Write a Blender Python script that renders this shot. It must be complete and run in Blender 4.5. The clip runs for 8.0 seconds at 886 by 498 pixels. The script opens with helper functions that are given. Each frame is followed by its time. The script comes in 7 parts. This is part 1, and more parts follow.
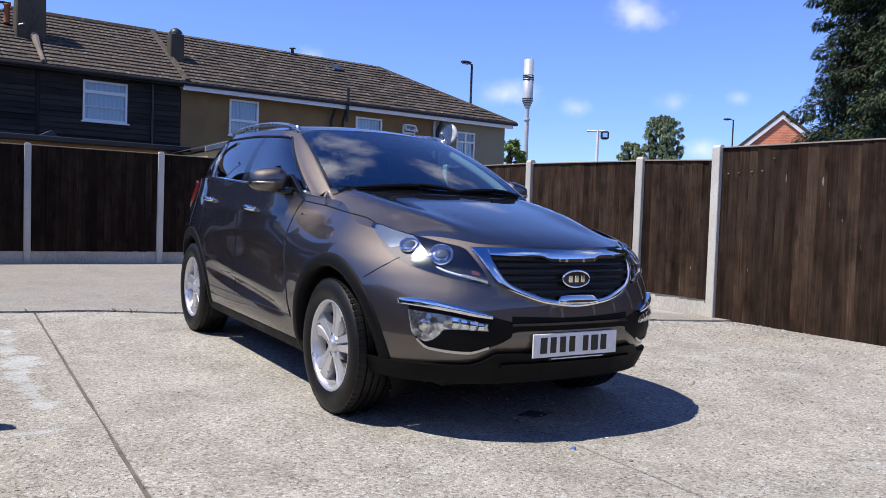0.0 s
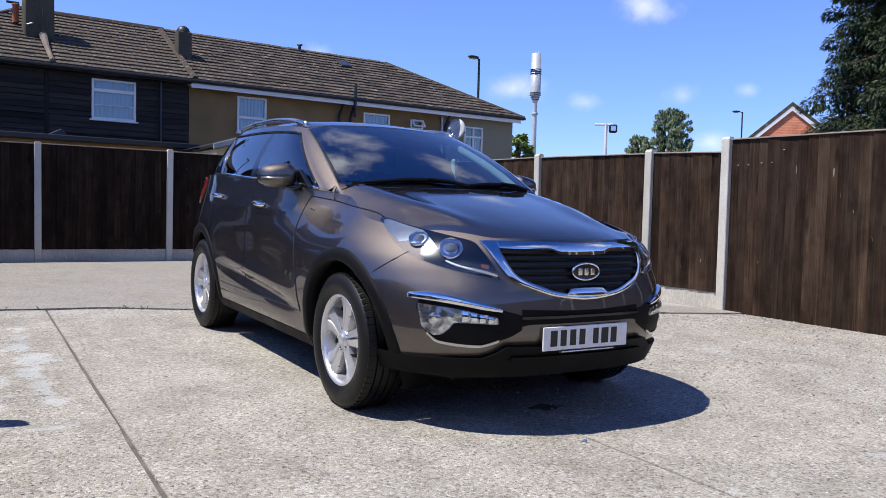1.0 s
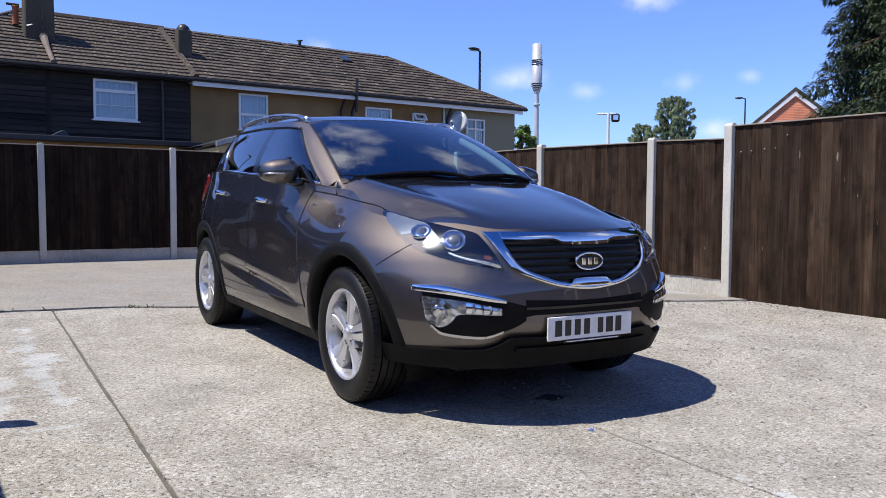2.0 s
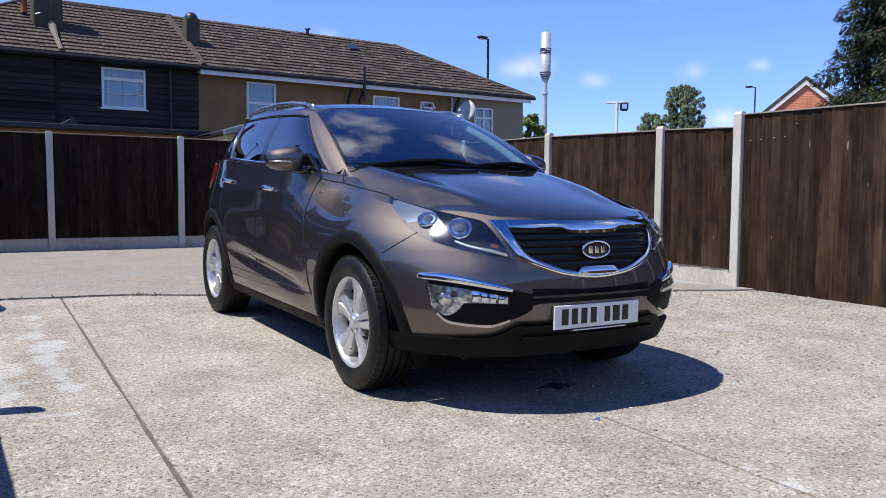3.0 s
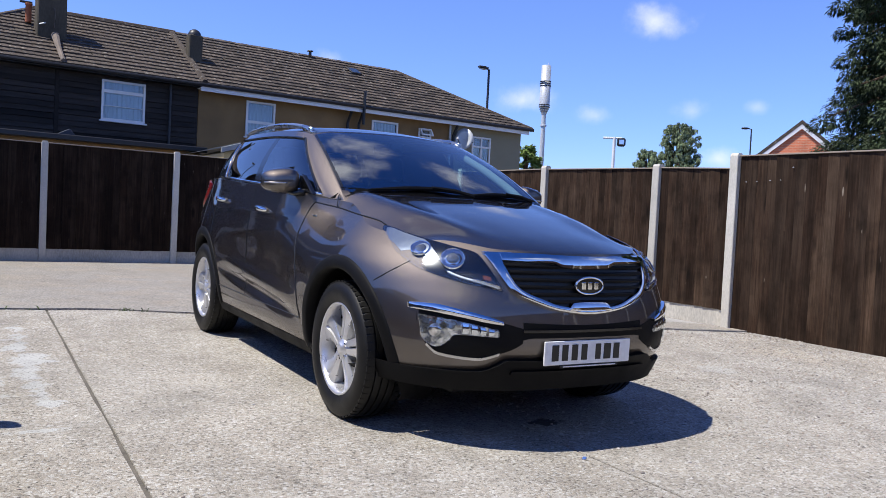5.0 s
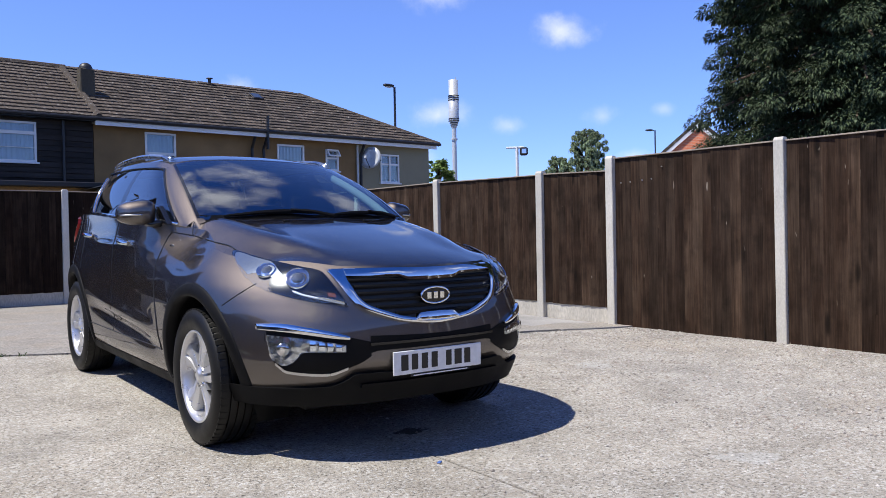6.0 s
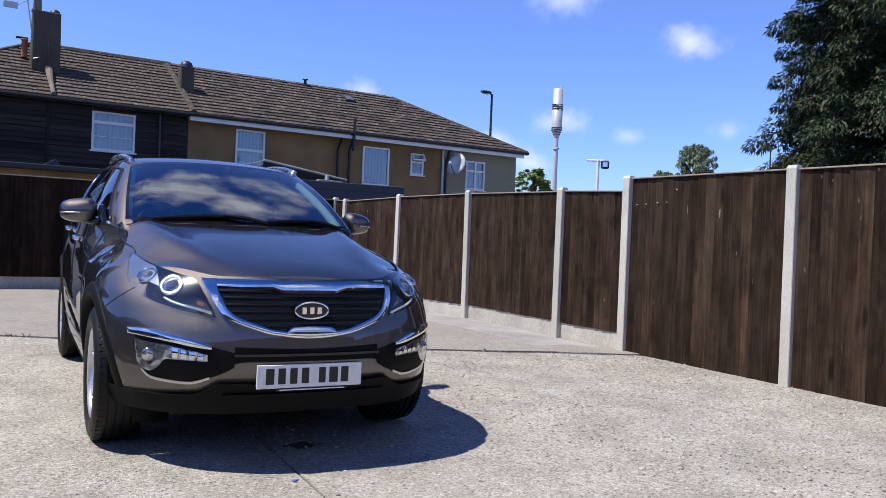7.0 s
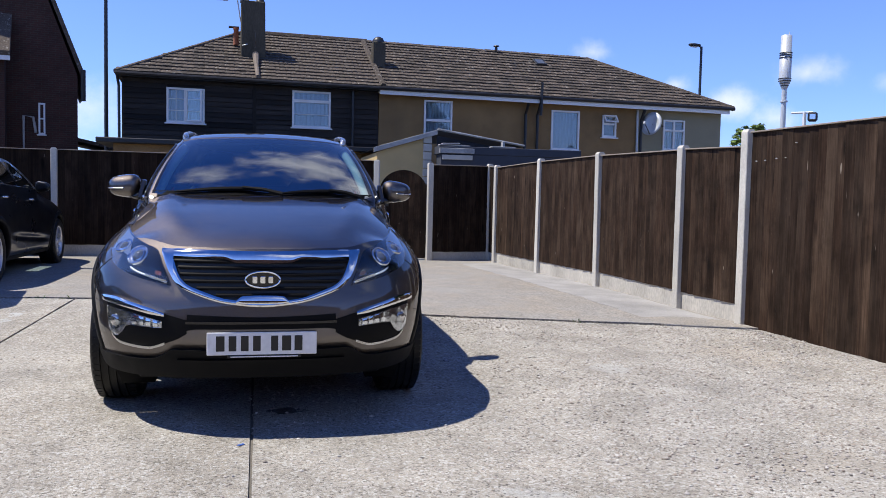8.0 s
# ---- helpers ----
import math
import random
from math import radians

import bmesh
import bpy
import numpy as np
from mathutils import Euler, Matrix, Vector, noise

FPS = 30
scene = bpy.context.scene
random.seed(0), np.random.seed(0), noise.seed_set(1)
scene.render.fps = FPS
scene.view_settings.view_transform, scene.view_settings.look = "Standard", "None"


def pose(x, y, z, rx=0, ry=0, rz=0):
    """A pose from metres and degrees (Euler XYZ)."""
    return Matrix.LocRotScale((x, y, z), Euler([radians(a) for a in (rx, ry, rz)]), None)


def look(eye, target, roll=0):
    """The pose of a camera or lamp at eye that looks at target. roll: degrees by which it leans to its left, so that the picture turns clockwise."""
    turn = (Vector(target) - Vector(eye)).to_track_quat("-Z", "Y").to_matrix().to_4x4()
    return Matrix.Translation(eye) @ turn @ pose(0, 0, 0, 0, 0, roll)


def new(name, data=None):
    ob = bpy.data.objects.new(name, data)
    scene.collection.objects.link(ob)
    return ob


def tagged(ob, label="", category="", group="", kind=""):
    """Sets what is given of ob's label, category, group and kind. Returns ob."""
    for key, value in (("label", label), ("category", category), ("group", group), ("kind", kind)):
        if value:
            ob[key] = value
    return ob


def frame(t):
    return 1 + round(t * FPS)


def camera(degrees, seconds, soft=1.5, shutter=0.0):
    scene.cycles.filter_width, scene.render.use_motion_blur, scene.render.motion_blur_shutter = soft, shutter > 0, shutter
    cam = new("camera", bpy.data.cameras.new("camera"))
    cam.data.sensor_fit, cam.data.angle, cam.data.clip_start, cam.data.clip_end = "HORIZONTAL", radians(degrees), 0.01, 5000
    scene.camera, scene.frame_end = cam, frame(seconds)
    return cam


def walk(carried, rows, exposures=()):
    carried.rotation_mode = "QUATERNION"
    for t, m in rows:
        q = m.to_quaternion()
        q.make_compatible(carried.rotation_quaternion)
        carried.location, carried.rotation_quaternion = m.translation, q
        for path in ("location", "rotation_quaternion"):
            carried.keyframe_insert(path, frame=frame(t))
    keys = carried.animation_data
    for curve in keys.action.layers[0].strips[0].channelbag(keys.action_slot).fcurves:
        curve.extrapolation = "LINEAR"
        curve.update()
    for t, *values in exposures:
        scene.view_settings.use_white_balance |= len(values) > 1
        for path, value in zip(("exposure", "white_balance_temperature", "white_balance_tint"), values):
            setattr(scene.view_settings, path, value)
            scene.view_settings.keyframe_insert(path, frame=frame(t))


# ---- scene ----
cam = camera(57.5, 8.0, soft=0.8)
PATH = [
    (0, (-2.632, -3.762, 1.016), (-1.551, -2.082, 0.932), 2.0),
    (0.5, (-2.634, -3.759, 1.011), (-1.56, -2.074, 0.921), 1.8),
    (1, (-2.633, -3.759, 1.008), (-1.57, -2.068, 0.912), 1.5),
    (2.5, (-2.617, -3.763, 1.001), (-1.566, -2.066, 0.877), 0.0),
    (3, (-2.613, -3.758, 0.998), (-1.577, -2.052, 0.858), 0.4),
    (3.5, (-2.621, -3.724, 0.995), (-1.639, -1.991, 0.812), 1.2),
    (4, (-2.635, -3.718, 0.974), (-1.688, -1.972, 0.745), 1.7),
    (4.5, (-2.615, -3.712, 1.001), (-1.614, -1.987, 0.849), 3.1),
    (4.7, (-2.603, -3.716, 1.009), (-1.561, -2.011, 0.917), 3.5),
    (5.8, (-2.461, -3.877, 1.012), (-1.336, -2.225, 0.934), -0.3),
    (6, (-2.328, -4.022, 1.013), (-1.125, -2.424, 0.983), -1.1),
    (6.5, (-1.952, -4.356, 1.057), (-0.887, -2.664, 1.083), -3.2),
    (7, (-1.352, -4.555, 1.092), (-0.378, -2.808, 1.073), 2.4),
    (7.5, (-0.724, -4.779, 1.116), (-0.065, -2.892, 1.046), -1.0),
    (8, (-0.029, -4.877, 1.139), (0.42, -2.931, 1.018), 1.2),
]
walk(cam, [(t, look(eye, target, roll)) for t, eye, target, roll in PATH])


# ---------------------------------------------------------------- light and sky
SUN_DIR = Vector((-0.55, 0.085, 1.0)).normalized()


def build_sky():
    w = bpy.data.worlds.new("sky")
    scene.world = w
    w.use_nodes = True
    nt = w.node_tree
    nt.nodes.clear()
    N, L = nt.nodes.new, nt.links.new
    sky = N("ShaderNodeTexSky")
    sky.sky_type = "NISHITA"
    sky.sun_disc = False
    sky.sun_elevation = math.asin(SUN_DIR.z)
    sky.sun_rotation = math.atan2(SUN_DIR.x, SUN_DIR.y)
    sky.air_density, sky.dust_density, sky.ozone_density = 1.0, 0.0, 3.0
    co = N("ShaderNodeTexCoord")
    warp = N("ShaderNodeTexNoise")
    warp.inputs["Scale"].default_value = 14
    warp.inputs["Detail"].default_value = 7
    warp.inputs["Roughness"].default_value = 0.6
    L(co.outputs["Generated"], warp.inputs["Vector"])
    total = None
    # direction, size, density of each summer cloud
    clouds = [((0.692, 0.680, 0.242), 0.038, 0.75), ((0.580, 0.764, 0.290), 0.045, 0.6), ((0.592, 0.792, 0.149), 0.034, 0.6), ((0.662, 0.738, 0.133), 0.022, 0.42),
              ((0.740, 0.658, 0.141), 0.026, 0.36), ((0.784, 0.603, 0.146), 0.014, 0.3), ((0.387, 0.905, 0.178), 0.026, 0.6), ((0.475, 0.869, 0.140), 0.024, 0.65),
              ((0.529, 0.841, 0.117), 0.034, 0.75), ((0.575, 0.812, 0.100), 0.036, 0.7), ((-0.186, 0.979, 0.095), 0.06, 0.6), ((0.766, 0.637, 0.086), 0.024, 0.6),
              ((0.10, 0.58, 0.80), 0.16, 0.85), ((0.26, 0.48, 0.83), 0.13, 0.8), ((0.16, 0.66, 0.73), 0.08, 0.7), ((0.0, 0.66, 0.75), 0.045, 0.5), ((-0.14, 0.52, 0.84), 0.10, 0.55), ((0.33, 0.62, 0.71), 0.12, 0.6), ((0.55, 0.46, 0.70), 0.09, 0.6), ((0.36, 0.50, 0.78), 0.06, 0.4),
              # large southern clouds, out of view, added to whiten the light in shade
              ((-0.5, -0.55, 0.5), 0.26, 0.8), ((0.2, -0.75, 0.55), 0.28, 0.8), ((0.75, -0.35, 0.5), 0.22, 0.7), ((-0.75, 0.1, 0.45), 0.12, 0.7), ((-0.8, -0.35, 0.3), 0.12, 0.6)]
    for d, size, dens in clouds:
        d = Vector(d).normalized()
        flat = N("ShaderNodeVectorMath")
        flat.operation = "SUBTRACT"
        L(co.outputs["Generated"], flat.inputs[0])
        flat.inputs[1].default_value = d
        sq = N("ShaderNodeVectorMath")
        sq.operation = "MULTIPLY"
        L(flat.outputs[0], sq.inputs[0])
        sq.inputs[1].default_value = (1, 1, 1.7)
        ln = N("ShaderNodeVectorMath")
        ln.operation = "LENGTH"
        L(sq.outputs[0], ln.inputs[0])
        ad = N("ShaderNodeMath")
        ad.operation = "MULTIPLY_ADD"
        L(warp.outputs["Fac"], ad.inputs[0])
        ad.inputs[1].default_value = size * 2.6
        L(ln.outputs["Value"], ad.inputs[2])
        mr = N("ShaderNodeMapRange")
        mr.interpolation_type = "SMOOTHSTEP"
        L(ad.outputs[0], mr.inputs["Value"])
        mr.inputs["From Min"].default_value = size * 2.45
        mr.inputs["From Max"].default_value = size * 1.0
        mr.inputs["To Min"].default_value = 0
        mr.inputs["To Max"].default_value = dens
        if total is None:
            total = mr.outputs[0]
        else:
            mx = N("ShaderNodeMath")
            mx.operation = "MAXIMUM"
            L(total, mx.inputs[0])
            L(mr.outputs[0], mx.inputs[1])
            total = mx.outputs[0]
    mix = N("ShaderNodeMix")
    mix.data_type = "RGBA"
    L(total, mix.inputs["Factor"])
    tint = N("ShaderNodeMix")
    tint.data_type = "RGBA"
    tint.blend_type = "MULTIPLY"
    tint.inputs["Factor"].default_value = 1
    tint.inputs["B"].default_value = SKY_TINT
    L(sky.outputs[0], tint.inputs["A"])
    # the clear sky deepens towards the zenith
    up = N("ShaderNodeSeparateXYZ")
    L(co.outputs["Generated"], up.inputs[0])
    deep = N("ShaderNodeValToRGB")
    deep.color_ramp.interpolation = "EASE"
    deep.color_ramp.elements[0].position, deep.color_ramp.elements[0].color = 0.34, (1, 1, 1, 1)
    deep.color_ramp.elements[1].position, deep.color_ramp.elements[1].color = 0.85, ZENITH
    low = deep.color_ramp.elements.new(0.02)
    low.color = (0.82, 0.91, 1.03, 1)
    L(up.outputs["Z"], deep.inputs["Fac"])
    dark = N("ShaderNodeMix")
    dark.data_type = "RGBA"
    dark.blend_type = "MULTIPLY"
    dark.inputs["Factor"].default_value = 1
    L(tint.outputs["Result"], dark.inputs["A"])
    L(deep.outputs["Color"], dark.inputs["B"])
    L(dark.outputs["Result"], mix.inputs["A"])
    mix.inputs["B"].default_value = CLOUD
    bg = N("ShaderNodeBackground")
    bg.inputs["Strength"].default_value = SKY_STRENGTH
    L(mix.outputs["Result"], bg.inputs["Color"])
    out = N("ShaderNodeOutputWorld")
    L(bg.outputs[0], out.inputs["Surface"])


SKY_STRENGTH = 0.13
SKY_TINT = (0.74, 0.835, 1.32, 1)
ZENITH = (0.22, 0.42, 0.60, 1)
CLOUD = (7.0, 7.2, 7.8, 1)
scene.view_settings.exposure = 0.26
build_sky()
sun = new("sun", bpy.data.lights.new("sun", "SUN"))
sun.data.energy = 5.0
sun.data.angle = radians(0.53)
sun.data.color = (1.0, 0.95, 0.87)
sun.matrix_world = look(SUN_DIR * 40, (0, 0, 0))


# ---------------------------------------------------------------- materials
class Nodes:
    """A short way to write a node material."""

    def __init__(self, name):
        self.mat = bpy.data.materials.new(name)
        self.mat.use_nodes = True
        self.nt = self.mat.node_tree
        self.bsdf = self.nt.nodes["Principled BSDF"]
        self.out = self.nt.nodes["Material Output"]

    def node(self, kind, **values):
        n = self.nt.nodes.new(kind)
        for k, v in values.items():
            n.inputs[k.replace("_", " ")].default_value = v
        return n

    def link(self, a, b):
        self.nt.links.new(a, b)

    def coords(self, scale=(1, 1, 1), spread=False):
        co = self.node("ShaderNodeTexCoord")
        mp = self.node("ShaderNodeMapping")
        mp.inputs["Scale"].default_value = scale
        src = co.outputs["Object"]
        if spread:
            info = self.node("ShaderNodeObjectInfo")
            mul = self.node("ShaderNodeMath")
            mul.operation = "MULTIPLY"
            mul.inputs[1].default_value = 37.0
            self.link(info.outputs["Random"], mul.inputs[0])
            add = self.node("ShaderNodeVectorMath")
            self.link(src, add.inputs[0])
            self.link(mul.outputs[0], add.inputs[1])
            src = add.outputs[0]
        self.link(src, mp.inputs["Vector"])
        return mp.outputs["Vector"]

    def noise(self, vec, scale, detail=4, rough=0.55):
        n = self.node("ShaderNodeTexNoise", Scale=scale, Detail=detail, Roughness=rough)
        self.link(vec, n.inputs["Vector"])
        return n.outputs["Fac"]

    def ramp(self, fac, stops):
        r = self.node("ShaderNodeValToRGB")
        el = r.color_ramp.elements
        while len(el) < len(stops):
            el.new(0.5)
        for e, (p, c) in zip(el, stops):
            e.position, e.color = p, (*c, 1) if len(c) == 3 else c
        self.link(fac, r.inputs["Fac"])
        return r.outputs["Color"]

    def mix(self, fac, a, b, blend="MIX"):
        m = self.node("ShaderNodeMix")
        m.data_type, m.blend_type = "RGBA", blend
        for v, s in ((fac, m.inputs["Factor"]), (a, m.inputs["A"]), (b, m.inputs["B"])):
            if isinstance(v, (int, float)):
                s.default_value = v
            elif isinstance(v, tuple):
                s.default_value = (*v, 1) if len(v) == 3 else v
            else:
                self.link(v, s)
        return m.outputs["Result"]

    def bump(self, height, strength, distance):
        b = self.node("ShaderNodeBump", Strength=strength, Distance=distance)
        self.link(height, b.inputs["Height"])
        self.link(b.outputs["Normal"], self.bsdf.inputs["Normal"])

    def set(self, **values):
        for k, v in values.items():
            s = self.bsdf.inputs[k.replace("_", " ")]
            if hasattr(v, "is_output"):
                self.link(v, s)
            else:
                s.default_value = (*v, 1) if isinstance(v, tuple) and len(v) == 3 else v
        return self


def grey(a):
    return (a, a, a)


def times(c, k):
    return tuple(v * k for v in c)


def worn(name, color, rough=0.7, metal=0.0, spec=0.3, var=0.2, coarse=2.0, fine=45.0, bump=0.15, dist=0.003, spread=False, stretch=(1, 1, 1), piece=0.0, rough_var=0.1, coat=0.0):
    """A surface with variation at two scales, fine relief and, for pieces, a shade of its own."""
    m = Nodes(name)
    v = m.coords(stretch, spread)
    big, small = m.noise(v, coarse, 5), m.noise(v, fine, 3)
    c = m.ramp(big, [(0.3, times(color, 1 - var)), (0.7, times(color, 1 + var))])
    c = m.mix(0.35, c, m.ramp(small, [(0.3, times(color, 1 - 1.5 * var)), (0.7, times(color, 1 + 1.2 * var))]))
    if piece:
        info = m.node("ShaderNodeObjectInfo")
        c = m.mix(1.0, c, m.ramp(info.outputs["Random"], [(0.0, grey(1 - piece)), (1.0, grey(1 + piece))]), "MULTIPLY")
    r = m.ramp(big, [(0.3, grey(max(0.02, rough - rough_var))), (0.7, grey(min(1, rough + rough_var)))])
    m.set(Base_Color=c, Roughness=r, Metallic=metal, Coat_Weight=coat, Specular_IOR_Level=spec)
    m.bump(small, bump, dist)
    return m.mat


def plain(name, color, rough=0.5, metal=0.0, coat=0.0):
    m = Nodes(name)
    v = m.coords()
    n = m.noise(v, 30, 3)
    m.set(Base_Color=m.ramp(n, [(0.3, times(color, 0.93)), (0.7, times(color, 1.07))]), Roughness=rough, Metallic=metal, Coat_Weight=coat)
    return m.mat


def grazing(m, base):
    """Share of mirror gloss: a base value seen face on, rising to one at a glance."""
    lw = m.node("ShaderNodeLayerWeight", Blend=0.5)
    steep = m.node("ShaderNodeMath")
    steep.operation = "POWER"
    m.link(lw.outputs["Facing"], steep.inputs[0])
    steep.inputs[1].default_value = 5.0
    gloss = m.node("ShaderNodeMapRange")
    m.link(steep.outputs[0], gloss.inputs["Value"])
    gloss.inputs["To Min"].default_value = base
    return gloss.outputs[0]


def pane(name, tint, base, rough=0.0):
    """Thin glass: see-through with a tint, and a mirror image on top that grows towards grazing view."""
    m = Nodes(name)
    m.nt.nodes.remove(m.bsdf)
    tr = m.node("ShaderNodeBsdfTransparent", Color=(*tint, 1))
    gl = m.node("ShaderNodeBsdfGlossy", Roughness=rough)
    gl.inputs["Color"].default_value = (1, 1, 1, 1)
    mx = m.node("ShaderNodeMixShader")
    m.link(grazing(m, base), mx.inputs[0])
    m.link(tr.outputs[0], mx.inputs[1])
    m.link(gl.outputs[0], mx.inputs[2])
    m.link(mx.outputs[0], m.out.inputs["Surface"])
    return m.mat


def spot(m, v, at, size, stretch, amount):
    """A ragged stain round a place on the ground."""
    sub = m.node("ShaderNodeVectorMath")
    sub.operation = "SUBTRACT"
    m.link(v, sub.inputs[0])
    sub.inputs[1].default_value = (at[0], at[1], 0)
    mul = m.node("ShaderNodeVectorMath")
    mul.operation = "MULTIPLY"
    m.link(sub.outputs[0], mul.inputs[0])
    mul.inputs[1].default_value = (stretch[0] / size, stretch[1] / size, 0)
    ln = m.node("ShaderNodeVectorMath")
    ln.operation = "LENGTH"
    m.link(mul.outputs[0], ln.inputs[0])
    ad = m.node("ShaderNodeMath")
    ad.operation = "MULTIPLY_ADD"
    m.link(m.noise(v, 3.2, 7, 0.65), ad.inputs[0])
    ad.inputs[1].default_value = 1.6
    m.link(ln.outputs["Value"], ad.inputs[2])
    return m.ramp(ad.outputs[0], [(0.95, grey(amount)), (1.30, grey(0.0))])


def aggregate():
    """Weathered concrete with its pebbles laid bare."""
    m = Nodes("exposed aggregate concrete")
    v = m.coords()
    big, mid = m.noise(v, 0.55, 6, 0.6), m.noise(v, 5.0, 5)
    vor = m.node("ShaderNodeTexVoronoi", Scale=78.0, Randomness=1.0)
    m.link(v, vor.inputs["Vector"])
    vor2 = m.node("ShaderNodeTexVoronoi", Scale=215.0)
    m.link(v, vor2.inputs["Vector"])
    sep = m.node("ShaderNodeSeparateColor")
    m.link(vor.outputs["Color"], sep.inputs[0])
    sep2 = m.node("ShaderNodeSeparateColor")
    m.link(vor2.outputs["Color"], sep2.inputs[0])
    stops = [(0.0, (0.06, 0.050, 0.042)), (0.15, (0.24, 0.205, 0.168)), (0.42, (0.385, 0.348, 0.30)), (0.62, (0.335, 0.275, 0.212)), (0.84, (0.48, 0.452, 0.412)), (1.0, (0.68, 0.66, 0.63))]
    stones = m.ramp(sep.outputs[0], stops)
    grains = m.ramp(sep2.outputs[1], stops)
    c = m.mix(0.42, stones, grains)
    c = m.mix(0.20, c, (0.37, 0.34, 0.30))
    cement = m.ramp(mid, [(0.3, (0.30, 0.285, 0.265)), (0.7, (0.42, 0.405, 0.38))])
    veil = m.ramp(big, [(0.45, grey(0.0)), (0.72, grey(0.3))])
    c = m.mix(veil, c, cement)
    for at, size, stretch, amount in (((-2.14, 1.75), 1.15, (2.9, 0.24), 0.8), ((-0.03, -2.0), 0.8, (3.0, 0.4), 0.75), ((-2.25, 0.2), 0.3, (0.8, 2.2), 0.7), ((-2.45, 0.9), 0.9, (1.9, 0.42), 0.65), ((-2.3, -1.7), 0.5, (1.6, 0.7), 0.6), ((1.1, -1.9), 0.6, (1.0, 1.0), 0.35), ((2.4, 0.3), 0.6, (0.6, 1.2), 0.3)):
        c = m.mix(spot(m, v, at, size, stretch, amount), c, (0.47, 0.465, 0.455))
    # sandy wash towards the long fence
    for at, size, stretch, amount in (((3.7, 0.6), 1.3, (1.0, 0.5), 0.45), ((2.6, -1.6), 0.9, (0.7, 1.0), 0.35)):
        c = m.mix(spot(m, v, at, size, stretch, amount), c, m.mix(0.5, c, (0.47, 0.385, 0.29)))
    c = m.mix(spot(m, v, (0.13, -0.42), 0.34, (1.0, 1.5), 0.85), c, (0.03, 0.028, 0.026))
    specks = m.noise(v, 66, 3, 0.6)
    c = m.mix(m.ramp(specks, [(0.33, grey(0.85)), (0.43, grey(0.0))]), c, (0.07, 0.062, 0.055))
    dirt = m.ramp(m.noise(v, 1.7, 7, 0.65), [(0.35, (0.80, 0.825, 0.82)), (0.62, (1.14, 1.18, 1.185))])
    c = m.mix(1.0, c, dirt, "MULTIPLY")
    edge = m.ramp(vor.outputs["Distance"], [(0.0, grey(1.0)), (0.55, grey(0.35))])
    h = m.mix(0.5, edge, m.ramp(vor2.outputs["Distance"], [(0.0, grey(1.0)), (0.6, grey(0.3))]))
    m.set(Base_Color=c, Roughness=0.9, Specular_IOR_Level=0.2)
    m.bump(h, 0.8, 0.006)
    return m.mat


def pebble_mat():
    m = Nodes("loose pebbles")
    g = m.node("ShaderNodeNewGeometry")
    c = m.ramp(g.outputs["Random Per Island"], [(0.0, (0.10, 0.085, 0.07)), (0.25, (0.34, 0.26, 0.19)), (0.5, (0.42, 0.37, 0.31)), (0.75, (0.36, 0.33, 0.30)), (1.0, (0.68, 0.64, 0.58))])
    c = m.mix(0.3, c, m.ramp(m.noise(m.coords(), 90, 3), [(0.3, grey(0.2)), (0.7, grey(0.5))]))
    m.set(Base_Color=c, Roughness=0.8, Specular_IOR_Level=0.25)
    return m.mat


def slab_concrete():
    m = Nodes("worn smooth concrete")
    v = m.coords()
    big, mid, fine = m.noise(v, 0.7, 7, 0.62), m.noise(v, 6, 5), m.noise(v, 90, 3)
    c = m.ramp(big, [(0.3, (0.24, 0.215, 0.178)), (0.45, (0.33, 0.30, 0.255)), (0.55, (0.33, 0.312, 0.282)), (0.7, (0.43, 0.41, 0.375))])
    tan = m.noise(v, 1.9, 6, 0.65)
    c = m.mix(m.ramp(tan, [(0.46, grey(0.0)), (0.62, grey(0.7))]), c, (0.42, 0.345, 0.255))
    c = m.mix(m.ramp(m.noise(v, 3.1, 7, 0.7), [(0.30, grey(0.6)), (0.42, grey(0.0))]), c, (0.15, 0.14, 0.125))
    c = m.mix(0.4, c, m.ramp(mid, [(0.3, (0.21, 0.195, 0.175)), (0.7, (0.35, 0.335, 0.315))]))
    c = m.mix(0.35, c, m.ramp(fine, [(0.3, (0.14, 0.13, 0.11)), (0.7, (0.42, 0.40, 0.37))]))
    grit = m.noise(v, 48, 4, 0.65)
    c = m.mix(1.0, c, m.ramp(grit, [(0.32, grey(0.5)), (0.48, grey(0.9)), (0.68, grey(1.25))]), "MULTIPLY")
    m.set(Base_Color=c, Roughness=0.88, Specular_IOR_Level=0.25)
    m.bump(grit, 0.6, 0.005)
    return m.mat


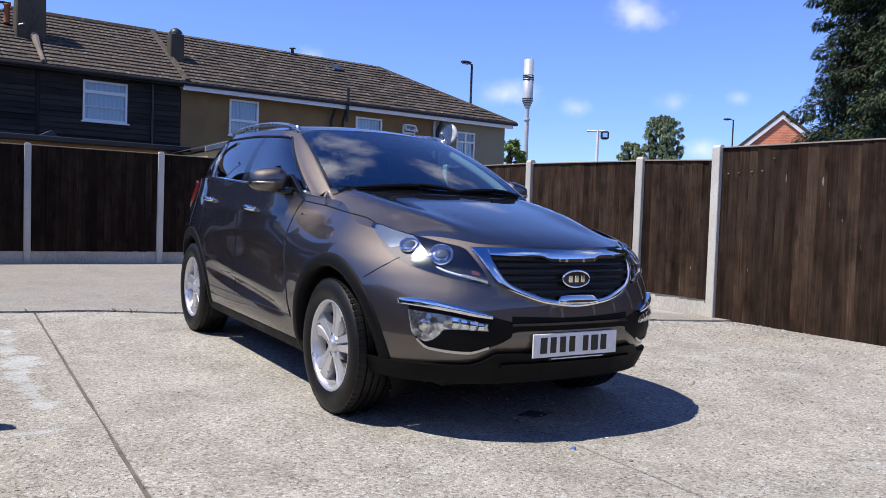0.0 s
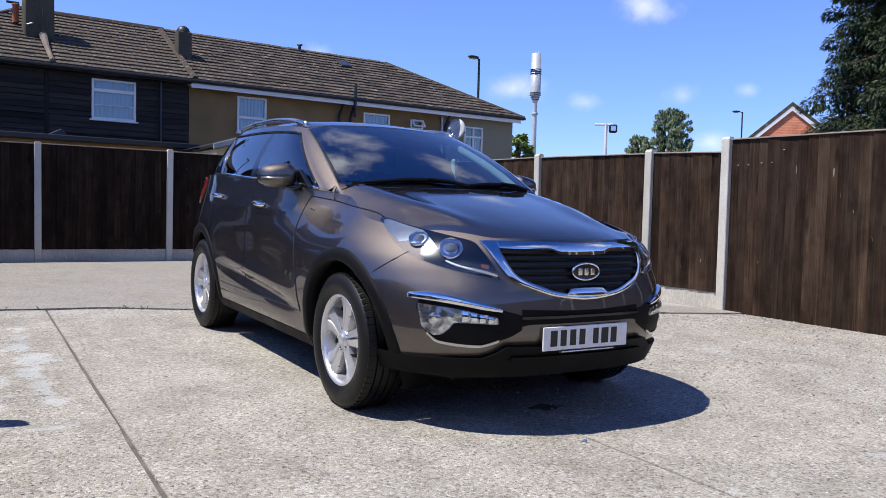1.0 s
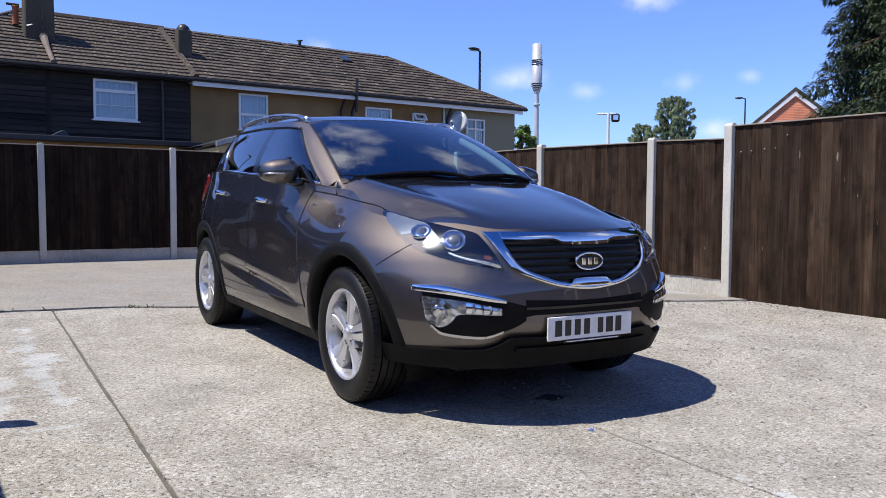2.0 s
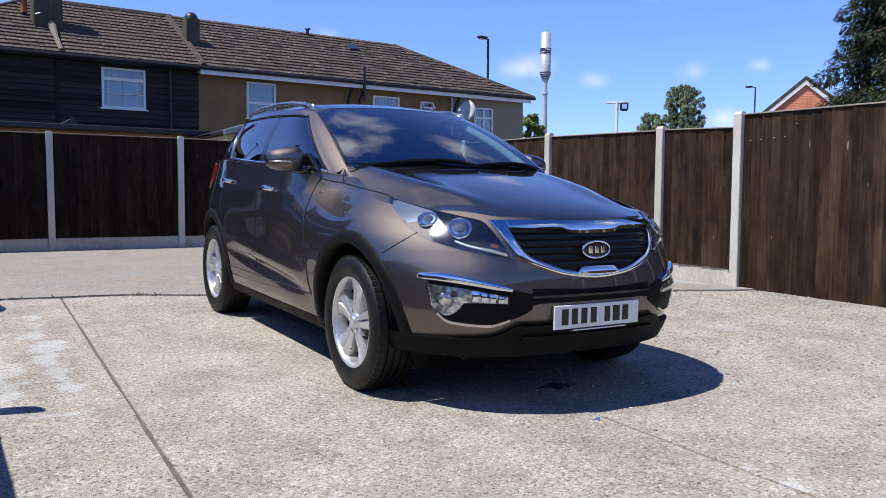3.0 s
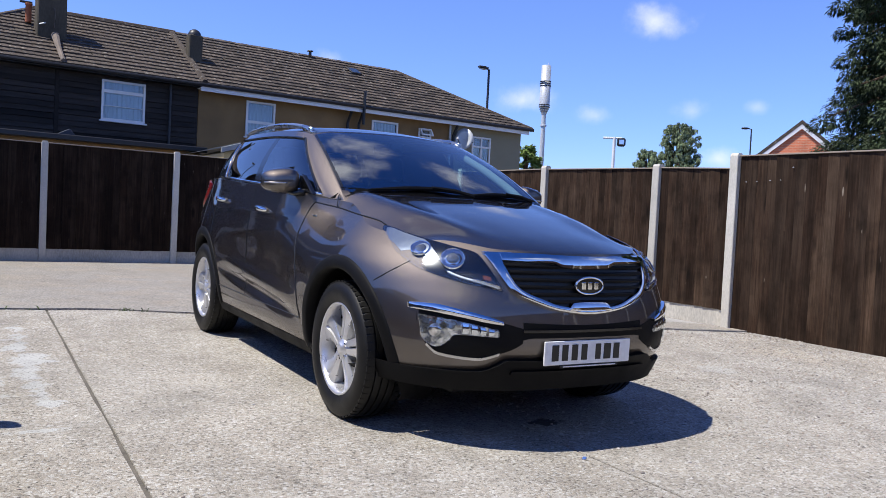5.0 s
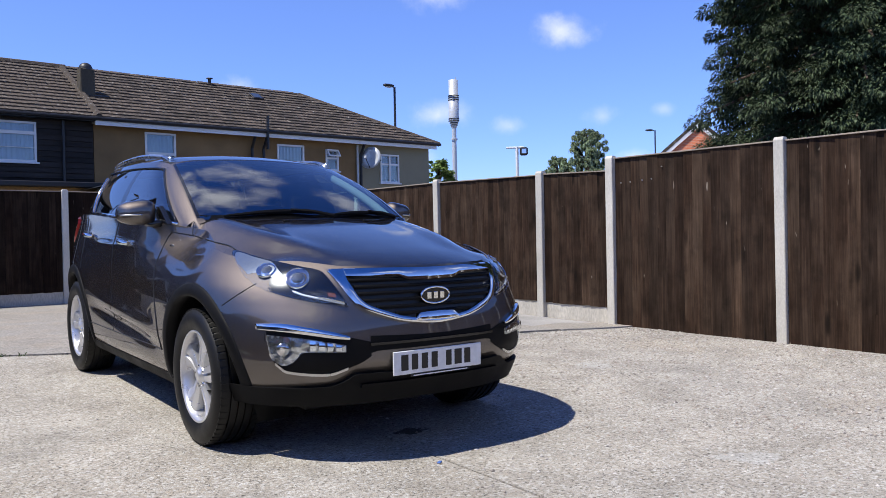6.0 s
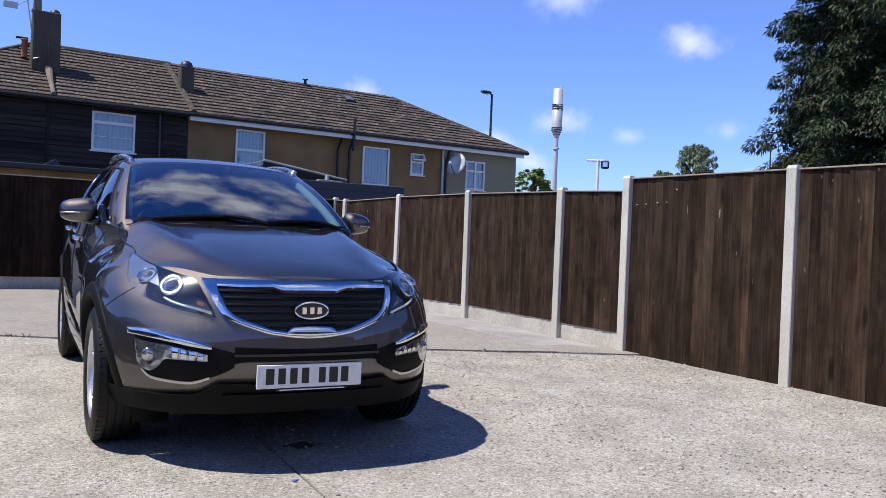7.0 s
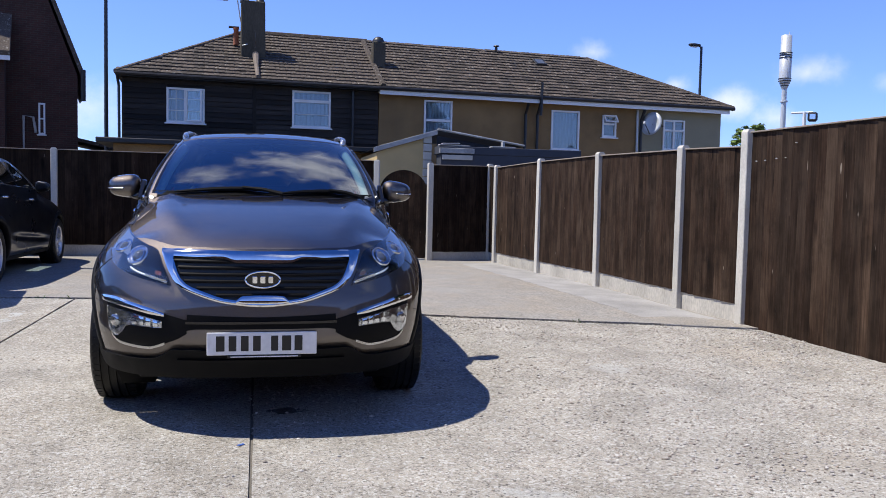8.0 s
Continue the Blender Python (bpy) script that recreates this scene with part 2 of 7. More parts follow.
def fence_wood(name, depth):
    """Stained boards; depth tells how much light the stain returns."""
    m = Nodes(name)
    v = m.coords((9, 9, 0.55), True)
    grain, fibre = m.noise(v, 6, 8, 0.7), m.noise(m.coords((60, 60, 1.2), True), 4, 4, 0.6)
    v2 = m.coords((1.6, 1.6, 1), True)
    blot = m.noise(v2, 2.0, 6, 0.62)
    c = m.ramp(grain, [(0.25, (0.0105, 0.0056, 0.0034)), (0.5, (0.030, 0.0172, 0.0108)), (0.75, (0.058, 0.036, 0.0235))])
    c = m.mix(m.ramp(blot, [(0.42, grey(0.0)), (0.68, grey(0.8))]), c, m.ramp(grain, [(0.3, (0.040, 0.026, 0.0175)), (0.7, (0.092, 0.064, 0.044))]))
    c = m.mix(1.0, c, m.ramp(fibre, [(0.3, grey(0.8)), (0.7, grey(1.18))]), "MULTIPLY")
    streak = m.noise(m.coords((11, 11, 0.6), True), 1.0, 4, 0.5)
    c = m.mix(1.0, c, m.ramp(streak, [(0.32, grey(0.72)), (0.5, grey(0.97)), (0.68, grey(1.28))]), "MULTIPLY")
    smudge = m.noise(m.coords((3.5, 3.5, 5), True), 1.0, 6, 0.62)
    c = m.mix(1.0, c, m.ramp(smudge, [(0.33, grey(0.55)), (0.5, grey(1.0)), (0.7, grey(1.25))]), "MULTIPLY")
    # soot dark weather patches that run over the boards
    far = m.noise(m.coords((1, 1, 0.8)), 1.1, 5, 0.6)
    knot = m.node("ShaderNodeTexVoronoi", Scale=2.6)
    m.link(m.coords((1.7, 1.7, 0.8), True), knot.inputs["Vector"])
    c = m.mix(m.ramp(knot.outputs["Distance"], [(0.0, grey(0.95)), (0.07, grey(0.8)), (0.15, grey(0.0))]), c, (0.005, 0.0035, 0.0027))
    fleck = m.noise(m.coords((24, 24, 8), True), 1.0, 2, 0.5)
    c = m.mix(m.ramp(fleck, [(0.745, grey(0.0)), (0.775, grey(0.8))]), c, (0.30, 0.26, 0.21))
    info = m.node("ShaderNodeObjectInfo")
    c = m.mix(1.0, c, m.ramp(info.outputs["Random"], [(0.0, (0.72, 0.70, 0.69)), (0.45, (0.92, 0.90, 0.88)), (0.85, (1.10, 1.07, 1.03)), (1.0, (1.28, 1.23, 1.17))]), "MULTIPLY")
    c = m.mix(1.0, c, m.ramp(far, [(0.35, grey(0.75)), (0.65, grey(1.15))]), "MULTIPLY")
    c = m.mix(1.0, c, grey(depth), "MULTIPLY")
    m.set(Base_Color=c, Roughness=0.85, Specular_IOR_Level=0.12)
    m.bump(grain, 0.6, 0.004)
    return m.mat


def paintwork(name, base, flake, metal=0.75, rough=0.32, coat=1.0):
    m = Nodes(name)
    v = m.coords()
    vor = m.node("ShaderNodeTexVoronoi", Scale=1400.0)
    m.link(v, vor.inputs["Vector"])
    sep = m.node("ShaderNodeSeparateColor")
    m.link(vor.outputs["Color"], sep.inputs[0])
    c = m.mix(0.35, base, m.ramp(sep.outputs[0], [(0.2, times(base, 0.6)), (0.9, flake)]))
    dust = m.noise(v, 3.5, 5)
    m.set(Base_Color=c, Metallic=metal, Roughness=m.ramp(dust, [(0.3, grey(rough - 0.05)), (0.7, grey(rough + 0.06))]), Coat_Weight=coat, Coat_Roughness=0.02, Specular_IOR_Level=0.5 * coat, Coat_IOR=1.75)
    return m.mat


def flake_paint(name, color, pale):
    """Metallic paint: a broad glow of flakes, a little pigment, and a clear mirror-like lacquer on top."""
    m = Nodes(name)
    m.nt.nodes.remove(m.bsdf)
    v = m.coords()
    vor = m.node("ShaderNodeTexVoronoi", Scale=1300.0)
    m.link(v, vor.inputs["Vector"])
    sep = m.node("ShaderNodeSeparateColor")
    m.link(vor.outputs["Color"], sep.inputs[0])
    c = m.mix(0.4, color, m.ramp(sep.outputs[0], [(0.2, times(color, 0.6)), (0.9, pale)]))
    flakes = m.node("ShaderNodeBsdfGlossy")
    flakes.distribution = "BECKMANN"
    m.link(c, flakes.inputs["Color"])
    m.link(m.ramp(m.noise(v, 3.5, 5), [(0.3, grey(0.55)), (0.7, grey(0.58))]), flakes.inputs["Roughness"])
    pigment = m.node("ShaderNodeBsdfDiffuse")
    pigment.inputs["Color"].default_value = (*times(color, 0.30), 1)
    body = m.node("ShaderNodeMixShader")
    body.inputs[0].default_value = 0.15
    m.link(flakes.outputs[0], body.inputs[1])
    m.link(pigment.outputs[0], body.inputs[2])
    lacquer = m.node("ShaderNodeBsdfGlossy", Roughness=0.03)
    lacquer.inputs["Color"].default_value = (1, 1, 1, 1)
    mx = m.node("ShaderNodeMixShader")
    m.link(grazing(m, 0.07), mx.inputs[0])
    m.link(body.outputs[0], mx.inputs[1])
    m.link(lacquer.outputs[0], mx.inputs[2])
    m.link(mx.outputs[0], m.out.inputs["Surface"])
    return m.mat


def faceted():
    """Bright lamp bowl broken into small mirror facets."""
    m = Nodes("faceted lamp bowl")
    v = m.coords()
    vor = m.node("ShaderNodeTexVoronoi", Scale=24.0)
    m.link(v, vor.inputs["Vector"])
    m.set(Base_Color=m.ramp(m.noise(v, 30, 3), [(0.35, grey(0.28)), (0.65, grey(0.72))]), Metallic=0.9, Roughness=0.12)
    m.bump(vor.outputs["Distance"], 0.22, 0.02)
    return m.mat


def roof_tile_mat():
    m = Nodes("weathered concrete roof tiles")
    v = m.coords((1, 1, 1), True)
    big, fine = m.noise(v, 1.3, 6, 0.6), m.noise(v, 30, 4)
    c = m.ramp(big, [(0.3, (0.032, 0.023, 0.017)), (0.55, (0.058, 0.043, 0.032)), (0.75, (0.105, 0.080, 0.060))])
    c = m.mix(0.5, c, m.ramp(fine, [(0.35, (0.033, 0.024, 0.018)), (0.7, (0.165, 0.130, 0.100))]))
    # pale lichen spots and mossy runs
    c = m.mix(m.ramp(m.noise(v, 9, 3, 0.6), [(0.60, grey(0.0)), (0.68, grey(0.75))]), c, (0.30, 0.275, 0.235))
    c = m.mix(m.ramp(m.noise(v, 2.3, 5, 0.6), [(0.58, grey(0.0)), (0.72, grey(0.5))]), c, (0.045, 0.043, 0.022))
    g = m.node("ShaderNodeNewGeometry")
    c = m.mix(1.0, c, m.ramp(g.outputs["Random Per Island"], [(0.0, grey(0.55)), (1.0, grey(1.4))]), "MULTIPLY")
    m.set(Base_Color=c, Roughness=0.9)
    m.bump(fine, 0.4, 0.01)
    return m.mat


def brick_mat(name, c1, c2, mortar, size=1.0):
    m = Nodes(name)
    co = m.node("ShaderNodeTexCoord")
    sep = m.node("ShaderNodeSeparateXYZ")
    m.link(co.outputs["Object"], sep.inputs[0])
    add = m.node("ShaderNodeMath")
    m.link(sep.outputs["X"], add.inputs[0])
    m.link(sep.outputs["Y"], add.inputs[1])
    cmb = m.node("ShaderNodeCombineXYZ")
    m.link(add.outputs[0], cmb.inputs["X"])
    m.link(sep.outputs["Z"], cmb.inputs["Y"])
    br = m.node("ShaderNodeTexBrick", Scale=1.0, Mortar_Size=0.008, Brick_Width=0.225 * size, Row_Height=0.075 * size)
    m.link(cmb.outputs[0], br.inputs["Vector"])
    for k, c in (("Color1", c1), ("Color2", c2), ("Mortar", mortar)):
        br.inputs[k].default_value = (*c, 1)
    n = m.noise(m.coords(), 1.5, 5)
    c = m.mix(1.0, br.outputs["Color"], m.ramp(n, [(0.3, grey(0.75)), (0.7, grey(1.2))]), "MULTIPLY")
    m.set(Base_Color=c, Roughness=0.9)
    m.bump(br.outputs["Fac"], -0.4, 0.006)
    return m.mat


def leaf_mat(name, dark, light, needles=0.0):
    m = Nodes(name)
    g = m.node("ShaderNodeNewGeometry")
    n = m.noise(m.coords(), 0.8, 4)
    c = m.ramp(g.outputs["Random Per Island"], [(0.0, dark), (0.7, light), (1.0, times(light, 1.35))])
    c = m.mix(1.0, c, m.ramp(n, [(0.3, grey(0.7)), (0.7, grey(1.25))]), "MULTIPLY")
    m.set(Base_Color=c, Roughness=0.6, Specular_IOR_Level=0.2)
    if needles:
        # a spray is a comb of fine needles with air between them
        comb = m.noise(m.coords((1, 1, 0.55)), needles, 3, 0.6)
        m.set(Alpha=m.ramp(comb, [(0.47, grey(0.0)), (0.50, grey(1.0))]))
    return m.mat


M_AGG = aggregate()
M_SLAB = slab_concrete()
M_JOINT = worn("dirt in the joints", (0.13, 0.118, 0.10), 0.95, var=0.4, coarse=6, fine=70, bump=0.6, dist=0.006)
M_PEBBLE = pebble_mat()
M_WOOD = fence_wood("dark stained fence timber", 1.0)
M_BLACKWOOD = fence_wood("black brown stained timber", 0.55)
M_POST = worn("cast concrete", (0.51, 0.485, 0.425), 0.9, var=0.2, coarse=3, fine=80, bump=0.4, dist=0.002, spread=True, piece=0.1)
M_GRAVELBOARD = worn("stained cast concrete", (0.44, 0.415, 0.36), 0.92, var=0.34, coarse=2.4, fine=60, bump=0.5, dist=0.003, spread=True, stretch=(1, 1, 0.35), piece=0.08)
M_PAINT = flake_paint("bronze brown metallic paint", (0.119, 0.100, 0.088), (0.245, 0.212, 0.190))
M_NAVY = paintwork("black metallic paint", (0.003, 0.0035, 0.005), (0.01, 0.011, 0.015), 0.0, 0.3, 0.4)
M_GREYCAR = paintwork("dark grey metallic paint", (0.05, 0.053, 0.06), (0.12, 0.125, 0.14))
M_BLACK = worn("black grained plastic", (0.004, 0.004, 0.0043), 0.6, spec=0.14, var=0.25, coarse=6, fine=260, bump=0.25, dist=0.001)
M_GLOSSBLACK = plain("gloss black plastic", (0.005, 0.005, 0.0055), 0.2, coat=0.3)
M_CHROME = plain("chrome", (0.78, 0.79, 0.80), 0.06, 1.0)
M_SATIN = worn("satin silver metal", (0.55, 0.55, 0.55), 0.28, 1.0, var=0.06, coarse=5, fine=90, bump=0.03)
M_ALLOY = worn("painted alloy", (0.64, 0.64, 0.65), 0.33, 0.72, var=0.08, coarse=9, fine=120, bump=0.04, coat=0.6)
M_RUBBER = worn("tyre rubber", (0.0055, 0.0054, 0.0052), 0.5, spec=0.3, var=0.3, coarse=7, fine=140, bump=0.25, dist=0.001)
M_GLASS = pane("clear windscreen glass", (0.60, 0.82, 0.86), 0.30)
M_PRIVACY = pane("dark privacy glass", (0.06, 0.065, 0.07), 0.20)
M_DOORGLASS = pane("green tinted door glass", (0.56, 0.72, 0.72), 0.22)
M_FACET = faceted()
M_LAMPGREY = plain("smoked silver lamp bowl", (0.30, 0.33, 0.38), 0.30, 0.85)
M_LENS = pane("clear lamp lens", (0.93, 0.96, 0.98), 0.07)
M_TRIM = worn("dark grey interior trim", (0.016, 0.016, 0.017), 0.65, var=0.2, coarse=6, fine=150)
M_CLOTH = worn("black seat cloth", (0.022, 0.022, 0.024), 0.9, var=0.25, coarse=6, fine=220, bump=0.3, dist=0.001)
M_RED = plain("red lamp plastic", (0.42, 0.012, 0.012), 0.12, coat=0.8)
M_STRIP = plain("white lamp strip", (0.88, 0.89, 0.90), 0.25, coat=0.6)
M_EYE = plain("smoky lamp glass", (0.16, 0.18, 0.21), 0.06, 0.5, coat=1.0)
M_AMBER = plain("amber lamp plastic", (0.17, 0.05, 0.018), 0.2, coat=0.5)
M_PLATE = plain("white reflective plate", (0.80, 0.80, 0.79), 0.35)
M_INK = plain("black print", (0.012, 0.012, 0.012), 0.4)
M_REFLECTOR = plain("polished lamp reflector", (0.62, 0.64, 0.68), 0.10, 0.95)
M_ROOF = roof_tile_mat()
M_CLAD = worn("black stained weatherboard", (0.027, 0.0225, 0.0195), 0.7, spec=0.2, var=0.7, coarse=1.3, fine=24, bump=0.3, dist=0.004, spread=True, stretch=(1, 1, 8), piece=0.5)
M_RENDER = worn("ochre pebbledash render", (0.245, 0.153, 0.068), 0.95, var=0.36, coarse=0.9, fine=55, bump=0.8, dist=0.012)
M_CREAM = worn("cream painted render", (0.27, 0.245, 0.165), 0.92, var=0.1, coarse=1.2, fine=60, bump=0.4, dist=0.006)
M_YELLOW = worn("faded yellow masonry paint", (0.52, 0.39, 0.19), 0.9, var=0.14, coarse=1.6, fine=50, bump=0.3, dist=0.004)
M_UPVC = worn("white plastic window frame", (0.78, 0.78, 0.77), 0.35, var=0.05, coarse=3, fine=60, bump=0.02)
M_HOUSEGLASS = plain("house window glass", (0.035, 0.045, 0.055), 0.04, coat=1.0)
# colour of the sky's reflection, painted on sheets behind house windows
M_SKYSHEET = worn("pale blue sheet like mirrored sky", (0.46, 0.56, 0.64), 0.9, var=0.15, coarse=4, fine=40, stretch=(6, 6, 1))
M_PIPE = plain("black painted pipe", (0.014, 0.014, 0.015), 0.45)
M_FELT = worn("grey roofing felt", (0.055, 0.062, 0.078), 0.85, var=0.25, coarse=1.6, fine=60)
M_STACK = worn("soot dark cement render", (0.078, 0.068, 0.050), 0.95, var=0.4, coarse=1.6, fine=30, bump=0.5, dist=0.01, stretch=(1, 1, 0.4))
M_BRICK = brick_mat("red brown brick", (0.060, 0.022, 0.015), (0.042, 0.017, 0.012), (0.055, 0.042, 0.034))
M_REDBRICK = brick_mat("bright red brick", (0.66, 0.19, 0.085), (0.56, 0.15, 0.07), (0.55, 0.36, 0.25))
M_GALV = worn("pale grey painted steel", (0.52, 0.54, 0.55), 0.45, 0.2, var=0.08, coarse=2, fine=40, bump=0.05)
M_LAMPBLACK = plain("dark painted steel", (0.02, 0.022, 0.026), 0.45)
M_BARK = worn("tree bark", (0.10, 0.07, 0.05), 0.95, var=0.35, coarse=4, fine=30, bump=0.9, dist=0.02, stretch=(1, 1, 0.25))
M_CONIFER = leaf_mat("conifer sprays", (0.016, 0.027, 0.013), (0.062, 0.088, 0.042))
M_BIRCH = leaf_mat("birch leaves", (0.10, 0.135, 0.072), (0.23, 0.285, 0.155), 12.0)
M_BUSH = leaf_mat("hedge leaves", (0.10, 0.16, 0.04), (0.24, 0.33, 0.09))
M_WEED = leaf_mat("small weeds", (0.03, 0.06, 0.015), (0.09, 0.14, 0.04))
M_TERRACOTTA = worn("terracotta", (0.36, 0.13, 0.07), 0.85, var=0.2, coarse=6, fine=60)
M_MORTAR = worn("pale mortar flaunching", (0.20, 0.165, 0.135), 0.95, var=0.3, coarse=4, fine=50, bump=0.5, dist=0.008)
M_BLUE = plain("faded blue scrap", (0.06, 0.14, 0.42), 0.6)


# ---------------------------------------------------------------- building helpers
def thing(name, label, category, m=None, group="", kind=""):
    """An empty that carries the parts of one thing."""
    ob = new(name)
    ob.empty_display_size = 0.1
    if m is not None:
        ob.matrix_world = m
    return tagged(ob, label, category, group, kind)


def finish(me, material, smooth=False):
    for mm in material if isinstance(material, (list, tuple)) else [material]:
        me.materials.append(mm)
    if smooth:
        me.shade_smooth()
    return me


def part(name, bm, material, parent, label="", smooth=False):
    """Links a bmesh as one mesh object under a thing or a part."""
    me = bpy.data.meshes.new(name)
    bmesh.ops.recalc_face_normals(bm, faces=bm.faces)
    bm.to_mesh(me)
    bm.free()
    finish(me, material, smooth)
    ob = new(name, me)
    ob.parent = parent
    return tagged(ob, label)


def raw_part(name, verts, faces, material, parent, label="", smooth=False):
    me = bpy.data.meshes.new(name)
    me.from_pydata([tuple(v) for v in verts], [], faces)
    me.update()
    finish(me, material, smooth)
    ob = new(name, me)
    ob.parent = parent
    return tagged(ob, label)


def soften(bm, width, angle=35, segments=1):
    es = [e for e in bm.edges if len(e.link_faces) == 2 and e.calc_face_angle(0) > radians(angle)]
    if width > 0 and es:
        bmesh.ops.bevel(bm, geom=es, offset=width, segments=segments, affect="EDGES", profile=0.5)
    return bm


def block(x0, x1, y0, y1, z0, z1, bevel=0.0, bm=None):
    """A box with softened edges."""
    own = bmesh.new()
    bmesh.ops.create_cube(own, size=1)
    for v in own.verts:
        v.co = Vector(((x0 + x1) / 2 + v.co.x * (x1 - x0), (y0 + y1) / 2 + v.co.y * (y1 - y0), (z0 + z1) / 2 + v.co.z * (z1 - z0)))
    soften(own, bevel)
    if bm is None:
        return own
    join(bm, own)
    return bm


def join(bm, other, m=None):
    if m is not None:
        bmesh.ops.transform(other, matrix=m, verts=other.verts)
    me = bpy.data.meshes.new("tmp")
    other.to_mesh(me)
    other.free()
    bm.from_mesh(me)
    bpy.data.meshes.remove(me)
    return bm


def prism(points, depth, axis="y", bevel=0.0):
    """A flat outline in x and z (or y and z for axis x, x and y for axis z), given depth from 0 to depth along the axis."""
    bm = bmesh.new()
    def at(p, d):
        return {"y": (p[0], d, p[1]), "x": (d, p[0], p[1]), "z": (p[0], p[1], d)}[axis]
    a = [bm.verts.new(at(p, 0)) for p in points]
    b = [bm.verts.new(at(p, depth)) for p in points]
    bm.faces.new(a)
    bm.faces.new(b[::-1])
    n = len(points)
    for i in range(n):
        bm.faces.new((a[i], b[i], b[(i + 1) % n], a[(i + 1) % n]))
    bmesh.ops.recalc_face_normals(bm, faces=bm.faces)
    soften(bm, bevel)
    return bm


def tube(points, radius, sides=8, closed=False, squash=1.0):
    """A round bar along points; radius may be a list."""
    bm = bmesh.new()
    pts = [Vector(p) for p in points]
    n = len(pts)
    rr = radius if isinstance(radius, (list, tuple)) else [radius] * n
    rings = []
    for i, p in enumerate(pts):
        a, b = (pts[(i - 1) % n], pts[(i + 1) % n]) if closed else (pts[max(i - 1, 0)], pts[min(i + 1, n - 1)])
        d = (b - a).normalized()
        s = d.cross(Vector((0, 0, 1)))
        s = s.normalized() if s.length > 1e-3 else Vector((1, 0, 0))
        t = s.cross(d)
        rings.append([bm.verts.new(p + rr[i] * (math.cos(k) * s + squash * math.sin(k) * t)) for k in (2 * math.pi * j / sides for j in range(sides))])
    for i in range(n if closed else n - 1):
        for j in range(sides):
            bm.faces.new((rings[i][j], rings[i][(j + 1) % sides], rings[(i + 1) % n][(j + 1) % sides], rings[(i + 1) % n][j]))
    if not closed:
        bm.faces.new(rings[0][::-1])
        bm.faces.new(rings[-1])
    return bm


def lathe(profile, sides=32, axis="x", bm=None):
    """A profile of (along, radius) turned about an axis."""
    bm = bmesh.new() if bm is None else bm
    rings = []
    for a, r in profile:
        ring = []
        for j in range(sides):
            k = 2 * math.pi * j / sides
            c, s = r * math.cos(k), r * math.sin(k)
            ring.append(bm.verts.new({"x": (a, c, s), "z": (c, s, a), "y": (c, a, s)}[axis]))
        rings.append(ring)
    for i in range(len(rings) - 1):
        for j in range(sides):
            bm.faces.new((rings[i][j], rings[i][(j + 1) % sides], rings[i + 1][(j + 1) % sides], rings[i + 1][j]))
    return bm


def curve(pts):
    """A smooth curve through (t, value) that never overshoots."""
    xs, ys = np.array([p[0] for p in pts], float), np.array([p[1] for p in pts], float)
    h, d = np.diff(xs), np.diff(ys) / np.diff(xs)
    m = np.zeros(len(xs))
    m[0], m[-1] = d[0], d[-1]
    for i in range(1, len(xs) - 1):
        if d[i - 1] * d[i] > 0:
            w1, w2 = 2 * h[i] + h[i - 1], h[i] + 2 * h[i - 1]
            m[i] = (w1 + w2) / (w1 / d[i - 1] + w2 / d[i])
    def f(x):
        x = min(max(x, xs[0]), xs[-1])
        i = min(max(int(np.searchsorted(xs, x)) - 1, 0), len(h) - 1)
        t = (x - xs[i]) / h[i]
        return float((1 + 2 * t) * (1 - t) ** 2 * ys[i] + t * (1 - t) ** 2 * h[i] * m[i] + t * t * (3 - 2 * t) * ys[i + 1] + t * t * (t - 1) * h[i] * m[i + 1])
    return f


def line(pts):
    xs, ys = [p[0] for p in pts], [p[1] for p in pts]
    return lambda x: float(np.interp(x, xs, ys))


def span(a, b, n):
    return [a + (b - a) * i / n for i in range(n + 1)]


# ---------------------------------------------------------------- ground
def gz(y):
    """The yard rises gently away from its entrance."""
    return 0.020 * min(max(y, -2.0), 4.0) - 0.022


def build_ground():
    ys = [-400, -60, -9, -2, 0, 4, 8, 12, 60, 400]
    xs = [-400, -60, -10, 0, 6, 60, 400]
    verts = [(x, y, gz(y) - 0.008) for y in ys for x in xs]
    n = len(xs)
    faces = [(j * n + i, j * n + i + 1, (j + 1) * n + i + 1, (j + 1) * n + i) for j in range(len(ys) - 1) for i in range(n - 1)]
    ob = raw_part("ground", verts, faces, M_JOINT, None)
    tagged(ob, "bare dirty ground under and around the concrete yard", "ground", kind="structure")


CRACK = line([(-10, 4.1), (-2.3, 4.02), (-1.43, 3.89), (-0.74, 3.60), (0.4, 3.12), (1.65, 2.61), (2.3, 2.39), (2.88, 2.19), (3.78, 1.90), (4.6, 1.62), (6, 1.1)])


def crack(x):
    return CRACK(x) + 0.035 * noise.noise((x * 1.3, 3.1, 0)) + 0.018 * noise.noise((x * 7.0, 1.7, 0))


